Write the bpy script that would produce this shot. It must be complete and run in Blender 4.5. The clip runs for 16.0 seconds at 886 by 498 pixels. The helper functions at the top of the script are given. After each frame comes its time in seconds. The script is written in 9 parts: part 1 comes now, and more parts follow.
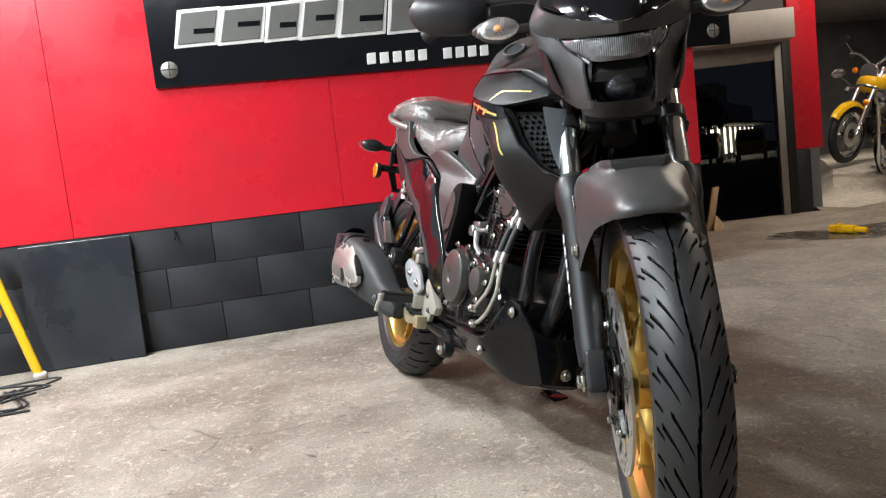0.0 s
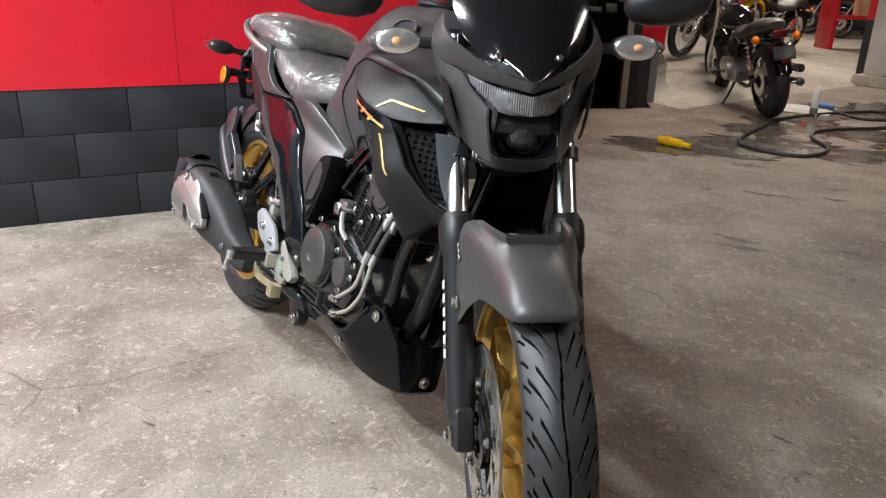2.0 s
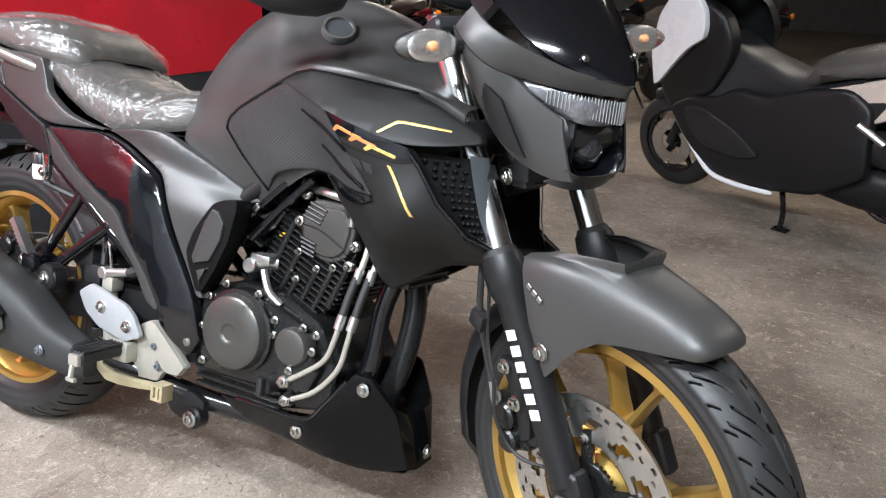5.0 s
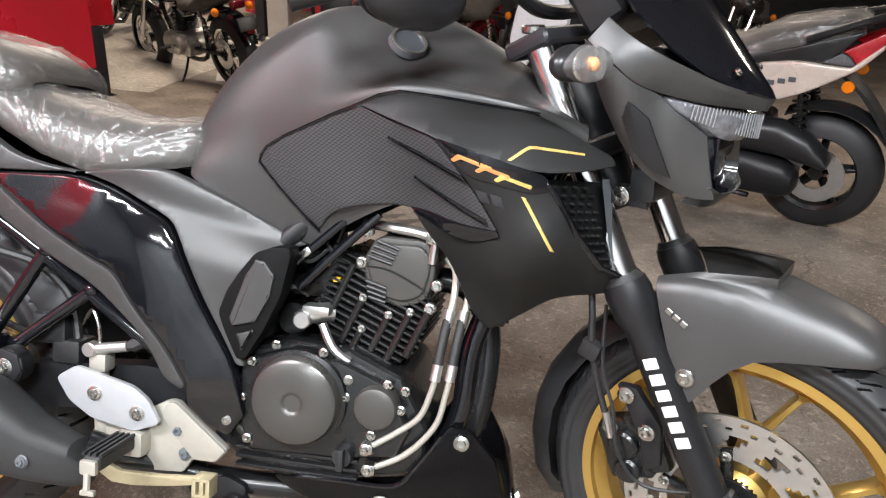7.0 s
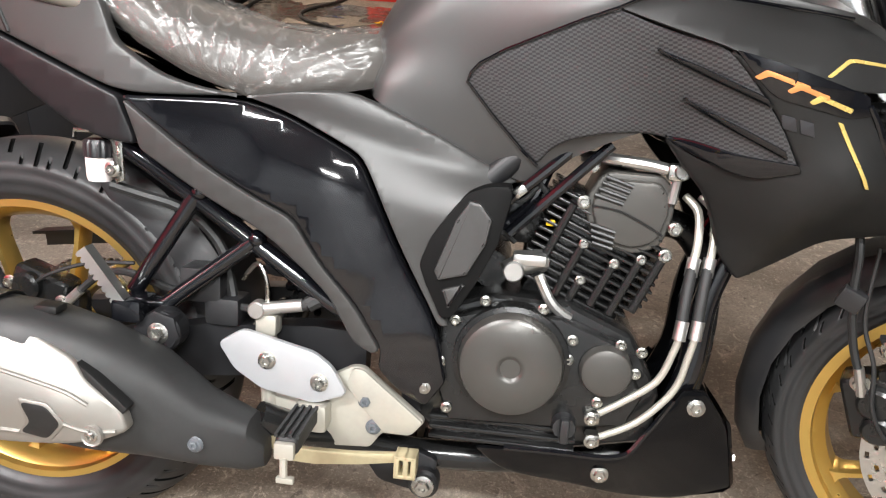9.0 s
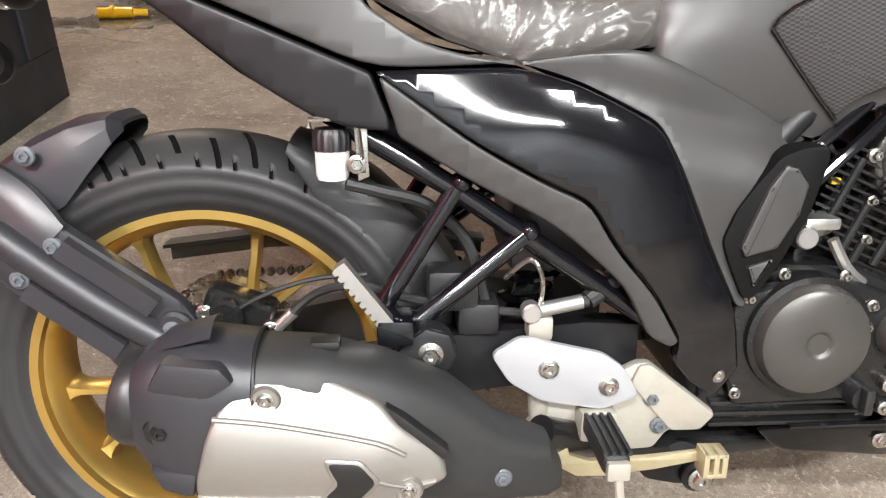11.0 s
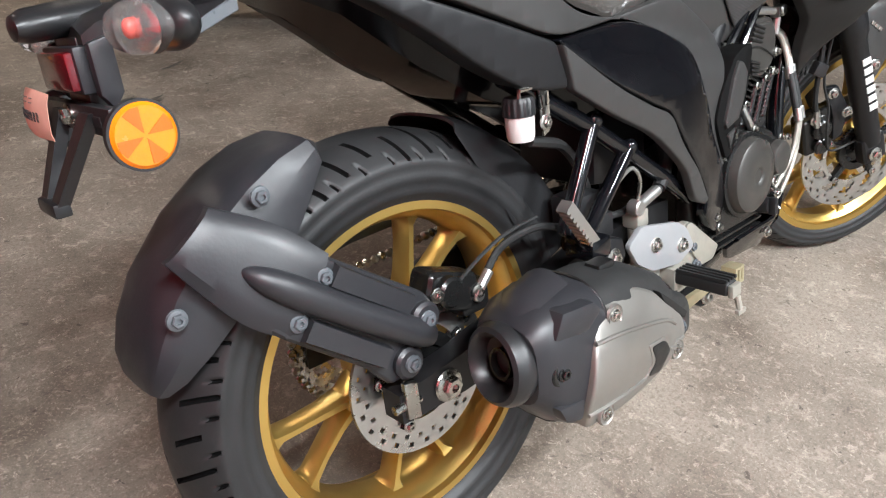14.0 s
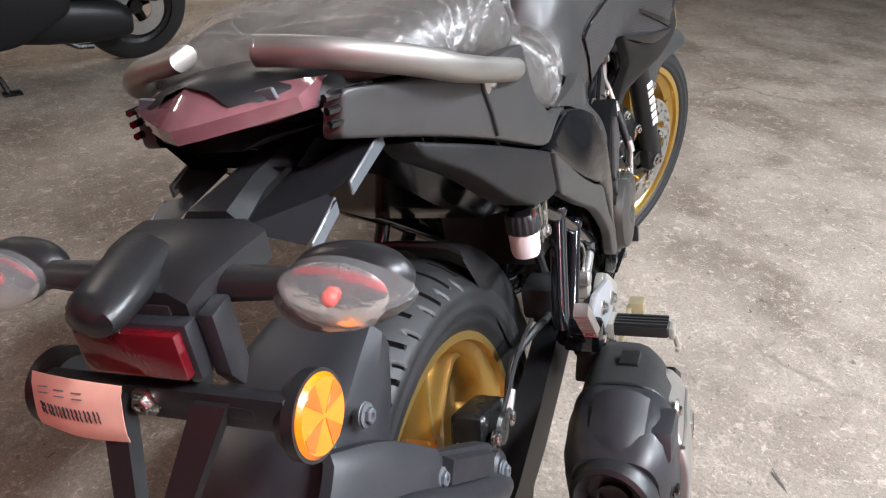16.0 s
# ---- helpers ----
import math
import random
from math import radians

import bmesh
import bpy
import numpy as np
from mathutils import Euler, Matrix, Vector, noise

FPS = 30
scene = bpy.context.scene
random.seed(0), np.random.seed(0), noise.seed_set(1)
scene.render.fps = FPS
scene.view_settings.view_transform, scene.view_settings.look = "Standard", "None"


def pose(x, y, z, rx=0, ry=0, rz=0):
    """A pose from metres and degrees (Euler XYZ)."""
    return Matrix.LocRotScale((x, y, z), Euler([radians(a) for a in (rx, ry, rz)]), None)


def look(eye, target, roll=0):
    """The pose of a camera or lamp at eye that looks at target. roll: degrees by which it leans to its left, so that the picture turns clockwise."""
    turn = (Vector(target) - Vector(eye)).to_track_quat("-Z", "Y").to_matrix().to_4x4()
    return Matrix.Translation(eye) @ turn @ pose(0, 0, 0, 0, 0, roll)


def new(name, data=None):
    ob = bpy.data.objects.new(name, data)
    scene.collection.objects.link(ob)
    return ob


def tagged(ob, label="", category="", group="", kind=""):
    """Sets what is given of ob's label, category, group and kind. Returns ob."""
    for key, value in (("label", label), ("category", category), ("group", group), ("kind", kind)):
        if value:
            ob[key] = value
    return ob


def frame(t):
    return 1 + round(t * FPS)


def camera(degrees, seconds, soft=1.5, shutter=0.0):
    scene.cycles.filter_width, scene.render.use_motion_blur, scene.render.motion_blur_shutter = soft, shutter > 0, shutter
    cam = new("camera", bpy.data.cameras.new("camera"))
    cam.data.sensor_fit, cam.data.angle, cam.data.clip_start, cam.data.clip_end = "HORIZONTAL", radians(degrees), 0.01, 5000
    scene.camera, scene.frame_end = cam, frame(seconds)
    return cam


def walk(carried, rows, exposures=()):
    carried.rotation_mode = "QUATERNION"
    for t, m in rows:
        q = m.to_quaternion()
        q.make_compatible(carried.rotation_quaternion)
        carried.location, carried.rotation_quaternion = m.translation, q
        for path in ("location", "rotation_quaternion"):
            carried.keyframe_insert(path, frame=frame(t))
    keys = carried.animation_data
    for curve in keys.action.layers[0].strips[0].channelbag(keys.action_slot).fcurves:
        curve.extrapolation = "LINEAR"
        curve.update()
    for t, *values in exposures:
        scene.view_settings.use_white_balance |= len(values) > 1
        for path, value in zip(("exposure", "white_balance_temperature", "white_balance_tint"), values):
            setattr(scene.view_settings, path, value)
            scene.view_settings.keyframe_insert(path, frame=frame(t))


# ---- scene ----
cam = camera(61.7, 16.0, soft=1.2)
PATH = [
    (0, (2.458, -0.664, 0.676), (0.563, -0.057, 0.471), -6.5),
    (0.5, (2.408, -0.597, 0.81), (0.539, 0.003, 0.424), -4.0),
    (1, (2.389, -0.554, 0.963), (0.579, 0.108, 0.425), -2.1),
    (1.5, (2.366, -0.578, 1.014), (0.652, 0.23, 0.374), 0.2),
    (2, (2.282, -0.664, 1.039), (0.668, 0.296, 0.351), 1.6),
    (2.5, (2.216, -0.725, 1.053), (0.704, 0.372, 0.338), 2.3),
    (3, (2.081, -0.759, 1.047), (0.683, 0.469, 0.315), 2.8),
    (3.5, (1.953, -0.804, 1.031), (0.657, 0.535, 0.305), 2.8),
    (4, (1.855, -0.865, 1.007), (0.691, 0.608, 0.317), 2.8),
    (4.2, (1.809, -0.9, 1.011), (0.701, 0.619, 0.328), 2.7),
    (6.3, (1.307, -0.972, 1.041), (0.79, 0.813, 0.302), 0.4),
    (6.5, (1.263, -0.967, 1.039), (0.803, 0.836, 0.305), 0.8),
    (7, (1.114, -0.994, 1.043), (0.778, 0.842, 0.323), 1.8),
    (7.5, (1.01, -1.009, 1.054), (0.747, 0.834, 0.322), 2.3),
    (8, (0.937, -1.004, 1.032), (0.689, 0.828, 0.269), 2.5),
    (8.5, (0.841, -0.941, 1.003), (0.595, 0.863, 0.176), 2.4),
    (9, (0.736, -0.884, 0.985), (0.509, 0.885, 0.081), 2.2),
    (9.5, (0.639, -0.845, 0.962), (0.471, 0.899, -0.002), 2.3),
    (10, (0.493, -0.818, 0.949), (0.418, 0.914, -0.048), 2.6),
    (10.2, (0.432, -0.805, 0.96), (0.377, 0.913, -0.061), 2.3),
    (12.3, (-0.108, -0.763, 0.926), (0.492, 0.876, -0.051), 2.2),
    (12.5, (-0.187, -0.775, 0.933), (0.496, 0.824, -0.056), 2.5),
    (13, (-0.326, -0.783, 0.951), (0.513, 0.724, -0.062), 2.4),
    (13.5, (-0.411, -0.723, 0.949), (0.592, 0.669, -0.079), 2.7),
    (14, (-0.496, -0.615, 0.966), (0.663, 0.645, -0.068), 3.0),
    (14.5, (-0.531, -0.538, 0.982), (0.768, 0.586, -0.043), 3.1),
    (15, (-0.591, -0.414, 1.009), (0.846, 0.54, -0.003), 3.5),
    (15.5, (-0.631, -0.305, 1.039), (0.918, 0.471, 0.041), 3.8),
    (16, (-0.608, -0.205, 1.049), (1.025, 0.388, 0.058), 4.0),
]
walk(cam, [(t, look(eye, target, roll)) for t, eye, target, roll in PATH],
     exposures=((0.0, 0.07, 6400, 8), (1.5, 0.06, 6300, 9), (4.0, 0.16, 6200, 9.5), (6.5, 0.29, 6350, 12.5), (8.5, 0.27, 6900, 13), (10.0, 0.20, 6750, 13), (12.3, 0.58, 7000, 13), (13.0, 0.36, 6800, 11.5),
                (13.6, 0.10, 6550, 11), (14.2, 0.04, 6400, 11), (15.0, 0.18, 6250, 12), (16.0, 0.18, 6200, 12)))

# ---- light of the place ----
world = bpy.data.worlds.new("world")
scene.world = world
world.use_nodes = True
wbg = world.node_tree.nodes["Background"]
wbg.inputs["Color"].default_value = (0.012, 0.014, 0.02, 1)   # night outside
wbg.inputs["Strength"].default_value = 0.35


# ---- materials ----
def mat(name, col, rough=0.5, metal=0.0, var=0.15, scale=6.0, fine=90.0, bump=0.15, dist=0.002,
        col2=None, coat=0.0, spec=0.5, rvar=0.12):
    """A procedural surface: broad stains and fine grain in colour, gloss and relief."""
    m = bpy.data.materials.new(name)
    m.use_nodes = True
    t = m.node_tree
    p = t.nodes["Principled BSDF"]
    tc = t.nodes.new("ShaderNodeTexCoord")
    n1 = t.nodes.new("ShaderNodeTexNoise")
    n1.inputs["Scale"].default_value, n1.inputs["Detail"].default_value, n1.inputs["Roughness"].default_value = scale, 5, 0.6
    n2 = t.nodes.new("ShaderNodeTexNoise")
    n2.inputs["Scale"].default_value, n2.inputs["Detail"].default_value = fine, 3
    for n in (n1, n2):
        t.links.new(tc.outputs["Object"], n.inputs["Vector"])
    mix = t.nodes.new("ShaderNodeMix")
    mix.data_type = "RGBA"
    c = Vector(col)
    c2 = Vector(col2) if col2 else c * (1 - var)
    mix.inputs[6].default_value = (*(c * (1 + var * 0.5)), 1)
    mix.inputs[7].default_value = (*c2, 1)
    ramp = t.nodes.new("ShaderNodeMapRange")
    ramp.inputs[1].default_value, ramp.inputs[2].default_value = 0.35, 0.68
    t.links.new(n1.outputs["Fac"], ramp.inputs[0])
    t.links.new(ramp.outputs[0], mix.inputs[0])
    t.links.new(mix.outputs[2], p.inputs["Base Color"])
    r = t.nodes.new("ShaderNodeMapRange")
    r.inputs[1].default_value, r.inputs[2].default_value = 0.3, 0.7
    r.inputs[3].default_value, r.inputs[4].default_value = max(0.02, rough - rvar), min(1.0, rough + rvar)
    t.links.new(n1.outputs["Fac"], r.inputs[0])
    t.links.new(r.outputs[0], p.inputs["Roughness"])
    p.inputs["Metallic"].default_value = metal
    p.inputs["Coat Weight"].default_value = coat
    p.inputs["Coat Roughness"].default_value = 0.06
    p.inputs["Specular IOR Level"].default_value = spec
    if bump:
        b = t.nodes.new("ShaderNodeBump")
        b.inputs["Strength"].default_value, b.inputs["Distance"].default_value = bump, dist
        t.links.new(n2.outputs["Fac"], b.inputs["Height"])
        t.links.new(b.outputs["Normal"], p.inputs["Normal"])
    return m


def glassy(name, col, rough=0.05, trans=1.0, ior=1.45, alpha=1.0):
    m = bpy.data.materials.new(name)
    m.use_nodes = True
    p = m.node_tree.nodes["Principled BSDF"]
    p.inputs["Base Color"].default_value = (*col, 1)
    p.inputs["Roughness"].default_value = rough
    p.inputs["Transmission Weight"].default_value = trans
    p.inputs["IOR"].default_value = ior
    p.inputs["Alpha"].default_value = alpha
    return m


def glow(name, col, strength):
    m = bpy.data.materials.new(name)
    m.use_nodes = True
    p = m.node_tree.nodes["Principled BSDF"]
    p.inputs["Base Color"].default_value = (*col, 1)
    p.inputs["Emission Color"].default_value = (*col, 1)
    p.inputs["Emission Strength"].default_value = strength
    return m


def concrete(name, dark, light, scale, rough=0.75, crack=True, pits=True):
    """Worn concrete: blotches, pale scuffed specks, pits and hairline cracks."""
    m = bpy.data.materials.new(name)
    m.use_nodes = True
    t = m.node_tree
    N = t.nodes.new
    p = t.nodes["Principled BSDF"]
    tc = N("ShaderNodeTexCoord")

    def noise_(s, d, r=0.6, dis=0.0):
        n = N("ShaderNodeTexNoise")
        n.inputs["Scale"].default_value, n.inputs["Detail"].default_value = s, d
        n.inputs["Roughness"].default_value, n.inputs["Distortion"].default_value = r, dis
        t.links.new(tc.outputs["Object"], n.inputs["Vector"])
        return n.outputs["Fac"]

    def rng(v, a, b, c=0.0, d=1.0):
        q = N("ShaderNodeMapRange")
        q.inputs[1].default_value, q.inputs[2].default_value, q.inputs[3].default_value, q.inputs[4].default_value = a, b, c, d
        t.links.new(v, q.inputs[0])
        return q.outputs[0]

    def mixc(f, a, b):
        q = N("ShaderNodeMix")
        q.data_type = "RGBA"
        t.links.new(f, q.inputs[0])
        for i, v in ((6, a), (7, b)):
            if isinstance(v, tuple):
                q.inputs[i].default_value = (*v, 1)
            else:
                t.links.new(v, q.inputs[i])
        return q.outputs[2]

    broad = noise_(scale, 6, 0.62, 0.4)
    speck = noise_(scale * 9, 5, 0.7, 0.6)
    grain = noise_(scale * 120, 2, 0.5)
    c = mixc(rng(broad, 0.37, 0.63), dark, light)
    pale = tuple(min(1, v * 1.5) for v in light)
    c = mixc(rng(speck, 0.55, 0.66, 0.0, 0.6), c, pale)
    c = mixc(rng(noise_(scale * 26, 4, 0.75, 0.8), 0.61, 0.68, 0.0, 0.55), c, tuple(min(1, v * 1.6) for v in light))
    c = mixc(rng(noise_(scale * 13, 3, 0.6, 0.5), 0.66, 0.70, 0.0, 0.8), c, tuple(v * 0.4 for v in dark))
    deep = tuple(v * 0.55 for v in dark)
    c = mixc(rng(noise_(scale * 3.1, 4, 0.7, 1.2), 0.63, 0.74, 0.0, 0.6), c, deep)
    c = mixc(rng(noise_(scale * 46, 3, 0.65, 0.3), 0.48, 0.66, 0.0, 0.42), c, deep)
    c = mixc(rng(noise_(scale * 70, 3, 0.7), 0.56, 0.66, 0.0, 0.5), c, pale)
    flake = noise_(scale * 7.5, 6, 0.78, 1.6)
    c = mixc(rng(flake, 0.585, 0.635, 0.0, 0.55), c, tuple(min(1, v * 1.75) for v in light))
    c = mixc(rng(noise_(scale * 16, 5, 0.75, 1.2), 0.60, 0.65, 0.0, 0.6), c, tuple(min(1, v * 1.9) for v in light))
    c = mixc(rng(noise_(scale * 5.3, 5, 0.7, 1.0), 0.60, 0.68, 0.0, 0.5), c, deep)
    c = mixc(rng(grain, 0.3, 0.75, 0.0, 0.34), c, deep)
    h = speck
    if crack:
        v = N("ShaderNodeTexVoronoi")
        v.feature = "DISTANCE_TO_EDGE"
        v.inputs["Scale"].default_value = 0.62
        w = N("ShaderNodeMix")
        w.data_type = "VECTOR"
        w.inputs[0].default_value = 0.22
        t.links.new(tc.outputs["Object"], w.inputs[4])
        nn = N("ShaderNodeTexNoise")
        nn.inputs["Scale"].default_value, nn.inputs["Detail"].default_value = 3.0, 6
        t.links.new(tc.outputs["Object"], nn.inputs["Vector"])
        t.links.new(nn.outputs["Color"], w.inputs[5])
        t.links.new(w.outputs[1], v.inputs["Vector"])
        gate = rng(noise_(0.9, 2), 0.52, 0.6)
        mul = N("ShaderNodeMath")
        mul.operation = "MULTIPLY"
        t.links.new(rng(v.outputs["Distance"], 0.0, 0.004, 0.75, 0.0), mul.inputs[0])
        t.links.new(gate, mul.inputs[1])
        c = mixc(mul.outputs[0], c, deep)
    t.links.new(c, p.inputs["Base Color"])
    t.links.new(rng(broad, 0.3, 0.7, rough - 0.14, rough + 0.1), p.inputs["Roughness"])
    p.inputs["Specular IOR Level"].default_value = 0.4
    b = N("ShaderNodeBump")
    b.inputs["Strength"].default_value, b.inputs["Distance"].default_value = 0.35, 0.004
    t.links.new(h, b.inputs["Height"])
    b2 = N("ShaderNodeBump")
    b2.inputs["Strength"].default_value, b2.inputs["Distance"].default_value = 0.25, 0.0015
    t.links.new(grain, b2.inputs["Height"])
    t.links.new(b.outputs["Normal"], b2.inputs["Normal"])
    t.links.new(b2.outputs["Normal"], p.inputs["Normal"])
    return m


def carbon(name):
    """Dark plastic with a moulded diamond weave."""
    m = mat(name, (0.035, 0.035, 0.037), 0.42, 0.0, 0.1, 5, 120, 0.05)
    t = m.node_tree
    p = t.nodes["Principled BSDF"]
    tc = t.nodes.new("ShaderNodeTexCoord")
    mp = t.nodes.new("ShaderNodeMapping")
    mp.inputs["Rotation"].default_value = (0, radians(8), 0)
    t.links.new(tc.outputs["Object"], mp.inputs["Vector"])
    ch = t.nodes.new("ShaderNodeTexChecker")
    ch.inputs["Scale"].default_value = 400
    ch.inputs["Color1"].default_value, ch.inputs["Color2"].default_value = (0.018, 0.018, 0.019, 1), (0.054, 0.054, 0.056, 1)
    mp.inputs["Scale"].default_value = (0.55, 0.02, 1)
    t.links.new(ch.outputs["Color"], p.inputs["Base Color"])
    t.links.new(mp.outputs[0], ch.inputs["Vector"])
    b = t.nodes.new("ShaderNodeBump")
    b.inputs["Strength"].default_value, b.inputs["Distance"].default_value = 0.6, 0.001
    t.links.new(ch.outputs["Fac"], b.inputs["Height"])
    t.links.new(b.outputs["Normal"], p.inputs["Normal"])
    return m


def film_wrap(name):
    """Thin crumpled clear plastic over a seat: see-through, with glossy sharp creases."""
    m = bpy.data.materials.new(name)
    m.use_nodes = True
    t = m.node_tree
    N = t.nodes.new
    tc = N("ShaderNodeTexCoord")
    mp = N("ShaderNodeMapping")
    mp.inputs["Scale"].default_value = (0.8, 2.4, 1.7)
    t.links.new(tc.outputs["Object"], mp.inputs["Vector"])
    n = N("ShaderNodeTexNoise")
    n.inputs["Scale"].default_value, n.inputs["Detail"].default_value, n.inputs["Distortion"].default_value = 8.5, 2.0, 0.7
    t.links.new(mp.outputs[0], n.inputs["Vector"])
    s = N("ShaderNodeMath")
    s.operation = "SUBTRACT"
    s.inputs[1].default_value = 0.5
    t.links.new(n.outputs["Fac"], s.inputs[0])
    a = N("ShaderNodeMath")
    a.operation = "ABSOLUTE"
    t.links.new(s.outputs[0], a.inputs[0])
    r = N("ShaderNodeMapRange")
    r.inputs[1].default_value, r.inputs[2].default_value, r.inputs[3].default_value, r.inputs[4].default_value = 0.0, 0.016, 0.24, 0.085
    t.links.new(a.outputs[0], r.inputs[0])
    h = N("ShaderNodeMapRange")
    h.inputs[1].default_value, h.inputs[2].default_value, h.inputs[3].default_value, h.inputs[4].default_value = 0.0, 0.10, 1.0, 0.0
    t.links.new(a.outputs[0], h.inputs[0])
    b = N("ShaderNodeBump")
    b.inputs["Strength"].default_value, b.inputs["Distance"].default_value = 0.4, 0.004
    t.links.new(h.outputs[0], b.inputs["Height"])
    clear = N("ShaderNodeBsdfTransparent")
    clear.inputs["Color"].default_value = (0.96, 0.95, 0.94, 1)
    shine = N("ShaderNodeBsdfGlossy")
    shine.inputs["Color"].default_value = (0.92, 0.91, 0.90, 1)
    shine.inputs["Roughness"].default_value = 0.33
    t.links.new(b.outputs["Normal"], shine.inputs["Normal"])
    milky = N("ShaderNodeBsdfDiffuse")
    milky.inputs["Color"].default_value = (0.82, 0.80, 0.78, 1)
    body = N("ShaderNodeMixShader")
    body.inputs[0].default_value = 0.38
    t.links.new(shine.outputs[0], body.inputs[1])
    t.links.new(milky.outputs[0], body.inputs[2])
    mix = N("ShaderNodeMixShader")
    t.links.new(r.outputs[0], mix.inputs[0])
    t.links.new(clear.outputs[0], mix.inputs[1])
    t.links.new(body.outputs[0], mix.inputs[2])
    t.links.new(mix.outputs[0], t.nodes["Material Output"].inputs["Surface"])
    return m


M_FLOOR = concrete("floor_concrete", (0.134, 0.105, 0.081), (0.287, 0.246, 0.202), 2.6)
M_SLAB = concrete("slab_concrete", (0.33, 0.30, 0.25), (0.5, 0.46, 0.40), 1.7, 0.85, crack=False)
M_RED = mat("red_paint", (0.56, 0.013, 0.026), 0.30, 0, 0.12, 2.5, 60, 0.10, 0.003, rvar=0.1)
M_BLACKWALL = mat("black_wall_paint", (0.013, 0.014, 0.017), 0.48, 0, 0.3, 4, 90, 0.22, 0.003, col2=(0.020, 0.021, 0.025), spec=0.38)
M_BOARD = mat("black_board", (0.016, 0.018, 0.022), 0.32, 0, 0.3, 3, 60, 0.22, 0.002, col2=(0.024, 0.027, 0.031))
M_MORTAR = mat("dark_mortar", (0.016, 0.017, 0.019), 0.8)
M_SIGN = mat("sign_black", (0.006, 0.007, 0.009), 0.2, 0, 0.2, 2, 40, 0.02)
M_SIGNGREY = mat("sign_grey", (0.14, 0.14, 0.13), 0.35)
M_WHITE = mat("white_paint", (0.75, 0.74, 0.72), 0.45, 0, 0.12, 5, 60)
M_OFFWHITE = mat("off_white_wall", (0.5, 0.48, 0.45), 0.6, 0, 0.25, 2.5, 50, 0.3)
M_DARKWALL = mat("dark_wall", (0.05, 0.05, 0.05), 0.6)
M_CEIL = mat("ceiling_paint", (0.26, 0.26, 0.26), 0.8)
M_BACKWALL = mat("grey_wall_paint", (0.14, 0.145, 0.15), 0.7, 0, 0.25, 1.5, 40, 0.2)
M_BOUNCEWALL = mat("pale_bounce_wall", (0.42, 0.44, 0.46), 0.7, 0, 0.2, 1.5, 40, 0.2)
M_MATT = mat("matt_grey_paint", (0.039, 0.038, 0.037), 0.42, 0.08, 0.06, 3, 260, 0.04, 0.0005, rvar=0.03, spec=0.55)
M_WING = mat("wing_grey_paint", (0.012, 0.0118, 0.0115), 0.52, 0.0, 0.06, 3, 260, 0.04, 0.0005, rvar=0.03, spec=0.28)
M_MATTBLK = mat("matt_black_paint", (0.009, 0.009, 0.010), 0.44, 0.0, 0.08, 4, 200, 0.06, 0.0006, rvar=0.04, spec=0.36)
M_GLOSS = mat("gloss_black", (0.004, 0.0042, 0.0055), 0.08, 0, 0.1, 3, 30, 0.0, rvar=0.02, spec=0.62)
M_PAN = mat("pan_black", (0.003, 0.003, 0.0035), 0.1, 0, 0.1, 3, 30, 0.0, rvar=0.02, spec=0.2)
M_PLASTIC = mat("black_plastic", (0.014, 0.014, 0.015), 0.38, 0, 0.12, 8, 240, 0.2, 0.0008)
M_PLASTIC2 = mat("grey_plastic", (0.021, 0.021, 0.024), 0.42, 0, 0.1, 8, 240, 0.15, 0.0008)
M_ENGINE = mat("engine_black", (0.011, 0.011, 0.011), 0.24, 0.15, 0.15, 12, 200, 0.15, 0.0006)
M_COVER = mat("engine_cover", (0.060, 0.057, 0.052), 0.36, 0.35, 0.08, 8, 300, 0.1, 0.0005)
M_ALU = mat("aluminium", (0.55, 0.54, 0.52), 0.36, 0.95, 0.12, 15, 220, 0.1, 0.0006)
M_PALEALU = mat("pale_alloy", (0.40, 0.38, 0.33), 0.45, 0.5, 0.12, 18, 160, 0.15, 0.0008)
M_SATIN = mat("satin_silver", (0.315, 0.30, 0.275), 0.46, 0.8, 0.06, 6, 260, 0.06, 0.0005)
M_HEEL = mat("heel_guard", (0.37, 0.378, 0.39), 0.38, 0.35, 0.06, 8, 200, 0.04)
M_CHROME = mat("chrome", (0.82, 0.82, 0.82), 0.07, 1.0, 0.03, 6, 60, 0.0, rvar=0.03)
M_STANCHION = mat("hard_chrome", (0.80, 0.80, 0.79), 0.20, 1.0, 0.03, 6, 60, 0.0, rvar=0.03)
M_HEATPAINT = mat("heat_proof_black", (0.017, 0.017, 0.017), 0.6, 0, 0.12, 8, 240, 0.15, 0.0006)
M_ZINC = mat("yellow_zinc", (0.44, 0.38, 0.24), 0.42, 0.5, 0.15, 18, 160, 0.1, 0.0006)
M_STEEL = mat("steel_bolt", (0.46, 0.45, 0.42), 0.28, 1.0, 0.2, 40, 200, 0.1)
M_GOLD = mat("gold_paint", (0.60, 0.40, 0.115), 0.30, 0.85, 0.08, 6, 260, 0.04, 0.0004, rvar=0.03)
M_RUBBER = mat("tyre_rubber", (0.013, 0.013, 0.0135), 0.5, 0, 0.25, 9, 200, 0.25, 0.0008, col2=(0.0195, 0.0195, 0.020), spec=0.45)
# near-black that paints the shade in the tread cuts; the rubber is the same
M_GROOVESHADE = mat("groove_shade", (0.002, 0.002, 0.002), 0.9, spec=0.1)
M_RUBBERG = mat("soft_rubber", (0.012, 0.012, 0.012), 0.6)
M_DISC = mat("brake_disc_steel", (0.60, 0.60, 0.59), 0.34, 1.0, 0.12, 20, 300, 0.12, 0.0004)
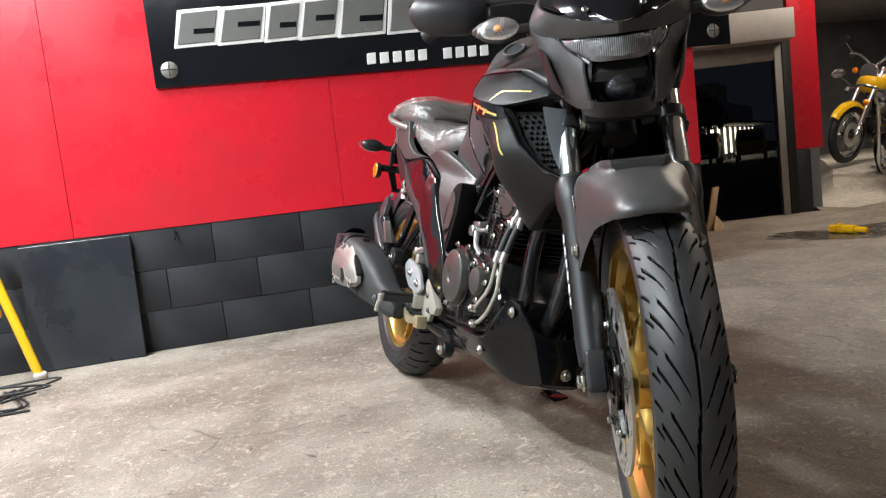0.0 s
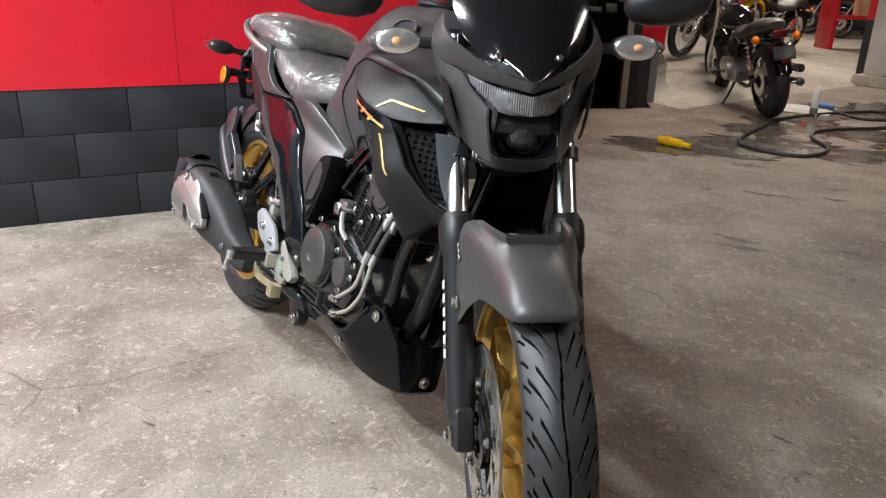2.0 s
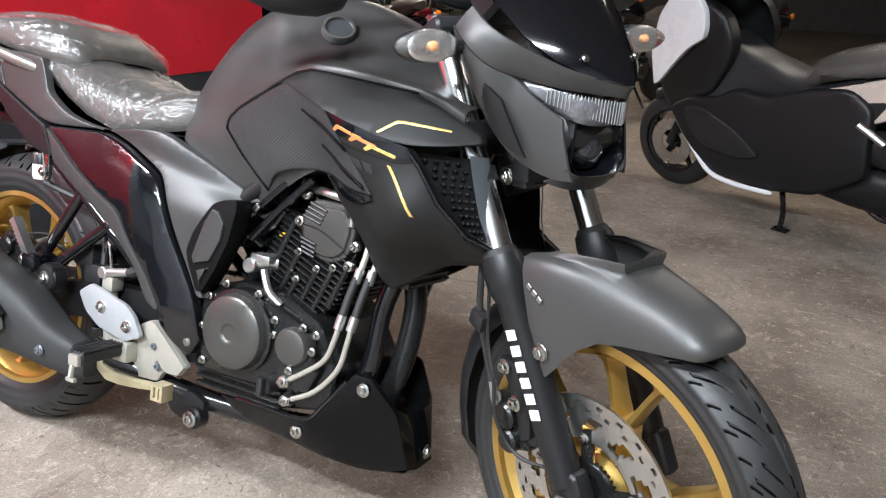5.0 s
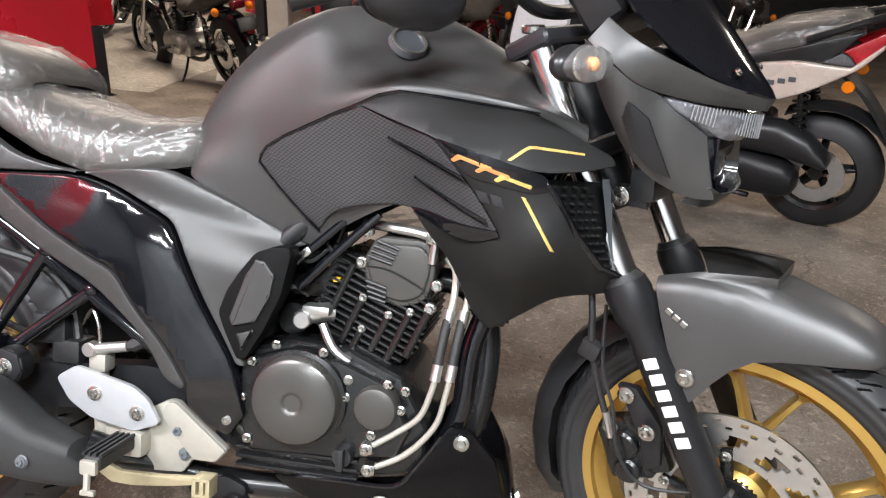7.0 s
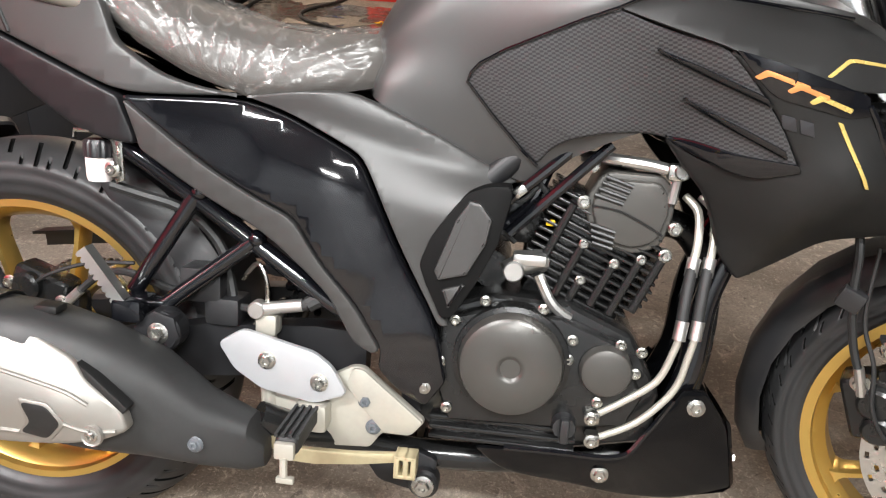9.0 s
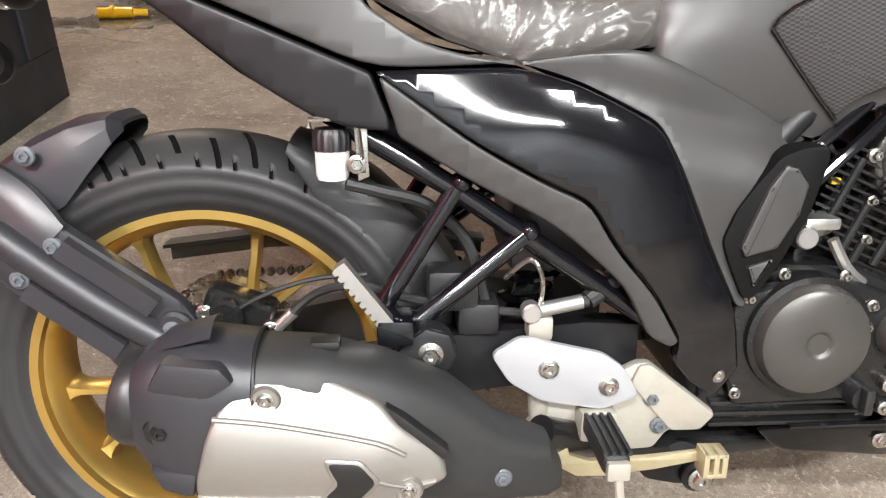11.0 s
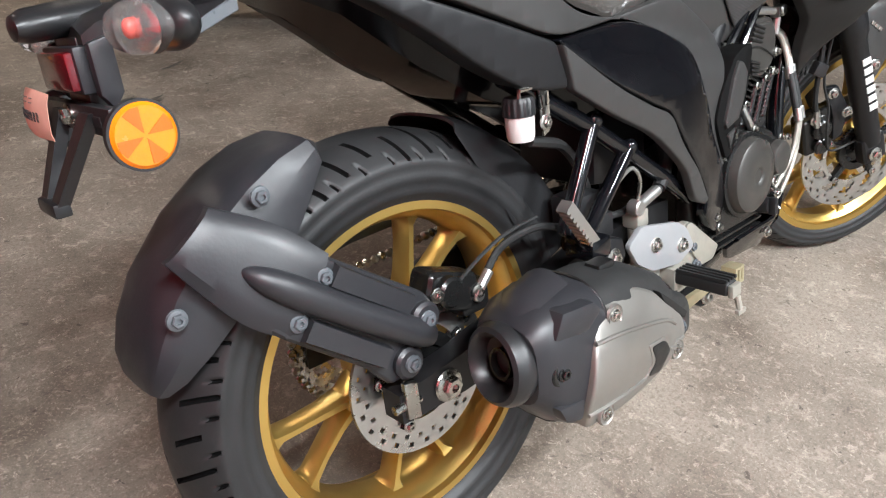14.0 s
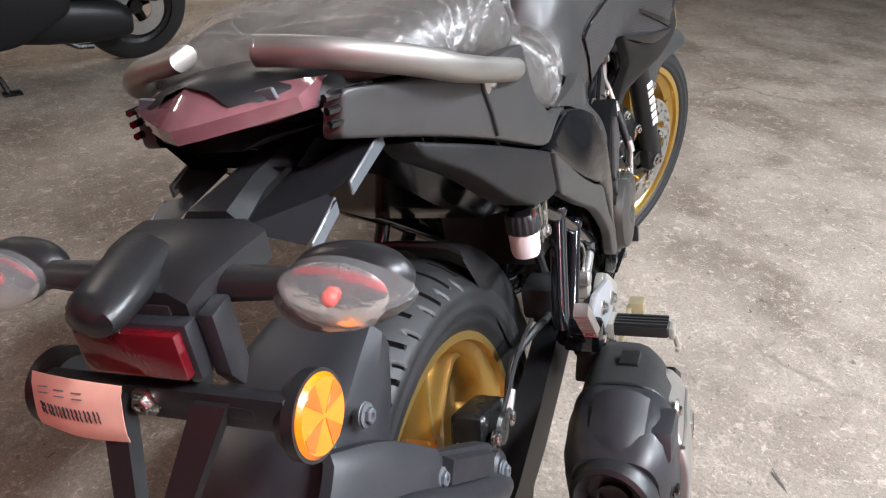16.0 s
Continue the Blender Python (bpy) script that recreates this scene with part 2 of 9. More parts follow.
M_SEAT = mat("seat_vinyl", (0.050, 0.044, 0.039), 0.5, 0, 0.15, 10, 160, 0.3, 0.001)
M_FILM = film_wrap("plastic_film")
M_CARBON = carbon("carbon_weave")
M_AMBER = mat("amber_reflector", (0.80, 0.20, 0.003), 0.2, 0, 0.08, 30, 300, 0.5, 0.001, coat=0.5)
M_AMBERDEEP = mat("amber_prism", (0.66, 0.108, 0.002), 0.14, 0, 0.08, 30, 300, 0.5, 0.001, coat=0.5)
M_AMBERIN = mat("amber_bulb", (0.62, 0.26, 0.09), 0.2)
M_PINKIN = mat("pink_bulb", (0.60, 0.085, 0.065), 0.22)
M_REDLENS = mat("red_reflector", (0.11, 0.004, 0.008), 0.1, 0, 0.1, 30, 300, 0.3, 0.001, coat=0.5)
M_SCOOTLAMP = mat("red_lamp_lens", (0.42, 0.010, 0.018), 0.1, 0, 0.2, 30, 200, 0.1, 0.001, coat=0.5)
M_SMOKE = mat("smoked_red_lens", (0.20, 0.085, 0.095), 0.12, 0, 0.3, 12, 120, 0.1, 0.001, coat=0.6)
M_CLEAR = glassy("clear_lens", (0.97, 0.94, 0.92), 0.04, 0.93, 1.12)
M_LENS = mat("lens_glass", (0.045, 0.048, 0.055), 0.04, 0.5, 0.6, 90, 160, 0.8, 0.006, coat=1.0, rvar=0.02)
M_SILVERIN = mat("reflector_bowl", (0.8, 0.8, 0.8), 0.22, 1.0, 0.1, 40, 200, 0.25, 0.002)
M_DRL = mat("drl_optic", (0.13, 0.13, 0.14), 0.14, 0.3, 0.3, 90, 200, 0.5, 0.003, coat=0.5)
M_RIB = mat("clear_rib", (0.34, 0.35, 0.36), 0.16, 0.4, 0.2, 60, 200, 0.1, coat=0.4)
# black of cooler, seams and slots, and of openings whose shade is painted
M_GRILLESHADE = mat("grille_and_shade_black", (0.008, 0.008, 0.008), 0.45)
M_GOLDDECAL = mat("gold_decal", (0.72, 0.52, 0.16), 0.3, 0.5, 0.1, 20, 100, 0.0)
M_REDDECAL = mat("red_gold_decal", (0.74, 0.29, 0.10), 0.3, 0.4, 0.2, 20, 100, 0.0)
M_DECAL = mat("white_decal", (0.62, 0.62, 0.60), 0.4, 0, 0.05)
M_DARKDECAL = mat("dark_grey_decal", (0.09, 0.1, 0.11), 0.35)
M_TAG = mat("pink_paper_tag", (0.75, 0.42, 0.32), 0.6, 0, 0.1, 20, 100, 0.1)
M_FLUID = mat("milky_plastic", (0.72, 0.66, 0.64), 0.35, 0, 0.1, 20, 80, 0.1)
M_LEAF = mat("dark_leaves", (0.03, 0.055, 0.02), 0.6)
M_BARK = mat("bark", (0.08, 0.06, 0.045), 0.9)
M_YELLOW = mat("yellow_paint", (0.85, 0.50, 0.01), 0.25, 0, 0.08, 6, 100, 0.03, coat=0.4)
M_BLUE = mat("blue_hose", (0.02, 0.12, 0.42), 0.4)
M_CONE = mat("cone_orange", (0.80, 0.030, 0.018), 0.45)
M_MAROON = mat("maroon_paint", (0.13, 0.005, 0.011), 0.12, 0.2, 0.1, 5, 60, 0.0, coat=0.7)
M_WHITEPLAST = mat("white_plastic", (0.86, 0.86, 0.88), 0.25, 0, 0.05, 5, 60, 0.0, coat=0.3)
M_BEIGE = mat("pearl_beige", (0.62, 0.53, 0.46), 0.25, 0.1, 0.05, 5, 60, 0.0, coat=0.3)
M_CARD = mat("cardboard", (0.5, 0.36, 0.2), 0.8)
M_OIL = mat("oil_stain", (0.070, 0.058, 0.047), 0.62, 0, 0.4, 30, 120, 0.3)
M_WET = mat("wet_concrete", (0.085, 0.074, 0.062), 0.24, 0, 0.4, 5, 60, 0.25, 0.002, rvar=0.2)
M_ASPHALT = mat("asphalt", (0.045, 0.045, 0.046), 0.85, 0, 0.3, 3, 90, 0.5)
M_FIN = mat("blue_grey_plastic", (0.105, 0.115, 0.125), 0.40, 0, 0.08, 6, 200, 0.1, 0.0006)
M_VENT = mat("vent_black", (0.004, 0.004, 0.004), 0.6, 0, 0.1, 8, 200, 0.1, 0.0006, spec=0.12)
M_LIT = glow("lit_shopfront", (1.0, 0.86, 0.66), 2.0)
M_LAMP = glow("fluorescent_tube", (1.0, 0.95, 0.88), 22.0)
M_WIN = glassy("window_glass", (0.9, 0.93, 0.92), 0.0, 1.0, 1.05)


# ---- mesh helpers ----
def V(*a):
    return Vector(a)


def finish(bm, deg=32.0):
    bmesh.ops.recalc_face_normals(bm, faces=bm.faces)
    lim = radians(deg)
    for f in bm.faces:
        f.smooth = True
    for e in bm.edges:
        if len(e.link_faces) == 2 and e.calc_face_angle(0.0) > lim:
            e.smooth = False
    return bm


def mesh_of(name, bm, material, deg=32.0):
    finish(bm, deg)
    me = bpy.data.meshes.new(name)
    bm.to_mesh(me)
    bm.free()
    me.materials.append(material)
    return me


def part(name, bm, material, parent, label="", deg=32.0):
    ob = new(name, mesh_of(name, bm, material, deg))
    ob.parent = parent
    if label:
        ob["label"] = label
    return ob


def thing(name, m, label, category, group="", kind=""):
    ob = new(name)
    ob.matrix_world = m
    ob.empty_display_size = 0.1
    return tagged(ob, label, category, group, kind)


def solo(name, bm, material, label, category, m=None, group="", kind="", deg=32.0):
    ob = new(name, mesh_of(name, bm, material, deg))
    if m is not None:
        ob.matrix_world = m
    return tagged(ob, label, category, group, kind)


def join(*bms):
    out = bmesh.new()
    for b in bms:
        me = bpy.data.meshes.new("tmp")
        b.to_mesh(me)
        b.free()
        out.from_mesh(me)
        bpy.data.meshes.remove(me)
    return out


def moved(bm, m):
    bmesh.ops.transform(bm, matrix=m, verts=bm.verts)
    return bm


def mirror(bm):
    bmesh.ops.scale(bm, vec=(1, -1, 1), verts=bm.verts)
    bmesh.ops.reverse_faces(bm, faces=bm.faces)
    return bm


def curve(pts, n=8, closed=False):
    """A smooth line through the points."""
    p = [Vector(q) for q in pts]
    out = []
    k = len(p)
    for i in range(k if closed else k - 1):
        a, b, c, d = ((p[(i - 1) % k], p[i], p[(i + 1) % k], p[(i + 2) % k]) if closed else
                      (p[max(i - 1, 0)], p[i], p[i + 1], p[min(i + 2, k - 1)]))
        for j in range(n):
            t = j / n
            out.append(0.5 * (2 * b + (c - a) * t + (2 * a - 5 * b + 4 * c - d) * t * t + (3 * b - a - 3 * c + d) * t ** 3))
    if not closed:
        out.append(p[-1])
    return out


def resample(pts, n):
    p = [Vector(q) for q in pts]
    d = [0.0]
    for a, b in zip(p, p[1:]):
        d.append(d[-1] + (b - a).length)
    out, j = [], 0
    for i in range(n):
        s = d[-1] * i / (n - 1)
        while j < len(p) - 2 and d[j + 1] < s:
            j += 1
        out.append(p[j].lerp(p[j + 1], (s - d[j]) / max(d[j + 1] - d[j], 1e-9)))
    return out


def loft(rings, closed=False, caps=False):
    bm = bmesh.new()
    vs = [[bm.verts.new(p) for p in r] for r in rings]
    for a, b in zip(vs, vs[1:]):
        k = len(a)
        for i in range(k if closed else k - 1):
            bm.faces.new((a[i], a[(i + 1) % k], b[(i + 1) % k], b[i]))
    if caps:
        bm.faces.new(vs[0])
        bm.faces.new(list(reversed(vs[-1])))
    return bm


def tube(pts, r, n=10, caps=True, flat=1.0, closed=False):
    """A pipe along the points; r may be a list."""
    p = [Vector(q) for q in pts]
    k = len(p)
    rs = r if isinstance(r, (list, tuple)) else [r] * k
    up = None
    rings = []
    for i in range(k):
        d = (p[(i + 1) % k] - p[i - 1]) if closed else (p[min(i + 1, k - 1)] - p[max(i - 1, 0)])
        d.normalize()
        if up is None:
            up = d.orthogonal().normalized()
        up = (up - d * up.dot(d)).normalized()
        side = d.cross(up)
        rings.append([p[i] + rs[i] * (math.cos(a) * up + flat * math.sin(a) * side) for a in (2 * math.pi * j / n for j in range(n))])
    if closed:
        rings.append(rings[0])
    return loft(rings, True, caps and not closed)


def lathe(profile, n=48, axis="y", at=(0, 0, 0), closed=False):
    """Turn (radius, along) round an axis through at."""
    rings = []
    for i in range(n):
        a = 2 * math.pi * i / n
        c, s = math.cos(a), math.sin(a)
        ring = []
        for r, h in profile:
            q = {"y": (r * c, h, r * s), "z": (r * c, r * s, h), "x": (h, r * c, r * s)}[axis]
            ring.append(Vector(q) + Vector(at))
        rings.append(ring)
    bm = bmesh.new()
    vs = [[bm.verts.new(p) for p in r] for r in rings]
    k = len(profile)
    for i in range(n):
        a, b = vs[i], vs[(i + 1) % n]
        for j in range(k if closed else k - 1):
            bm.faces.new((a[j], a[(j + 1) % k], b[(j + 1) % k], b[j]))
    bmesh.ops.remove_doubles(bm, verts=bm.verts, dist=1e-5)
    return bm


def disc(r, depth, at, axis="y", n=32, bev=0.002):
    b = min(bev, depth * 0.45, r * 0.4)
    h = depth / 2
    return lathe([(0, -h), (r - b, -h), (r, -h + b), (r, h - b), (r - b, h), (0, h)], n, axis, at)


def box(c, s, bev=0.0, seg=2, m=None):
    bm = bmesh.new()
    bmesh.ops.create_cube(bm, size=1)
    bmesh.ops.scale(bm, vec=s, verts=bm.verts)
    if bev:
        bmesh.ops.bevel(bm, geom=bm.edges[:], offset=min(bev, min(s) * 0.45), segments=seg, profile=0.6, affect="EDGES")
    if m is not None:
        bmesh.ops.transform(bm, matrix=m, verts=bm.verts)
    bmesh.ops.translate(bm, vec=c, verts=bm.verts)
    return bm


def plate(outline, y0, y1, bev=0.002, seg=2, axis="y"):
    """A flat piece: an outline of (x, z) drawn out from y0 to y1, with rounded edges."""
    bm = bmesh.new()
    if axis == "y":
        f = bm.faces.new([bm.verts.new((a, y0, b)) for a, b in outline])
        d = (0, y1 - y0, 0)
    elif axis == "x":
        f = bm.faces.new([bm.verts.new((y0, a, b)) for a, b in outline])
        d = (y1 - y0, 0, 0)
    else:
        f = bm.faces.new([bm.verts.new((a, b, y0)) for a, b in outline])
        d = (0, 0, y1 - y0)
    g = bmesh.ops.extrude_face_region(bm, geom=[f])
    bmesh.ops.translate(bm, vec=d, verts=[v for v in g["geom"] if isinstance(v, bmesh.types.BMVert)])
    bmesh.ops.recalc_face_normals(bm, faces=bm.faces)
    if bev:
        bmesh.ops.bevel(bm, geom=bm.edges[:], offset=min(bev, abs(y1 - y0) * 0.45), segments=seg, profile=0.6, affect="EDGES")
    return bm


def ribbon(A, B, nu=24, nv=8, bulge=0.0, thick=0.004, smooth=True, out=(0, -1, 0), rim=0.35):
    """A curved panel between two edge lines, with thickness and softly rolled rims."""
    a = resample(curve(A, 6) if smooth else A, nu)
    b = resample(curve(B, 6) if smooth else B, nu)
    o = Vector(out)
    rows = []
    for j in range(nv + 1):
        t = j / nv
        w = math.sin(math.pi * t) ** rim if 0 < t < 1 else 0.0
        rows.append([p.lerp(q, t) + o * (bulge * w * (1.0 - 0.35 * abs(2 * i / (nu - 1) - 1) ** 4)) for i, (p, q) in enumerate(zip(a, b))])
    bm = bmesh.new()
    front = [[bm.verts.new(p) for p in r] for r in rows]
    back = [[bm.verts.new(p - o * thick) for p in r] for r in rows]
    m = len(rows)
    for j in range(m - 1):
        for i in range(nu - 1):
            bm.faces.new((front[j][i], front[j][i + 1], front[j + 1][i + 1], front[j + 1][i]))
            bm.faces.new((back[j][i], back[j + 1][i], back[j + 1][i + 1], back[j][i + 1]))
    for i in range(nu - 1):
        bm.faces.new((front[0][i], back[0][i], back[0][i + 1], front[0][i + 1]))
        bm.faces.new((front[-1][i], front[-1][i + 1], back[-1][i + 1], back[-1][i]))
    for j in range(m - 1):
        bm.faces.new((front[j][0], front[j + 1][0], back[j + 1][0], back[j][0]))
        bm.faces.new((front[j][-1], back[j][-1], back[j + 1][-1], front[j + 1][-1]))
    return bm


def ball(c, s, nu=20, nv=12, m=None):
    bm = bmesh.new()
    bmesh.ops.create_uvsphere(bm, u_segments=nu, v_segments=nv, radius=1)
    bmesh.ops.scale(bm, vec=s, verts=bm.verts)
    if m is not None:
        bmesh.ops.transform(bm, matrix=m, verts=bm.verts)
    bmesh.ops.translate(bm, vec=c, verts=bm.verts)
    return bm


def bolt(c, r=0.007, h=0.006, axis="y"):
    """A flanged hex bolt head, facing the bike's right."""
    sgn = -1 if axis == "y" else 1
    f = lathe([(0, 0), (r * 1.45, 0), (r * 1.45, sgn * h * 0.25), (r * 1.1, sgn * h * 0.4), (0, sgn * h * 0.4)], 16, axis, c)
    g = lathe([(r, sgn * h * 0.35), (r, sgn * h * 0.85), (r * 0.85, sgn * h), (r * 0.45, sgn * h), (r * 0.4, sgn * h * 0.6), (0, sgn * h * 0.6)], 6, axis, c)
    return join(f, g)


# ---- the workshop ----
def setting(name, bm, material, label, deg=32.0):
    return solo(name, bm, material, label, name.split("_")[0], kind="structure", deg=deg)


HALL = ((-3.16, -4.8), (8.2, -4.8), (8.2, 17.1), (-11.6, 17.1), (-11.6, 12.35), (-2.62, 4.38), (-2.48, 4.28), (-3.16, 2.05))
floor = setting("floor", plate(HALL, -0.10, 0.0, 0, 1, "z"), M_FLOOR, "worn brown-grey concrete workshop floor with cracks and stains")

# long wall behind the bike: red boards over a painted block base
WALL = pose(-1.145, 0, 0, 0, 0, -3.66)          # its own x is the face, y runs along it
WALL_END, WALL_START = 2.0, -4.6


def wall_piece(name, bm, material, label):
    ob = setting(name, bm, material, label)
    ob.matrix_world = WALL
    return ob


wall_north = wall_piece("wall_north", box((-0.11, (WALL_END + WALL_START) / 2, 1.55), (0.20, WALL_END - WALL_START, 3.1)), M_BLACKWALL,
                        "block wall behind the motorcycle, black base and red boards above")


def block_mesh(w):
    return mesh_of("painted_block", box((0, 0, 0), (0.024, w - 0.003, 0.187), 0.003, 2), M_BLACKWALL)


COURSE = 0.1885
block_full, block_half = block_mesh(0.41), block_mesh(0.2)
rnd = random.Random(4)
for k in range(3):
    y0 = -0.62 - 0.41 * 9 + (0.39 - 0.41 if k == 1 else 0.0) + (0.205 if k == 1 else 0.0)
    for i in range(18):
        y = y0 + 0.41 * i
        if y < WALL_START or y + 0.41 > WALL_END + 0.01:
            continue
        ob = new("painted_block", block_full)
        ob.parent = wall_north
        ob.location = (-0.010 + rnd.uniform(-0.0015, 0.0015), y + 0.205, COURSE * (k + 0.5))
# end block of the base, reaching the corner
for k in range(3):
    ob = new("painted_block", block_half)
    ob.parent = wall_north
    ob.location = (-0.0105, WALL_END - 0.1, COURSE * (k + 0.5))

BOARDS = (-1.85, -1.21, 0.01, 1.23, WALL_END)
part("grey_board", box((0.0, -3.225, 1.816), (0.014, 2.745, 2.5), 0.001, 1), M_BACKWALL, wall_north)
for a, b in zip(BOARDS, BOARDS[1:]):
    part("red_board", box((0.0, (a + b) / 2, 0.566 + 1.25), (0.014, b - a - 0.002, 2.5), 0.001, 1), M_RED, wall_north, "glossy red painted board")

# shop sign with cut letter shapes
sign = thing("wall_sign", WALL @ pose(0.016, -0.035, -0.045), "black shop sign with grey and white cut shapes", "sign")
part("backing", box((0, 0.765, 1.725), (0.012, 3.0, 0.97), 0.003, 2), M_SIGN, sign)


def glyph(outline, x0, x1):
    return plate(outline, x0, x1, 0.002, 1, "x")


def slab_shapes():
    """Leaning slab shapes that stand for the emblem on the sign."""
    y = -0.615
    for i, (w, h) in enumerate(((0.19, 0.146), (0.21, 0.150), (0.16, 0.158), (0.185, 0.166), (0.24, 0.180), (0.26, 0.20))):
        z, lean = 1.425, 0.035
        o = [(y, z), (y + w * 0.84, z + 0.006), (y + w * 0.84 + lean, z + h), (y + lean, z + h - 0.008)]
        part("emblem_edge", glyph([(a + (0.016 if k in (1, 2) else -0.016), b + (0.016 if k > 1 else -0.016)) for k, (a, b) in enumerate(o)], 0.004, 0.009), M_WHITE, sign)
        part("emblem_shape", glyph(o, 0.007, 0.013), M_SIGNGREY, sign)
        q = 0.42 if i % 2 else 0.30
        part("emblem_slot", glyph([(y + w * 0.40, z + h * q), (y + w * 0.88, z + h * q), (y + w * 0.90, z + h * (q + 0.16)), (y + w * 0.42, z + h * (q + 0.16))], 0.011, 0.0145), M_SIGN, sign)
        y += w
    arc = [(-0.27, 1.400), (-0.21, 1.355), (-0.10, 1.330), (-0.03, 1.332), (0.06, 1.405)]
    part("emblem_shield", glyph(arc + [(-0.05, 1.405)], 0.002, 0.0035), M_WHITE, sign)
    part("emblem_shield", glyph([(-0.22, 1.393), (-0.11, 1.352), (-0.045, 1.352), (0.02, 1.398), (-0.1, 1.402)], 0.003, 0.0045), M_RED, sign)
    part("emblem_shield", glyph([(0.30, 1.40), (0.40, 1.385), (0.56, 1.46), (0.47, 1.50)], 0.003, 0.0039), M_RED, sign)


slab_shapes()
for i in range(10):      # the line of small words below it
    if i == 5:
        continue
    y = 0.240 + i * 0.064
    part("lettering_bar", glyph([(y, 1.275), (y + 0.044, 1.277), (y + 0.047, 1.330), (y + 0.003, 1.328)], 0.004, 0.010), M_WHITE, sign)
for yy, zz in ((-0.665, 1.318), (2.16, 1.318)):
    cap = part("screw_cap", lathe([(0, 0.018), (0.018, 0.016), (0.036, 0.008), (0.04, 0.0)], 28, "x", (0.002, yy, zz)), M_SATIN, sign, "round silver screw cap")
    part("slot", join(box((0.0185, yy, zz), (0.004, 0.004, 0.07)), box((0.0185, yy, zz), (0.004, 0.07, 0.004))), M_MORTAR, cap)

# loose black boards leaning on the block base
board = solo("board", box((0, 0, 0.278), (0.014, 0.465, 0.556), 0.003, 1), M_BOARD, "loose black board leaning on the painted block base", "board",
             WALL @ pose(0.075, -1.208, 0.002, 0, -6.0, 0))
tie = solo("wall_hook", join(tube(curve([(0, 0, 0), (0.02, 0.0, 0.01), (0.03, 0, -0.02), (0.012, 0, -0.035)], 5), 0.004, 6), disc(0.012, 0.006, (0, 0, 0), "x", 12)), M_PLASTIC,
           "small black hook screwed to the block wall", "hook", WALL @ pose(0.004, -0.785, 0.54))

# corner pier, doorway and beam beyond the end of the wall
wall_return = setting("wall_return", box((-0.62, WALL_END - 0.10, 1.55), (1.0, 0.2, 3.1)), M_RED, "red painted return wall beside the doorway")
wall_return.matrix_world = WALL
DOOR = pose(-2.54, 4.10, 0, 0, 0, -16.9)      # its y runs along the doorway, 0 at the outer edge of the frame
wall_door = setting("wall_door", join(box((-0.06, -2.15, 1.55), (0.12, 0.9, 3.1)), box((-0.06, -0.86, 2.29), (0.12, 1.68, 1.62))), M_DARKWALL, "dark plastered wall round the street doorway")
wall_door.matrix_world = DOOR
doorway_beam = setting("doorway_beam", box((0.11, -0.93, 1.535), (0.28, 1.74, 0.235), 0.008), M_OFFWHITE, "pale grey concrete beam over the doorway")
doorway_beam.matrix_world = DOOR
door_1 = thing("door_1", DOOR, "glazed street doorway with an aluminium frame, night outside", "door", kind="structure")
part("door_frame", join(box((0, -0.105, 0.72), (0.06, 0.06, 1.44), 0.004), box((0, -1.67, 0.72), (0.06, 0.06, 1.44), 0.004), box((-0.004, -0.886, 1.35), (0.05, 1.50, 0.15), 0.004)), M_SATIN, door_1, "brushed aluminium door frame")
part("door_jamb", box((-0.02, -0.034, 0.72), (0.10, 0.07, 1.44), 0.003), M_MATTBLK, door_1, "black jamb beside the frame")
pane = part("pane", box((-0.012, -0.886, 0.64), (0.008, 1.50, 1.26)), M_WIN, door_1)
pane.visible_shadow = False
pier = thing("pier", DOOR, "square pier painted red above a black base", "pier", kind="structure")
part("base", box((-0.13, 0.070, 0.262), (0.26, 0.13, 0.524), 0.01), M_BLACKWALL, pier)
part("shaft", box((-0.13, 0.125, 1.813), (0.26, 0.24, 2.57), 0.01), M_RED, pier)

# broken concrete ramp that rises behind the doorway
def ramp():
    bm = bmesh.new()
    nx, ny = 32, 40
    g = []
    for i in range(nx + 1):
        row = []
        for j in range(ny + 1):
            y = 4.40 + j * 0.29
            fx = i / nx
            x = -2.24 - min(0.5, 0.14 * 0.29 * j) - 8.6 * fx + (0.05 * noise.noise((y * 2.3, 3.1, 0)) if i < 2 else 0)
            y = 4.40 + 0.905 * max(0.0, -2.66 - x) + j * 0.29
            z = min(0.10, 0.045 + 0.3 * fx) if i else -0.02
            if i:      # the bank under the yellow machine
                z += 0.21 * min(1, max(0, (-2.75 - x) / 0.75)) * min(1, max(0, (8.3 - y) / 1.5))
            if j == 0:
                z = -0.02
            row.append(bm.verts.new((x, y + (0.06 * noise.noise((x * 4, 1.7, 2)) if j < 2 else 0), z + 0.008 * noise.noise((x * 3, y * 3, 5)))))
        g.append(row)
    for i in range(nx):
        for j in range(ny):
            bm.faces.new((g[i][j], g[i + 1][j], g[i + 1][j + 1], g[i][j + 1]))
    return bm


ramp_ob = setting("ramp", ramp(), M_SLAB, "pale rough concrete slab raised behind the parked motorcycles")

# the rest of the hall, closed all round
def slab_wall(a, b, t=0.2, h=3.2):
    """A wall between two points of the plan."""
    d = V(b[0] - a[0], b[1] - a[1], 0)
    return moved(box((d.length / 2, 0, h / 2), (d.length, t, h)), Matrix.Translation(V(a[0], a[1], 0)) @ Matrix.Rotation(math.atan2(d.y, d.x), 4, "Z"))


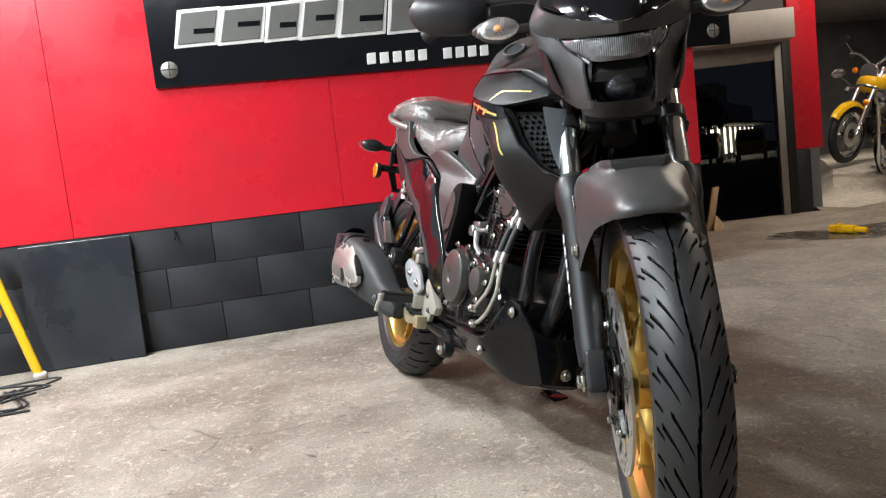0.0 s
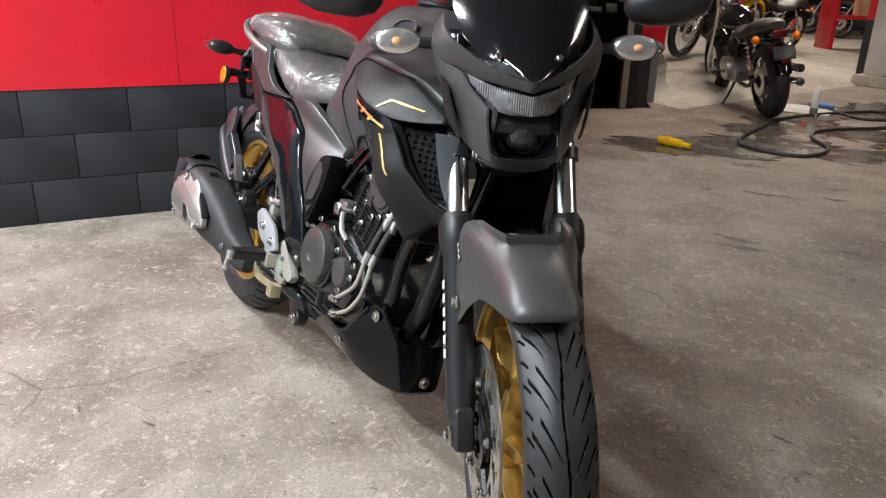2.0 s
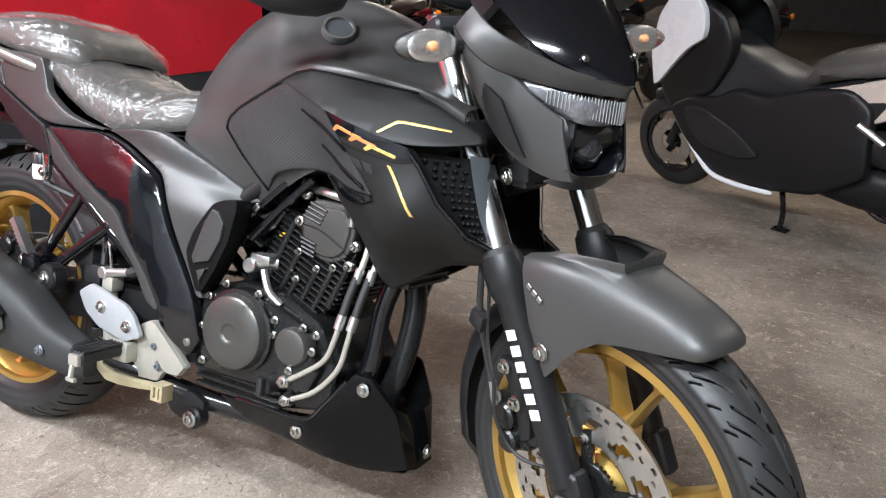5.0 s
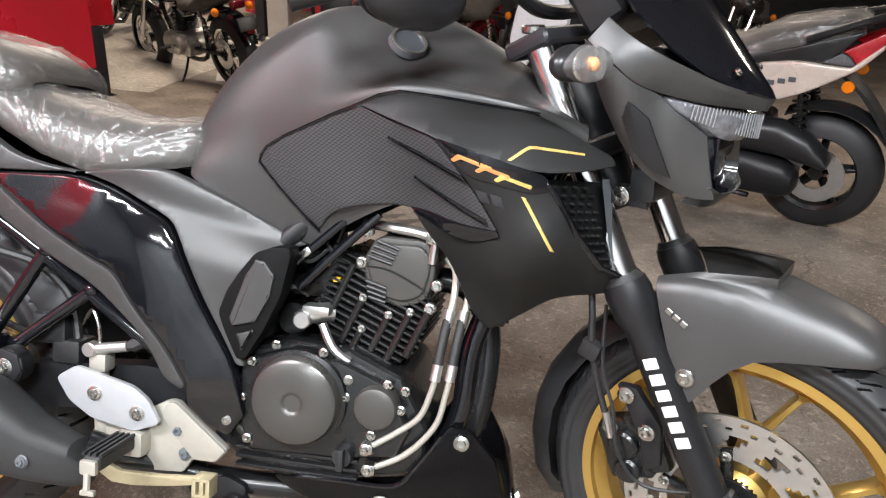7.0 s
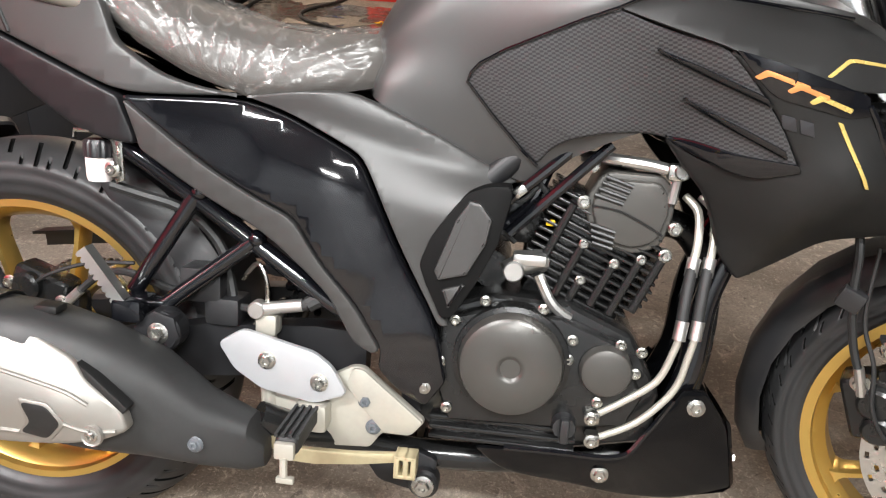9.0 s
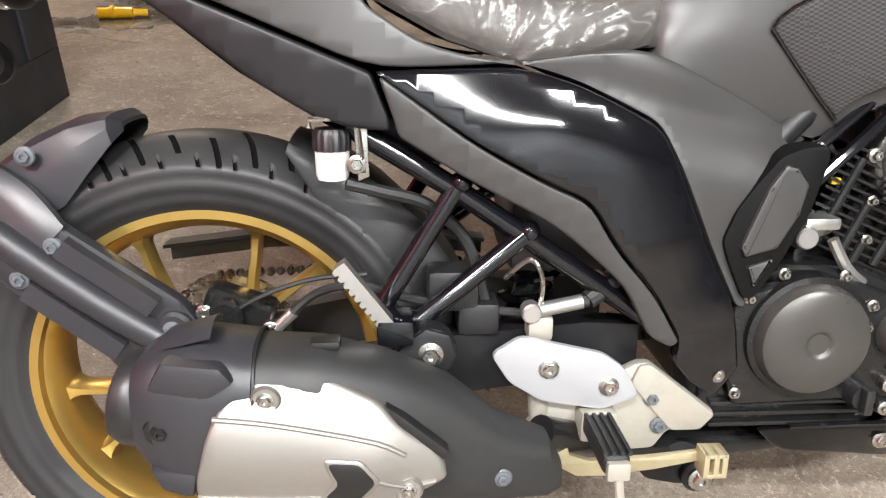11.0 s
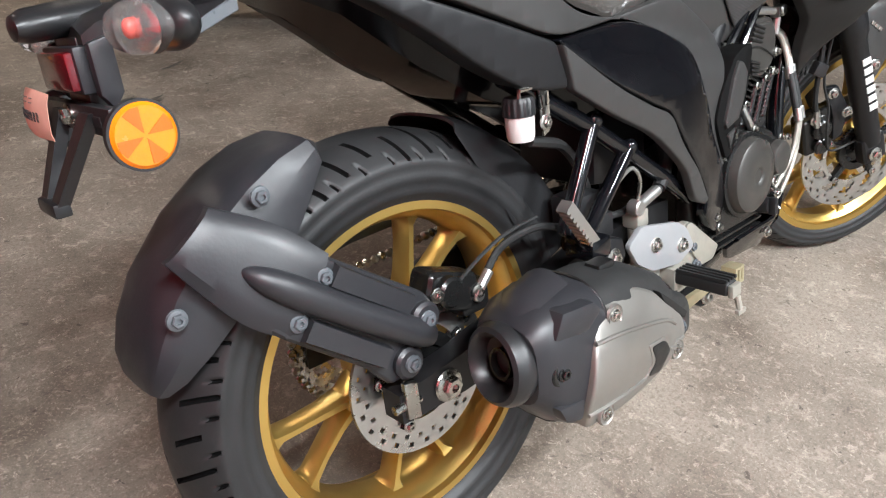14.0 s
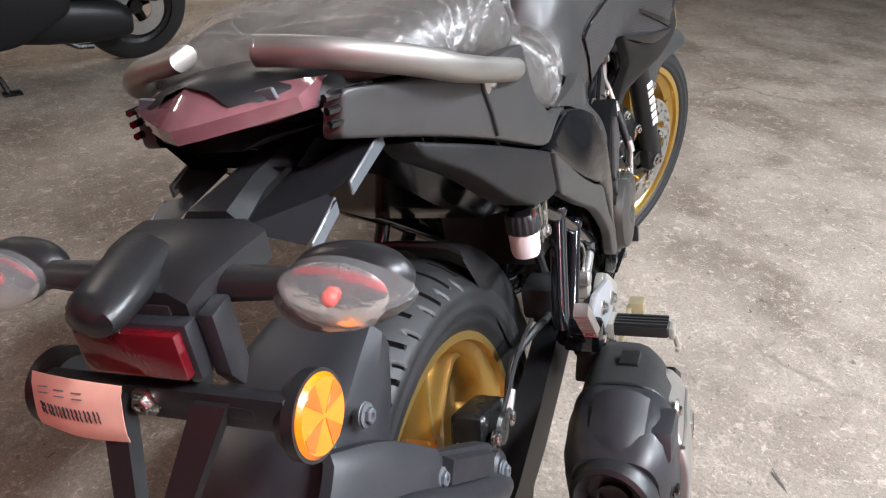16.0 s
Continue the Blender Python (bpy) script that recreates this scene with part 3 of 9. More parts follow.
wall_west = setting("wall_west", join(slab_wall((-2.78, 4.46), (-11.5, 12.36)), slab_wall((-11.6, 12.3), (-11.6, 17.1))), M_BACKWALL, "grey back wall of the hall")
wall_far = setting("wall_far", slab_wall((-11.6, 17.1), (8.2, 17.1)), M_DARKWALL, "dark end wall of the hall")
wall_east = setting("wall_east", slab_wall((8.2, -4.8), (8.2, 17.1)), M_BACKWALL, "grey side wall of the hall")
# never in view; pale so that it brightens reflections on the bike's right side
wall_south = setting("wall_south", slab_wall((-1.6, -4.8), (8.2, -4.8)), M_BOUNCEWALL, "unseen pale grey workshop wall that throws light back")
ceiling = setting("ceiling", plate(HALL, 3.12, 3.24, 0, 1, "z"), M_CEIL, "dull painted concrete ceiling")


def ceiling_lamp(x, y, rz=0, w=14):
    ob = thing("ceiling_light", pose(x, y, 3.1, 0, 0, rz), "white twin-tube fluorescent batten under the ceiling", "ceiling light", "ceiling lights")
    part("housing", box((0, 0, 0.0), (1.25, 0.16, 0.05), 0.008), M_WHITE, ob)
    for s in (-0.045, 0.045):
        part("tube", tube([(-0.6, s, -0.045), (0.6, s, -0.045)], 0.014, 10), M_LAMP, ob)
    li = bpy.data.lights.new("batten_light", "AREA")
    li.shape, li.size, li.size_y, li.energy, li.color = "RECTANGLE", 1.2, 0.16, w, (0.90, 0.965, 1.0) if y < 0 else (1.0, 0.86, 0.71)    # cool tubes in the bay, warm ones in the hall
    lo = new("batten_light", li)
    lo.matrix_world = pose(x, y, 3.02, 0, 0, rz)
    return ob


LAMPS = ((-0.7, -1.85, 0, 205), (1.7, -2.3, 0, 200), (0.9, -3.8, 0, 120), (-1.8, 4.6, 90, 66), (1.8, 4.6, 0, 27), (-3.6, 8.0, 0, 76), (-6.8, 11.5, 0, 82), (4.6, 3.4, 90, 48))
for x, y, rz, w in LAMPS:
    ceiling_lamp(x, y, rz, w)

# the street at night seen through the doorway
def road_sheet():
    bm = bmesh.new()
    rows = [[bm.verts.new((x, y, z)) for y in (-60, 0, 30, 60, 120)] for x, z in ((40, -0.12), (-2.9, -0.12), (-32, -0.62), (-150, -0.62))]
    for a, b in zip(rows, rows[1:]):
        for k in range(4):
            bm.faces.new((a[k], a[k + 1], b[k + 1], b[k]))
    return bm


street = setting("road", road_sheet(), M_ASPHALT, "dark asphalt street outside at night")


# ---- the motorcycle ----
# bike space: x forward from the rear axle, y to its left, z up from the tyres' contact line; it leans on its side stand
BIKE = pose(-0.002, -0.052, 0, -13.8, 0, 0.9)
bike = thing("motorcycle", BIKE, "matt dark grey motorcycle with gold wheels on its side stand", "motorcycle")
WB, RAKE, STEER, TOE = 1.41, radians(24.5), radians(-29.5), radians(2.8)      # the wheel is clamped a little off the bar
AXIS = V(-math.sin(RAKE), 0, math.cos(RAKE))
PIV = V(1.495, 0, 0)
TURNED = Matrix.Translation(PIV) @ Matrix.Rotation(STEER, 4, AXIS) @ Matrix.Translation(-PIV)

ROLLING = Matrix.Translation(PIV) @ Matrix.Rotation(STEER + TOE, 4, AXIS) @ Matrix.Translation(-PIV)


def bp(name, bm, material, parent=None, label="", deg=32.0):
    return part(name, bm, material, parent or bike, label, deg)


def sp(name, bm, material, parent=None, label="", deg=32.0):
    """A part that turns with the handlebar."""
    return part(name, moved(bm, TURNED), material, parent or bike, label, deg)


def wp(name, bm, material, parent=None, label="", deg=32.0):
    """A part of the front wheel or of its axle."""
    return part(name, moved(bm, ROLLING), material, parent or bike, label, deg)


def tyre(at, R, W, rim, groove, sweep, N, n, k=44):
    """A tyre with cut tread: the ring's radius dips where groove(angle, across) says."""
    bm = bmesh.new()
    H = R - rim
    prof = []
    for j in range(k + 1):
        s = -1 + 2 * j / k
        if abs(s) < 0.62:
            u = s / 0.62
            prof.append((R - 0.235 * W * abs(u) ** 2.15, u * W * 0.485, abs(u), u))
        else:
            q = (abs(s) - 0.62) / 0.38
            r0 = R - 0.235 * W
            prof.append((r0 - (r0 - rim + 0.004) * q, math.copysign(W * (0.485 + 0.03 * math.sin(math.pi * q) - 0.10 * q * q) + 0.0011 * math.sin(q * 19), s), 2, 0))
    rings = []
    for i in range(n):
        a0 = 2 * math.pi * i / n
        ring = []
        for r, y, e, u in prof:
            a = a0 - sweep(min(1.0, e)) * 2 * math.pi / N
            if e <= 1:
                r -= 0.0055 * groove(a0 * N / (2 * math.pi), u)
            ring.append(bm.verts.new((at[0] + r * math.cos(a), at[1] + y, at[2] + r * math.sin(a))))
        rings.append(ring)
    for i in range(n):
        a, b = rings[i], rings[(i + 1) % n]
        for j in range(k):
            f = bm.faces.new((a[j], b[j], b[j + 1], a[j + 1]))
            u = (prof[j][3] + prof[j + 1][3]) / 2
            # faces in a cut take the second, darker colour: painted shade
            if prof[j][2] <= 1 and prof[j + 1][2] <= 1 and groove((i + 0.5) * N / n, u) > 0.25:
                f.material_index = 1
    return bm


def slot(x, w):
    return max(0.0, 1.0 - (abs(x) / w) ** 4)


def rear_tread(f, u):
    """f counts pitches round the tyre, u runs across it."""
    s = abs(u)
    f += 0.5 if u > 0 else 0.0
    lo, hi = (0.10, 0.48, 0.34)[int(f) % 3], (0.90, 1.0, 0.80)[int(f) % 3]
    long_ = slot(f % 1.0 - 0.5, 0.075) if lo < s < hi else 0.0
    return max(long_, slot((f + 0.45) % 1.0 - 0.5, 0.06) if 0.84 < s < 1.0 else 0.0)


def front_tread(f, u):
    """A wandering centre groove, flame-shaped cuts on both sides and short nicks at the shoulders."""
    s = abs(u)
    if abs(u - 0.07 * math.sin(2 * math.pi * f / 6)) < 0.032:
        return 1.0
    f += 0.5 if u > 0 else 0.0
    k = int(f) % 2
    lo, hi = (0.20, 0.46)[k], (0.64, 0.88)[k]
    w = 0.045 + 0.075 * max(0.0, (s - lo) / (hi - lo)) if lo < s < hi else 0
    long_ = slot(f % 1.0 - 0.5, w) if w else 0.0
    return max(long_, slot((f + 0.4) % 1.0 - 0.5, 0.07) if 0.86 < s < 1.0 else 0.0)


def spoked_rim(at, W, R=0.224, first=0.0, fork_r=0.09, hub_r=0.055):
    """Cast rim, its spokes forking at the rim, and the hub: three meshes."""
    rim_bm = lathe([(R + 0.006, -W / 2), (R + 0.008, -W / 2 + 0.006), (R - 0.008, -W / 2 + 0.012), (R - 0.012, -W / 2 + 0.022), (R - 0.018, -0.012), (R - 0.018, 0.012),
                    (R - 0.012, W / 2 - 0.022), (R - 0.008, W / 2 - 0.012), (R + 0.008, W / 2 - 0.006), (R + 0.006, W / 2),
                    (R - 0.010, W / 2), (R - 0.012, W / 2 - 0.010), (R - 0.020, W / 2 - 0.018), (R - 0.028, 0.018), (R - 0.028, -0.018), (R - 0.020, -W / 2 + 0.018), (R - 0.012, -W / 2 + 0.010), (R - 0.010, -W / 2)], 96, "y", at, closed=True)
    spokes = []
    c = Vector(at)

    def bar(rows):
        """A cast bar through rows of (radius, angle, width, half depth)."""
        rings = []
        for r, a, w, dy in rows:
            d, s = V(math.cos(a), 0, math.sin(a)), V(-math.sin(a), 0, math.cos(a))
            rings.append([c + d * r + s * w * 0.5 * e + V(0, f * dy, 0) for e, f in ((-1, -0.62), (-0.6, -1), (0.6, -1), (1, -0.62), (1, 0.62), (0.6, 1), (-0.6, 1), (-1, 0.62))])
        return loft(rings, True, True)
    for i in range(5):
        a = first + 2 * math.pi * i / 5
        stem = bar(((hub_r - 0.012, a, 0.040, 0.036), (fork_r - 0.014, a, 0.034, 0.028), (fork_r, a, 0.032, 0.024), (fork_r + 0.008, a, 0.020, 0.020)))
        arms = []
        for q in (-1, 1):
            rows = []
            for k, w, dy in ((0, 0.016, 0.023), (0.3, 0.0135, 0.019), (0.65, 0.012, 0.018), (0.88, 0.0135, 0.019), (0.95, 0.022, 0.022), (1, 0.036, 0.025)):
                r = fork_r - 0.002 + (R - 0.022 - fork_r) * k
                rows.append((r, a + q * (radians(4.5) + radians(10.0) * k ** 0.75), w, dy))
            arms.append(bar(rows))
        spokes.append(join(stem, *arms))
    hub = lathe([(0.0, -0.055), (0.03, -0.055), (0.038, -0.045), (hub_r, -0.036), (hub_r + 0.004, 0), (hub_r, 0.036), (0.038, 0.045), (0.03, 0.055), (0, 0.055)], 40, "y", at)
    return rim_bm, spokes, hub


def brake_disc(at, R, inner, y, windows, thick=0.005):
    """A steel ring with two rows of drilled holes and, on the larger one, slanted windows."""
    bm = bmesh.new()
    rr = [inner + (R - inner) * q for q in ((0, 0.16, 0.30, 0.44, 0.56, 0.66, 0.745, 0.82, 0.905, 1) if windows else (0, 0.12, 0.22, 0.30, 0.36, 0.46, 0.60, 0.70, 0.84, 1))]
    n = 12 * 14

    def gone(i, j):
        if windows and 1 <= j <= 3:
            return 2 <= (i + 2 * j) % 14 <= 7
        return (j == 5 and i % 7 in (1, 2)) or (j == 7 and i % 7 in (4, 5))
    for side, yy in ((0, y - thick / 2), (1, y + thick / 2)):
        g = [[bm.verts.new((at[0] + r * math.cos(2 * math.pi * i / n), yy, at[2] + r * math.sin(2 * math.pi * i / n))) for r in rr] for i in range(n)]
        for i in range(n):
            for j in range(9):
                if not gone(i, j):
                    q = (g[i][j], g[(i + 1) % n][j], g[(i + 1) % n][j + 1], g[i][j + 1])
                    bm.faces.new(q if side == 0 else tuple(reversed(q)))
    bm2 = lathe([(R, y - thick / 2), (R, y + thick / 2)], n, "y", (at[0], 0, at[2]))
    bm3 = lathe([(inner, y - thick / 2), (inner, y + thick / 2)], n, "y", (at[0], 0, at[2]))
    return join(bm, bm2, bm3)


def wheel(name, at, R, W, rimw, tread, sweep, N, turned, disc_r, disc_y, disc_in, first):
    pp = wp if turned else bp
    rim_bm, spokes, hub = spoked_rim(at, rimw, 0.233 if turned else 0.224, radians(first), 0.108 if turned else 0.086)
    w = pp(name, hub, M_GOLD, None, "gold painted cast wheel")
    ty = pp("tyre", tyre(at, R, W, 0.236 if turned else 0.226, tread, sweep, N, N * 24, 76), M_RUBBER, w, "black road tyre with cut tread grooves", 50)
    ty.data.materials.append(M_GROOVESHADE)
    pp("rim", rim_bm, M_GOLD, w)
    for s in spokes:
        pp("spoke", s, M_GOLD, w)
    pp("brake_disc", brake_disc(at, disc_r, disc_in, disc_y, turned), M_DISC, w, "drilled steel brake disc")
    car = [disc(disc_in * 0.62, 0.008, (at[0], disc_y, at[2]), "y", 32)]
    for i in range(5):
        a = 2 * math.pi * i / 5 + 0.4
        car.append(tube([(at[0] + 0.03 * math.cos(a), disc_y, at[2] + 0.03 * math.sin(a)), (at[0] + (disc_in + 0.012) * math.cos(a), disc_y, at[2] + (disc_in + 0.012) * math.sin(a))], 0.010, 8))
    pp("disc_carrier", join(*car), M_ENGINE, w)
    for i in range(5):
        a = 2 * math.pi * i / 5 + 0.4
        pp("disc_bolt", bolt((at[0] + (disc_in + 0.006) * math.cos(a), disc_y - 0.009, at[2] + (disc_in + 0.006) * math.sin(a)), 0.006, 0.007), M_STEEL, w)
    ring = [box((at[0] + 0.052 * math.cos(a), disc_y + 0.006 if turned else disc_y - 0.006, at[2] + 0.052 * math.sin(a)), (0.004, 0.003, 0.004)) for a in (2 * math.pi * i / 40 for i in range(40))]
    pp("sensor_ring", join(lathe([(0.040, disc_y - 0.010), (0.058, disc_y - 0.010), (0.058, disc_y - 0.007), (0.040, disc_y - 0.007)], 40, "y", (at[0], 0, at[2]), True), *ring), M_ENGINE, w)
    return w


RW, FW = (0, 0, 0.314), (WB, 0, 0.299)
rear_wheel = wheel("rear_wheel", RW, 0.314, 0.142, 0.112, rear_tread, lambda s: 0.75 * s ** 0.9, 42, False, 0.112, -0.072, 0.066, -157.5)
front_wheel = wheel("front_wheel", FW, 0.300, 0.104, 0.086, front_tread, lambda s: -2.9 * s ** 0.85, 48, True, 0.156, -0.062, 0.088, 82.5)

# fork
TOP, MID = V(1.100, 0, 0.962), V(1.254, 0, 0.628)
for y in (-0.10, 0.10):
    q = V(0, y, 0)
    low = TURNED.inverted() @ (ROLLING @ V(WB - 0.008, y, 0.326))
    leg = sp("fork_leg", tube([MID + q + (MID + q - low) * s for s in (0.05, 0.0, -0.10, -0.16, -0.9, -1.0)], [0.031, 0.034, 0.033, 0.0265, 0.0265, 0.024], 24), M_MATTBLK, None, "matt black lower fork leg")
    sp("fork_tube", tube([TOP + q, MID + q], 0.0215, 24), M_STANCHION, leg, "chromed fork tube")
    sp("dust_seal", tube([MID + q + (MID + q - low) * 0.08, MID + q + (MID + q - low) * 0.035], [0.025, 0.031], 20), M_RUBBERG, leg)
    foot = join(box(FW[0:1] + (y * 0.98, 0.312), (0.062, 0.036, 0.075), 0.012, 3, Matrix.Rotation(-RAKE, 4, "Y")))
    wp("axle_clamp", foot, M_MATTBLK, leg)
    wp("axle_bolt", bolt((WB, y - (0.018 if y < 0 else -0.03), 0.300), 0.012, 0.012), M_STEEL, leg)
    c = TOP.lerp(MID, 0.62) + q
    sp("clamp_band", tube([c + (TOP - MID) * 0.03, c - (TOP - MID) * 0.03], 0.027, 20), M_PLASTIC, leg)
# brand lettering on the fork leg, as plain bars
low = TURNED.inverted() @ (ROLLING @ V(WB - 0.008, -0.10, 0.326))
for i in range(6):
    c = (MID + V(0, -0.10, 0)).lerp(low, 0.30 + 0.072 * i) + V(0.005, -0.0265, 0)
    sp("lettering_bar", moved(box((0, 0, 0), (0.021, 0.003, 0.0165), 0.001, 1), Matrix.Translation(c) @ Matrix.Rotation(-RAKE, 4, "Y")), M_DECAL)

# front mudguard: a saddle over the tyre with side wings, and a flap behind
def arc_ring(a, R, half, drop, crown=0.018, n=12, c=FW):
    """One cross-section of a mudguard at angle a round the axle."""
    d = V(math.cos(a), 0, math.sin(a))
    out = []
    for j in range(n + 1):
        u = -1 + 2 * j / n
        e = abs(u)
        r = R + crown * (1 - e ** 2.4) - (drop * max(0, (e - 0.72) / 0.28) ** 1.2)
        out.append(Vector(c) + d * r + V(0, half * math.copysign(min(1, e * 1.12) if e < 0.89 else 1, u), 0))
    return out


def shelled(rings, t, c=FW):
    """Give a sheet of rings thickness towards the point c."""
    inner = []
    for r in rings:
        q = []
        for p in r:
            d = Vector(c) - p
            d.y *= 0.3
            q.append(p + d.normalized() * t)
        inner.append(q)
    return loft([r + list(reversed(q)) for r, q in zip(rings, inner)], True, True)


def fender_ring(deg, half, r_edge, r_crown, n=24):
    """One section of the front mudguard: flat crown, shoulder crease, falling side; the rear edge is notched between the fork legs."""
    out = []
    for j in range(n + 1):
        u = -1 + 2 * j / n
        e = abs(u)
        t = 0.5 * math.pi * e
        r = r_crown + (r_edge - r_crown) * (1 - math.cos(t)) ** (1.25 + 3.0 * min(1, max(0, (deg - 82) / 16)))      # squarer beside the fork legs
        y = math.sin(t) ** 0.92
        a = radians(deg if deg < 84 else 84 + (deg - 84) * min(1, max(0.0, (e - 0.30) / 0.18)))
        out.append(V(1.40 + math.cos(a) * r, half * math.copysign(y, u), 0.30 + math.sin(a) * r))
    return out


FENDER = ((57.2, 0.020, 0.334, 0.336), (57.7, 0.038, 0.331, 0.340), (59, 0.050, 0.325, 0.345), (61.5, 0.057, 0.317, 0.349), (65, 0.061, 0.304, 0.352), (70, 0.065, 0.290, 0.353), (77, 0.071, 0.275, 0.354), (84, 0.078, 0.262, 0.355), (90, 0.087, 0.242, 0.357), (95, 0.095, 0.222, 0.360), (99, 0.101, 0.205, 0.364), (103, 0.105, 0.194, 0.368), (106.5, 0.106, 0.195, 0.371), (107.5, 0.106, 0.202, 0.371))
front_fender = sp("front_mudguard", shelled([fender_ring(*r) for r in FENDER], 0.004), M_MATT, None, "matt grey front mudguard", 40)
for f in (lambda q: q, mirror):
    sp("mudguard_bolt", f(join(disc(0.014, 0.004, (1.347, -0.106, 0.521), "y", 24), bolt((1.347, -0.107, 0.521), 0.009, 0.008))), M_STEEL, front_fender)
    sp("badge_bar", f(moved(join(*[box((-0.013 + 0.013 * k, 0, 0), (0.010, 0.003, 0.008), 0.001, 1) for k in range(3)]), Matrix.Translation(V(1.327, -0.1035, 0.606)) @ Matrix.Rotation(radians(32), 4, "Y"))), M_SATIN, front_fender)
flap = [arc_ring(radians(d), 0.322 + 0.010 * math.sin(math.pi * i / 7), 0.05 + 0.012 * math.sin(math.pi * min(1, i / 4) / 2) - (0.03 if i == 7 else 0), 0.03, 0.010) for i, d in enumerate((118, 130, 142, 154, 166, 178, 190, 201))]
sp("rear_flap", shelled(flap, 0.004), M_PLASTIC, front_fender, "black plastic splash flap", 40)

# front caliper, hose and sensor lead
cal = sp("front_caliper", join(box((1.262, -0.066, 0.36), (0.075, 0.05, 0.095), 0.012, 3, Matrix.Rotation(radians(-20), 4, "Y")), disc(0.024, 0.02, (1.262, -0.095, 0.375), "y", 24, 0.004),
                               disc(0.021, 0.02, (1.272, -0.095, 0.335), "y", 24, 0.004), box((1.295, -0.075, 0.385), (0.05, 0.03, 0.10), 0.01, 2, Matrix.Rotation(radians(-24), 4, "Y"))), M_ENGINE, None, "black sliding brake caliper")
for c in ((1.262, -0.10, 0.463), (1.302, -0.112, 0.42), (1.238, -0.095, 0.40)):
    sp("caliper_bolt", bolt(c, 0.009, 0.010), M_STEEL, cal)
sp("caliper_bracket", plate([(1.245, 0.475), (1.275, 0.478), (1.318, 0.425), (1.322, 0.36), (1.30, 0.345), (1.285, 0.40)], -0.098, -0.082, 0.004), M_MATTBLK, cal)
sp("brake_hose", tube(curve([(1.236, -0.10, 0.41), (1.218, -0.10, 0.46), (1.205, -0.105, 0.53), (1.20, -0.10, 0.59), (1.185, -0.085, 0.63), (1.14, -0.06, 0.66), (1.12, -0.04, 0.72)], 8), 0.0055, 8), M_RUBBERG, None, "black rubber brake hose")
sp("hose_union", tube([(1.243, -0.10, 0.385), (1.232, -0.10, 0.425)], 0.007, 10), M_ALU)
sp("hose_clip", box((1.204, -0.105, 0.525), (0.032, 0.02, 0.03), 0.005, 2, Matrix.Rotation(radians(20), 4, "Y")), M_PLASTIC)
sp("sensor_lead", tube(curve([(1.38, -0.085, 0.33), (1.30, -0.10, 0.32), (1.262, -0.115, 0.37), (1.248, -0.112, 0.44), (1.225, -0.105, 0.50), (1.222, -0.1, 0.60)], 8), 0.003, 6), M_RUBBERG)

# clamps, bar, instrument block
sp("lower_clamp", join(box((1.168, 0, 0.815), (0.06, 0.25, 0.032), 0.012, 3, Matrix.Rotation(-RAKE, 4, "Y")), box((1.150, 0, 0.80), (0.05, 0.09, 0.05), 0.012)), M_MATTBLK)
sp("upper_clamp", join(box((1.09, 0, 0.965), (0.075, 0.255, 0.026), 0.012, 3, Matrix.Rotation(-RAKE, 4, "Y"))), M_PLASTIC2)
for y in (-0.1, 0.1):
    sp("fork_cap", disc(0.017, 0.012, (1.088, y, 0.985), "z", 20), M_STEEL)
sp("headlight_bracket", join(box((1.232, -0.052, 0.755), (0.05, 0.02, 0.03), 0.005), box((1.232, 0.052, 0.755), (0.05, 0.02, 0.03), 0.005), box((1.25, 0, 0.775), (0.04, 0.14, 0.05), 0.012)), M_PLASTIC)
sp("clamp_bolt", bolt((1.217, -0.064, 0.755), 0.010, 0.010), M_STEEL)
sp("handlebar", tube(curve([(0.93, -0.37, 1.035), (1.00, -0.30, 1.06), (1.06, -0.16, 1.05), (1.075, -0.06, 1.01), (1.075, 0.06, 1.01), (1.06, 0.16, 1.05), (1.00, 0.30, 1.06), (0.93, 0.37, 1.035)], 6), 0.011, 10), M_PLASTIC)
for s in (-1, 1):
    sp("grip", tube([(0.985, s * 0.305, 1.056), (0.915, s * 0.395, 1.03)], 0.017, 14), M_RUBBERG)
    sp("switch_box", box((1.015, s * 0.262, 1.06), (0.055, 0.055, 0.05), 0.012, 3), M_PLASTIC)
sp("instrument", box((1.165, 0, 1.03), (0.07, 0.17, 0.10), 0.02, 3, Matrix.Rotation(radians(-35), 4, "Y")), M_PLASTIC)
sp("steering_head", tube([(1.19, 0, 0.72), (1.085, 0, 0.945)], 0.035, 20), M_MATTBLK)

# mirrors
for s in (-1, 1):
    rings = []
    for u in (-1, -0.97, -0.8, -0.4, 0, 0.4, 0.8, 0.97, 1):
        k = (1 - abs(u) ** 3.2) ** 0.5 if abs(u) < 1 else 0.02
        rings.append([V(1.05 + 0.022 * k * math.cos(a) + (0.02 if math.cos(a) > 0 else 0) * k * math.cos(a), s * (0.322 - 0.088 * u), 1.038 + s * 0 - 0.010 * u + 0.047 * k * math.sin(a)) for a in (2 * math.pi * i / 20 for i in range(20))])
    mir = sp("mirror", loft(rings, True, True), M_PLASTIC2, None, "black plastic rear-view mirror", 45)
    sp("mirror_glass", moved(disc(1.0, 0.05, (0, 0, 0), "x", 28, 0.01), Matrix.Translation(V(1.032, s * 0.322, 1.038)) @ Matrix.Diagonal((0.02, 0.078, 0.04, 1))), M_CHROME, mir)
    sp("mirror_stalk", tube(curve([(1.02, s * 0.25, 1.06), (1.04, s * 0.24, 1.10), (1.065, s * 0.27, 1.10), (1.068, s * 0.30, 1.06)], 6), 0.007, 8), M_PLASTIC, mir)

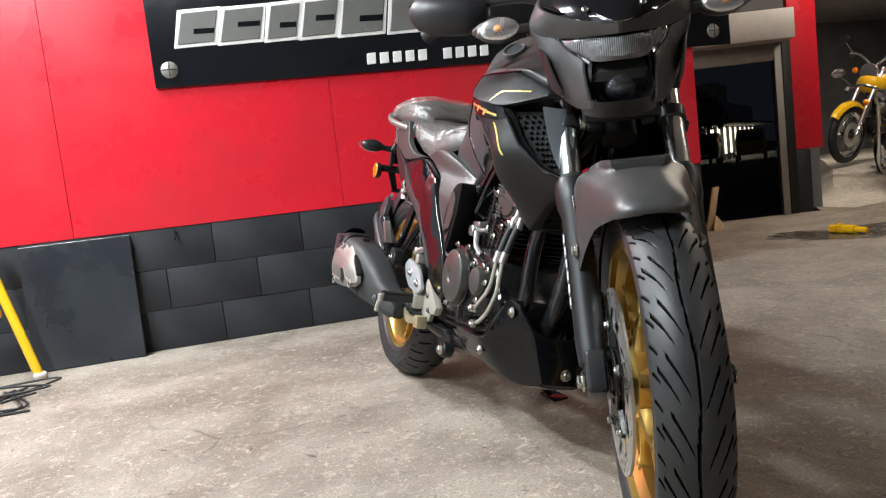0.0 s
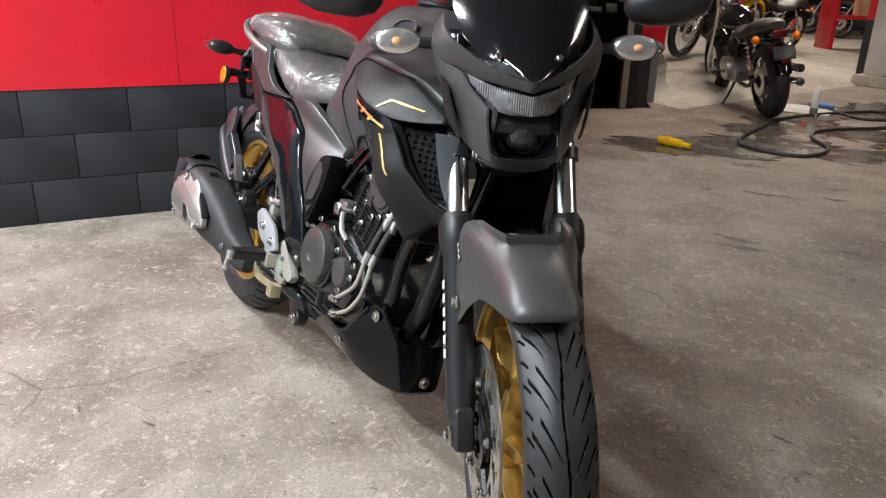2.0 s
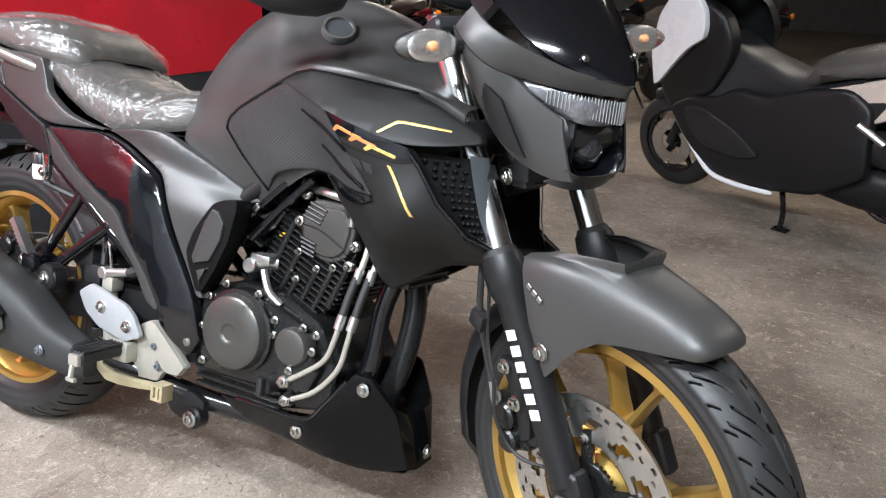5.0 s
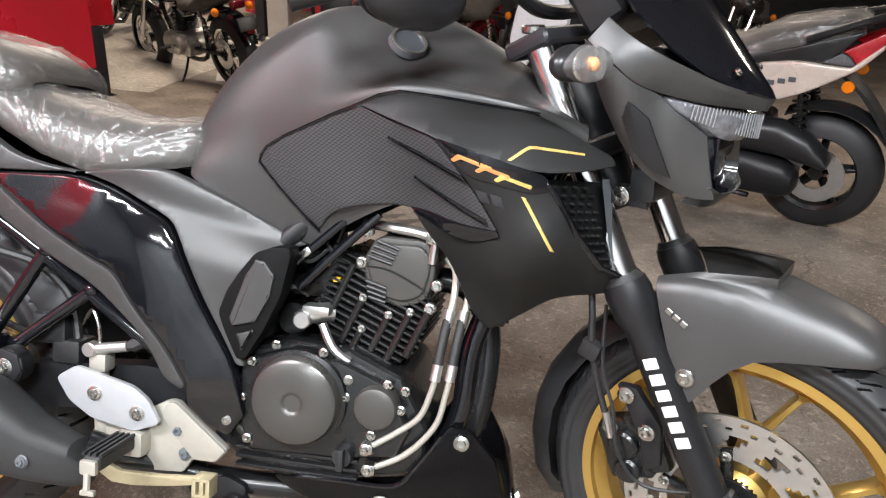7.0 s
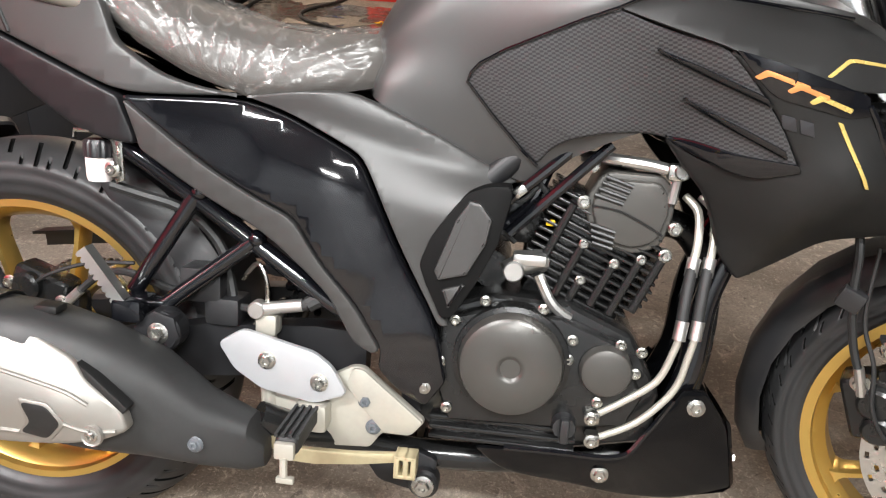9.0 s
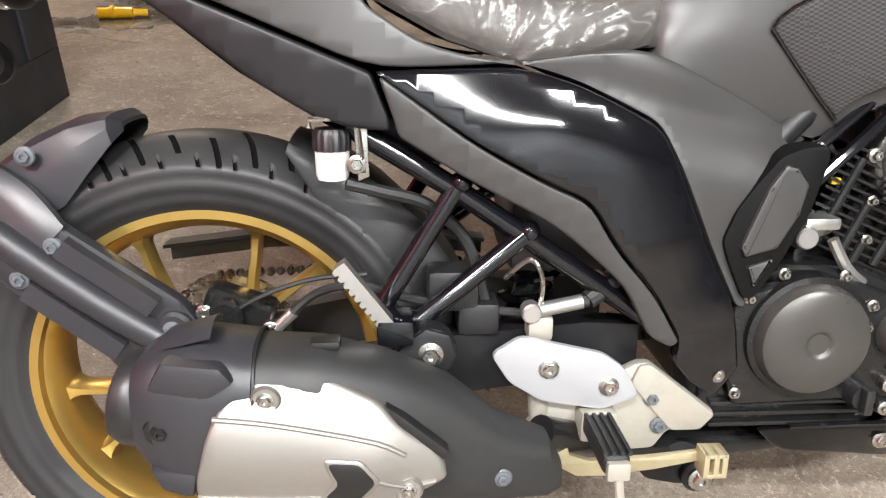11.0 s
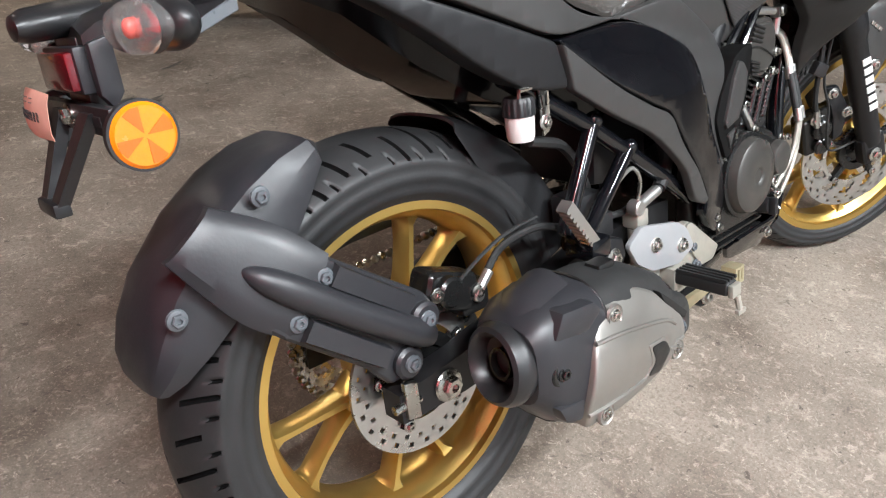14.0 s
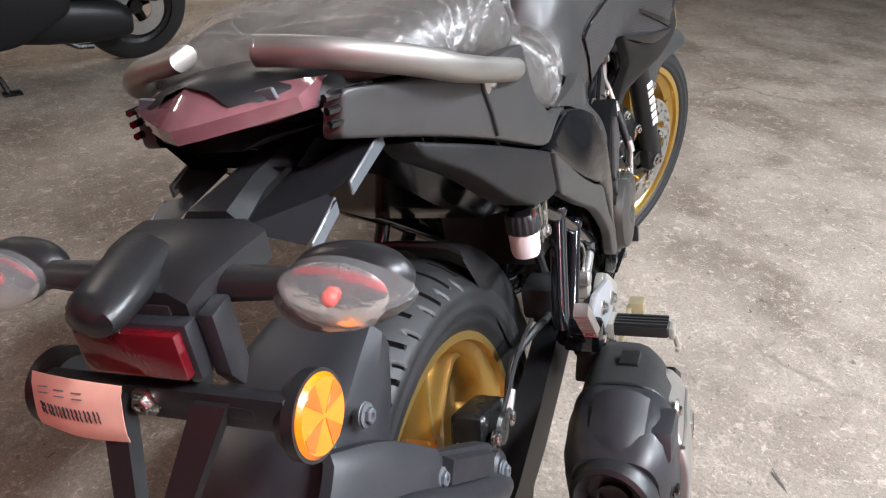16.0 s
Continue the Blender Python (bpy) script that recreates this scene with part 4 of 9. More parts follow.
# headlight unit: cowl, side blades, screen, running light and projector
CY = 0.015
HEAD = Matrix.Translation(V(0.010, -0.019, 0.010))


def hp(name, bm, material, parent=None, label="", deg=32.0):
    """A part of the headlight unit."""
    return sp(name, moved(bm, HEAD), material, parent, label, deg)


def mir_pts(p):
    return [(x, 2 * CY - y, z) for x, y, z in p]


def cowl_side(A, B, mtl, name, lbl="", bulge=0.006, **k):
    hp(name, ribbon(A, B, 20, 6, bulge, 0.004, **k), mtl, None, lbl, 40)
    a, b = mir_pts(A), mir_pts(B)
    hp(name, ribbon(a, b, 20, 6, bulge, 0.004, out=(0, 1, 0), **k), mtl, None, lbl, 40)


# brow and cheeks between screen and running light
cowl_side([(1.185, -0.128, 0.965), (1.222, -0.134, 0.940), (1.247, -0.118, 0.915), (1.270, -0.086, 0.899), (1.318, -0.050, 0.884), (1.377, CY, 0.871)],
          [(1.205, -0.113, 0.992), (1.240, -0.115, 0.968), (1.270, -0.106, 0.950), (1.302, -0.085, 0.931), (1.345, -0.045, 0.906), (1.387, CY, 0.888)], M_MATT, "upper_cowl", "matt grey headlight cowl", 0.002)
# cheeks: from the indicator down to the chin
cowl_side([(1.180, -0.128, 0.966), (1.218, -0.135, 0.940), (1.245, -0.119, 0.914), (1.268, -0.088, 0.896), (1.292, -0.075, 0.872), (1.322, -0.048, 0.842)],
          [(1.205, -0.112, 0.880), (1.230, -0.100, 0.828), (1.258, -0.086, 0.792), (1.290, -0.066, 0.768), (1.314, -0.050, 0.758), (1.337, -0.040, 0.757)], M_MATT, "side_cowl", "matt grey side cowl", 0.005)
cowl_side([(1.216, -0.122, 0.915), (1.240, -0.120, 0.892), (1.266, -0.110, 0.868)], [(1.248, -0.110, 0.825), (1.270, -0.100, 0.802), (1.292, -0.088, 0.79)], M_MATTBLK, "cheek_inlay", "", 0.002)
hp("chin", ribbon([(1.296, -0.052, 0.752), (1.318, -0.03, 0.742), (1.325, CY, 0.738), (1.318, 0.054, 0.742), (1.296, 0.076, 0.752)],
                  [(1.335, -0.046, 0.775), (1.345, -0.03, 0.765), (1.35, CY, 0.762), (1.345, 0.054, 0.765), (1.335, 0.07, 0.775)], 16, 4, 0.0, 0.004, out=(1, 0, 0)), M_MATT)
# smoked screen
scr = []
for z, x, h in ((0.889, 1.386, 0.012), (0.898, 1.380, 0.042), (0.922, 1.360, 0.078), (0.955, 1.334, 0.102), (1.00, 1.298, 0.116), (1.05, 1.258, 0.117), (1.10, 1.216, 0.106), (1.135, 1.186, 0.086), (1.147, 1.176, 0.056)):
    scr.append([V(x - 0.062 * (h / 0.117) * abs(u) ** 2.2, CY + h * u, z) for u in (-1, -0.75, -0.5, -0.25, 0, 0.25, 0.5, 0.75, 1)])
screen = hp("fly_screen", shelled([[p for p in r] for r in scr], 0.004, (1.0, CY, 0.9)), M_GLOSS, None, "smoked black glossy fly screen", 40)
for y, z, x in ((-0.038, 0.925, 1.350), (0.060, 0.925, 1.350), (-0.055, 1.02, 1.272), (0.078, 1.02, 1.272)):
    hp("screen_screw", moved(disc(0.006, 0.006, (0, 0, 0), "x", 12), Matrix.Translation(V(x, y, z)) @ Matrix.Rotation(radians(-38), 4, "Y")), M_STEEL, screen)
# running light band
drl = hp("running_light", ribbon([(1.266, -0.078, 0.897), (1.312, -0.052, 0.882), (1.350, -0.020, 0.870), (1.366, CY, 0.865), (1.350, 0.050, 0.870), (1.312, 0.082, 0.882), (1.266, 0.108, 0.897)],
                                 [(1.284, -0.072, 0.878), (1.316, -0.046, 0.852), (1.338, -0.026, 0.836), (1.350, CY, 0.832), (1.338, 0.056, 0.836), (1.316, 0.076, 0.852), (1.284, 0.102, 0.878)], 40, 5, 0.005, 0.012, smooth=True, out=(1, 0, 0)), M_DRL, None, "clear ribbed running light band")
for i in range(46):
    y = -0.062 + 0.154 * i / 45
    e = abs(y - CY) / 0.077
    x = 1.377 - 0.066 * e ** 1.35
    z0, z1 = 0.835 + 0.030 * e ** 1.5, 0.866 + 0.018 * e ** 1.2
    hp("optic_rib", tube([(x - 0.007, y, z0), (x - 0.003, y, z1)], 0.0010, 6), M_RIB, drl)
# projector in its dark box
pj = hp("projector_housing", join(plate([(-0.047 + CY, 0.835), (0.047 + CY, 0.835), (0.052 + CY, 0.785), (0.034 + CY, 0.755), (-0.034 + CY, 0.755), (-0.052 + CY, 0.785)], 1.27, 1.30, 0.003, 1, "x"),
                                  ribbon([(1.335, -0.047 + CY, 0.838), (1.335, 0.047 + CY, 0.838), (1.335, 0.054 + CY, 0.785), (1.335, 0.034 + CY, 0.752), (1.335, -0.034 + CY, 0.752), (1.335, -0.054 + CY, 0.785), (1.335, -0.047 + CY, 0.838)],
                                         [(1.30, -0.036 + CY, 0.828), (1.30, 0.036 + CY, 0.828), (1.30, 0.042 + CY, 0.788), (1.30, 0.028 + CY, 0.764), (1.30, -0.028 + CY, 0.764), (1.30, -0.042 + CY, 0.788), (1.30, -0.036 + CY, 0.828)],
                                         40, 3, 0.0, 0.003, smooth=False, out=(1, 0, 0))), M_GLOSS, None, "black projector headlight housing")
lens_p = [(0, 0.018), (0.011, 0.0165), (0.020, 0.0125), (0.028, 0.005), (0.031, -0.004)]
hp("projector_lens", lathe([(r, h) for r, h in lens_p], 32, "x", (1.312, CY, 0.799)), M_LENS, pj, "round projector lens").visible_shadow = False
hp("lens_bowl", lathe([(0.0, -0.012), (0.012, -0.010), (0.022, -0.004), (0.029, 0.004)], 28, "x", (1.303, CY, 0.799)), M_SILVERIN, pj, "bright reflector behind the lens")
hp("projector_ring", lathe([(0.031, 0.0), (0.033, 0.004), (0.036, -0.002), (0.036, -0.012)], 32, "x", (1.308, CY, 0.799)), M_GLOSS, pj)
hp("lamp_inner", box((1.25, CY, 0.86), (0.10, 0.13, 0.18), 0.03, 3, Matrix.Rotation(radians(-30), 4, "Y")), M_PLASTIC)


def indicator(c, s, front=True):
    """Turn signal: stalk, dark shell, clear lens, amber bulb. s: side."""
    pp = sp if front else bp
    d = 1 if front else -1
    c = Vector(c)
    ind = pp("turn_signal", join(tube([c + V(-0.012 * d, -s * 0.10, -0.004), c + V(-0.012 * d, -s * 0.035, -0.002)], [0.014, 0.011], 12, flat=0.7),
                                         ball(c + V(-0.021 * d, 0.003 * s, 0), (0.0205, 0.043, 0.0225), 20, 12)), M_PLASTIC, None, "turn signal with clear lens and amber bulb")
    pp("bulb", ball(c + V(0.008 * d, 0.004 * s, 0), (0.0055, 0.0075, 0.006) if front else (0.005, 0.0055, 0.005), 14, 10), M_AMBERIN if front else M_PINKIN, ind)
    pp("bowl", ball(c + V(0.0 * d, 0.002 * s, 0), (0.006, 0.036, 0.019), 20, 10), M_SILVERIN, ind)
    rings = []
    for k, x in ((1.0, 0.0), (0.98, 0.008), (0.88, 0.018), (0.66, 0.026), (0.30, 0.031), (0.02, 0.032)):
        rings.append([c + V(d * (x - 0.004), s * 0.002 + s * (0.040 + (0.014 * max(0, math.cos(a)) ** 3)) * k * math.cos(a), 0.0225 * k * math.sin(a)) for a in (2 * math.pi * i / 24 for i in range(24))])
    le = pp("lens", loft(rings, True), M_CLEAR, ind, "clear plastic lens")
    le.visible_shadow = False
    return ind


indicator((1.227, -0.209, 0.951), -1)
indicator((1.227, 0.203, 0.951), 1)

# ---- tank and body ----
def full(half):
    return [V(p.x, -p.y, p.z) for p in reversed(half[1:])] + half


def skin_y(ctrl):
    """A smooth side surface through a few points: y from (x, z)."""
    P = np.array([(x, z) for x, y, z in ctrl])
    n = len(P)
    d2 = ((P[:, None] - P[None]) ** 2).sum(-1) + 1e-12
    A = np.zeros((n + 3, n + 3))
    A[:n, :n] = 0.5 * d2 * np.log(d2) + 3e-4 * np.eye(n)
    A[:n, n:] = np.c_[np.ones(n), P]
    A[n:, :n] = A[:n, n:].T
    w = np.linalg.solve(A, np.r_[[y for x, y, z in ctrl], 0, 0, 0])

    def fy(x, z):
        q = ((P - (x, z)) ** 2).sum(-1) + 1e-12
        return float(0.5 * (q * np.log(q)) @ w[:n] + w[n] + w[n + 1] * x + w[n + 2] * z)
    return fy


def round_poly(pts, r=0.012, n=4):
    """Round the corners of an outline."""
    out = []
    k = len(pts)
    for i in range(k):
        a, b, c = (Vector((*pts[(i + d) % k], 0)) for d in (-1, 0, 1))
        u, v = (a - b), (c - b)
        t = min(r, u.length * 0.45, v.length * 0.45)
        p, q = b + u.normalized() * t, b + v.normalized() * t
        for j in range(n + 1):
            w = j / n
            z = p * (1 - w) ** 2 + b * 2 * w * (1 - w) + q * w * w
            out.append((z.x, z.y))
    return out


def soft_outline(pts, rad):
    """An outline with gentle corners smoothed out and sharp ones rounded by rad."""
    out, k = [], len(pts)
    for i in range(k):
        a, b, c = (Vector((*pts[(i + d) % k], 0)) for d in (-1, 0, 1))
        u, v = a - b, c - b
        sharp = (-u).angle(v) > 0.75
        t = min(0.42 * u.length, 0.42 * v.length, rad if sharp else 0.04)
        p, q = b + u.normalized() * t, b + v.normalized() * t
        n = 4 if sharp else 3
        for j in range(n + 1):
            w = j / n
            z = p * (1 - w) ** 2 + b * 2 * w * (1 - w) + q * w * w
            out.append((z.x, z.y))
    return out


def shrunk(pts, d):
    """The outline moved inwards by d; pts run anticlockwise."""
    out, k = [], len(pts)
    for i in range(k):
        a, b, c = (Vector(pts[(i + e) % k]) for e in (-1, 0, 1))
        u, v = (b - a).normalized(), (c - b).normalized()
        n = Vector((-u.y - v.y, u.x + v.x))
        out.append(tuple(b + n * (d / max(0.55, 1 + u.dot(v)))))
    return out


def panel_mesh(outline, fy, thick=0.006, roll=0.003, step=0.016, off=0.0, rad=0.007):
    """A moulded panel: an outline of (x, z) laid on a side surface, with a rolled rim and a skirt behind it."""
    o = soft_outline(outline, rad)
    if sum(a[0] * b[1] - b[0] * a[1] for a, b in zip(o, o[1:] + o[:1])) < 0:
        o.reverse()
    bm = bmesh.new()
    rings = [[bm.verts.new((x, y, z)) for x, z in (shrunk(o, d) if d else o)] for d, y in ((0, 0.85 * roll), (0.3 * roll, 0.28 * roll), (roll, 0.0))]
    k = len(o)
    for a, b in zip(rings, rings[1:]):
        for i in range(k):
            bm.faces.new((a[i], a[(i + 1) % k], b[(i + 1) % k], b[i]))
    bm.faces.new(rings[-1])
    for axis in (0, 2):
        lo, hi = min(v.co[axis] for v in bm.verts), max(v.co[axis] for v in bm.verts)
        for m in range(1, int((hi - lo) / step) + 1):
            co, no = [0, 0, 0], [0, 0, 0]
            co[axis], no[axis] = lo + m * step - 0.3 * step, 1
            bmesh.ops.bisect_plane(bm, geom=bm.verts[:] + bm.edges[:] + bm.faces[:], plane_co=co, plane_no=no, dist=2e-5)
    bmesh.ops.triangulate(bm, faces=[f for f in bm.faces if len(f.verts) > 4])
    rim = [e for e in bm.edges if len(e.link_faces) == 1]
    for v in bm.verts:
        v.co.y += fy(v.co.x, v.co.z) - off
    g = bmesh.ops.extrude_edge_only(bm, edges=rim)
    bmesh.ops.translate(bm, vec=(0, thick, 0), verts=[v for v in g["geom"] if isinstance(v, bmesh.types.BMVert)])
    return bm


def panel(name, outline, fy, mtl, label="", parent=None, left=True, deg=44, **k):
    """The panel on the bike's right, and its twin on the left."""
    r = bp(name, panel_mesh(outline, fy, **k), mtl, parent, label, deg)
    if left:
        bp(name, mirror(panel_mesh(outline, fy, **k)), mtl, parent, label, deg)
    return r


def sides(name, A, B, mtl, label="", nu=26, nv=8, bulge=0.0, thick=0.004, smooth=True, deg=40, rim=0.5, parent=None):
    """A strip between two lines on each side of the bike; returns the right one."""
    m = lambda q: [(x, -y, z) for x, y, z in q]
    r = bp(name, ribbon(A, B, nu, nv, bulge, thick, smooth, (0, -1, 0), rim), mtl, parent, label, deg)
    bp(name, ribbon(m(A), m(B), nu, nv, bulge, thick, smooth, (0, 1, 0), rim), mtl, parent, label, deg)
    return r


def tank_ring(x, zt, ya, za, yr, zr, w, zm, wb, zb):
    """Half a section: crown, shoulder, ridge, widest line, foot."""
    up = curve([(x, 0, zt), (x, -ya * 0.55, zt - 0.003), (x, -ya, za), (x, -yr, zr)], 4)
    return up + curve([(x, -yr, zr), (x, -(yr + w) / 2 - 0.004, (zr + zm) / 2 + 0.003), (x, -w, zm), (x, -(w + wb) / 2 - 0.004, (zm + zb) / 2), (x, -wb, zb)], 4)[1:]


TANK = ((0.507, 0.800, 0.02, 0.798, 0.03, 0.785, 0.04, 0.765, 0.05, 0.730), (0.524, 0.829, 0.04, 0.824, 0.06, 0.803, 0.075, 0.770, 0.095, 0.722), (0.548, 0.866, 0.05, 0.858, 0.075, 0.83, 0.092, 0.775, 0.106, 0.708),
        (0.594, 0.916, 0.06, 0.906, 0.09, 0.87, 0.104, 0.785, 0.104, 0.688), (0.646, 0.955, 0.068, 0.945, 0.100, 0.90, 0.112, 0.790, 0.098, 0.660), (0.722, 0.990, 0.070, 0.982, 0.100, 0.955, 0.141, 0.814, 0.088, 0.628),
        (0.776, 1.000, 0.068, 0.985, 0.108, 0.928, 0.162, 0.832, 0.10, 0.66), (0.83, 1.000, 0.072, 0.965, 0.130, 0.899, 0.176, 0.852, 0.12, 0.69), (0.88, 0.993, 0.085, 0.945, 0.146, 0.887, 0.182, 0.860, 0.13, 0.71),
        (0.9575, 0.962, 0.090, 0.925, 0.156, 0.872, 0.183, 0.857, 0.14, 0.73), (1.0235, 0.925, 0.090, 0.90, 0.160, 0.858, 0.180, 0.848, 0.138, 0.745), (1.08, 0.885, 0.085, 0.87, 0.150, 0.848, 0.168, 0.838, 0.128, 0.76), (1.127, 0.845, 0.07, 0.84, 0.12, 0.83, 0.148, 0.815, 0.115, 0.77))
tank_cols = [curve(col, 3) for col in zip(*[full(tank_ring(*r)) for r in TANK])]
tank = bp("fuel_tank", loft([list(r) for r in zip(*tank_cols)]), M_MATT, None, "matt dark grey fuel tank", 60)
bp("filler_cap", join(disc(0.055, 0.012, (0.80, 0, 1.004), "z", 36, 0.004), disc(0.03, 0.008, (0.80, 0, 1.011), "z", 24)), M_PLASTIC, tank)
EMB = Matrix.Translation(V(0.862, -0.112, 0.934)) @ Vector((0.42, -0.62, 0.66)).to_track_quat("Z", "Y").to_matrix().to_4x4()
emb = bp("tank_emblem", moved(lathe([(0.0, 0.004), (0.022, 0.004), (0.024, 0.006), (0.028, 0.005), (0.029, -0.004)], 32, "z"), EMB), M_DARKDECAL, tank, "round badge with a plain ring")
bp("emblem_ring", moved(lathe([(0.023, 0.0075), (0.027, 0.0075), (0.027, 0.004), (0.023, 0.004)], 32, "z", closed=True), EMB), M_SATIN, emb)

# knee insert, wing and radiator shroud: three surfaces that meet along the badge band
KNEE = skin_y(((0.645, -0.115, 0.752), (0.740, -0.100, 0.652), (0.859, -0.182, 0.798), (0.812, -0.180, 0.840), (0.925, -0.222, 0.803), (0.967, -0.227, 0.758), (1.021, -0.207, 0.681), (0.893, -0.134, 0.699), (0.930, -0.160, 0.674),
               (0.727, -0.149, 0.805), (0.80, -0.132, 0.70), (0.755, -0.140, 0.745), (0.690, -0.118, 0.720)))
WING = skin_y(((0.812, -0.182, 0.840), (0.871, -0.187, 0.860), (0.927, -0.189, 0.855), (1.001, -0.186, 0.847), (1.061, -0.178, 0.841), (1.120, -0.168, 0.812), (1.161, -0.158, 0.793), (0.924, -0.226, 0.803), (0.961, -0.234, 0.786),
               (1.026, -0.230, 0.771), (1.070, -0.217, 0.765), (1.050, -0.212, 0.797), (1.130, -0.188, 0.775), (0.866, -0.203, 0.821)))
SHROUD = skin_y(((0.934, -0.226, 0.801), (1.077, -0.215, 0.764), (1.089, -0.206, 0.741), (1.120, -0.190, 0.690), (1.157, -0.155, 0.644), (1.225, -0.104, 0.617), (1.100, -0.102, 0.585), (1.050, -0.096, 0.550), (1.008, -0.092, 0.523),
                 (0.963, -0.120, 0.596), (0.916, -0.140, 0.664), (0.888, -0.138, 0.701), (1.094, -0.214, 0.668), (1.021, -0.207, 0.681), (0.967, -0.229, 0.758), (1.030, -0.185, 0.620)))
knee_line = [(0.645, 0.750), (0.649, 0.761), (0.660, 0.773), (0.690, 0.790), (0.727, 0.806), (0.776, 0.827), (0.812, 0.840)]
panel("knee_insert", knee_line + [(0.864, 0.820), (0.925, 0.803), (0.948, 0.779), (0.967, 0.757), (0.995, 0.722), (1.021, 0.681), (0.981, 0.672), (0.930, 0.677), (0.888, 0.702), (0.853, 0.703), (0.812, 0.698), (0.779, 0.689), (0.757, 0.677), (0.740, 0.653), (0.718, 0.672), (0.680, 0.711)],
      KNEE, M_CARBON, "dark knee insert with a moulded weave", tank, thick=0.012)
for s in (-1, 1):
    bp("insert_edge", tube([(x, s * (-KNEE(x, z) + 0.0005), z) for x, z in [(0.740, 0.651), (0.718, 0.671), (0.680, 0.710)] + knee_line] + [(x, s * (-WING(x, z) + 0.0005), z) for x, z in ((0.841, 0.854), (0.871, 0.8605), (0.927, 0.856), (1.001, 0.848), (1.061, 0.842))], 0.0022, 6), M_GLOSS, tank)
wing = panel("tank_wing", [(0.812, 0.840), (0.841, 0.853), (0.871, 0.860), (0.927, 0.855), (1.001, 0.847), (1.061, 0.841), (1.120, 0.812), (1.161, 0.793), (1.168, 0.781), (1.130, 0.771), (1.075, 0.764), (1.026, 0.771), (0.961, 0.786), (0.924, 0.803), (0.866, 0.821)],
             WING, M_WING, "matt dark grey wing panel under the tank", thick=0.014)
shroud = panel("side_shroud", [(0.926, 0.801), (0.961, 0.784), (1.026, 0.769), (1.075, 0.762), (1.090, 0.741), (1.120, 0.690), (1.157, 0.644), (1.225, 0.617), (1.184, 0.600), (1.100, 0.585), (1.051, 0.550), (1.008, 0.523), (0.980, 0.553), (0.963, 0.596), (0.943, 0.637), (0.916, 0.664), (0.888, 0.700), (0.930, 0.676), (0.981, 0.671), (1.022, 0.681), (0.996, 0.722), (0.968, 0.757)],
               SHROUD, M_WING, "matt black radiator shroud", thick=0.016)
for s in (-1, 1):
    bp("shroud_lip", tube([(x, s * (-SHROUD(x, z) + 0.001), z) for x, z in ((1.080, 0.752), (1.092, 0.737), (1.122, 0.688), (1.158, 0.643), (1.190, 0.628), (1.222, 0.617))], [0.003, 0.004, 0.0045, 0.005, 0.004, 0.002], 8), M_GLOSS, shroud, "glossy black lip of the scoop")
# pointed ribs of the insert
for pts in ([(0.857, 0.800), (0.915, 0.779), (0.972, 0.753), (0.978, 0.743), (0.918, 0.769), (0.864, 0.793)],
            [(0.894, 0.749), (0.945, 0.726), (1.003, 0.699), (1.007, 0.689), (0.948, 0.716), (0.902, 0.741)],
            [(0.886, 0.703), (0.916, 0.701), (0.965, 0.689), (1.019, 0.685), (1.024, 0.676), (0.985, 0.663), (0.955, 0.668), (0.925, 0.682), (0.897, 0.693)]):
    panel("shroud_rib", pts, KNEE, M_GLOSS, "", None, thick=0.010, roll=0.0028, off=0.006, step=0.02, rad=0.003)
# badge band: plain shapes in their colours
panel("black_decal", [(0.932, 0.801), (0.985, 0.787), (1.076, 0.762), (1.086, 0.742), (1.060, 0.737), (1.012, 0.747), (0.974, 0.755)], SHROUD, M_GLOSS, "", shroud, thick=0.002, roll=0.0006, off=0.0016, rad=0.003)
for x, z, w, mt in ((0.953, 0.7745, 0.056, M_REDDECAL), (0.986, 0.7625, 0.046, M_REDDECAL), (1.011, 0.7525, 0.050, M_GOLDDECAL)):      # the model name, as plain slanted strokes
    panel("letter_stroke", [(x, z), (x + 0.010, z + 0.0075), (x + w, z + 0.0075 - 0.30 * (w - 0.010)), (x + w - 0.002, z + 0.0025 - 0.30 * (w - 0.010)), (x + 0.014, z + 0.0015), (x + 0.005, z - 0.003)],
          SHROUD, mt, "", shroud, thick=0.001, roll=0.0003, off=0.0026, step=0.03, rad=0.002)
panel("gold_stripe", [(1.026, 0.779), (1.050, 0.7985), (1.058, 0.7995), (1.124, 0.7945), (1.124, 0.7915), (1.058, 0.7955), (1.052, 0.7945), (1.031, 0.778)], WING, M_GOLDDECAL, "", wing, thick=0.001, roll=0.0004, off=0.0014, rad=0.002)
panel("gold_stripe", [(1.047, 0.734), (1.053, 0.7325), (1.0955, 0.664), (1.090, 0.665)], SHROUD, M_GOLDDECAL, "", shroud, thick=0.001, roll=0.0004, off=0.0014, rad=0.001)
for k in range(2):
    panel("size_bar", [(0.988 + 0.019 * k, 0.738 - 0.004 * k), (1.003 + 0.019 * k, 0.7345 - 0.004 * k), (1.008 + 0.019 * k, 0.720 - 0.004 * k), (0.993 + 0.019 * k, 0.7235 - 0.004 * k)], SHROUD, M_PLASTIC2, "", shroud, thick=0.001, roll=0.0003, off=0.0012, step=0.03, rad=0.001)
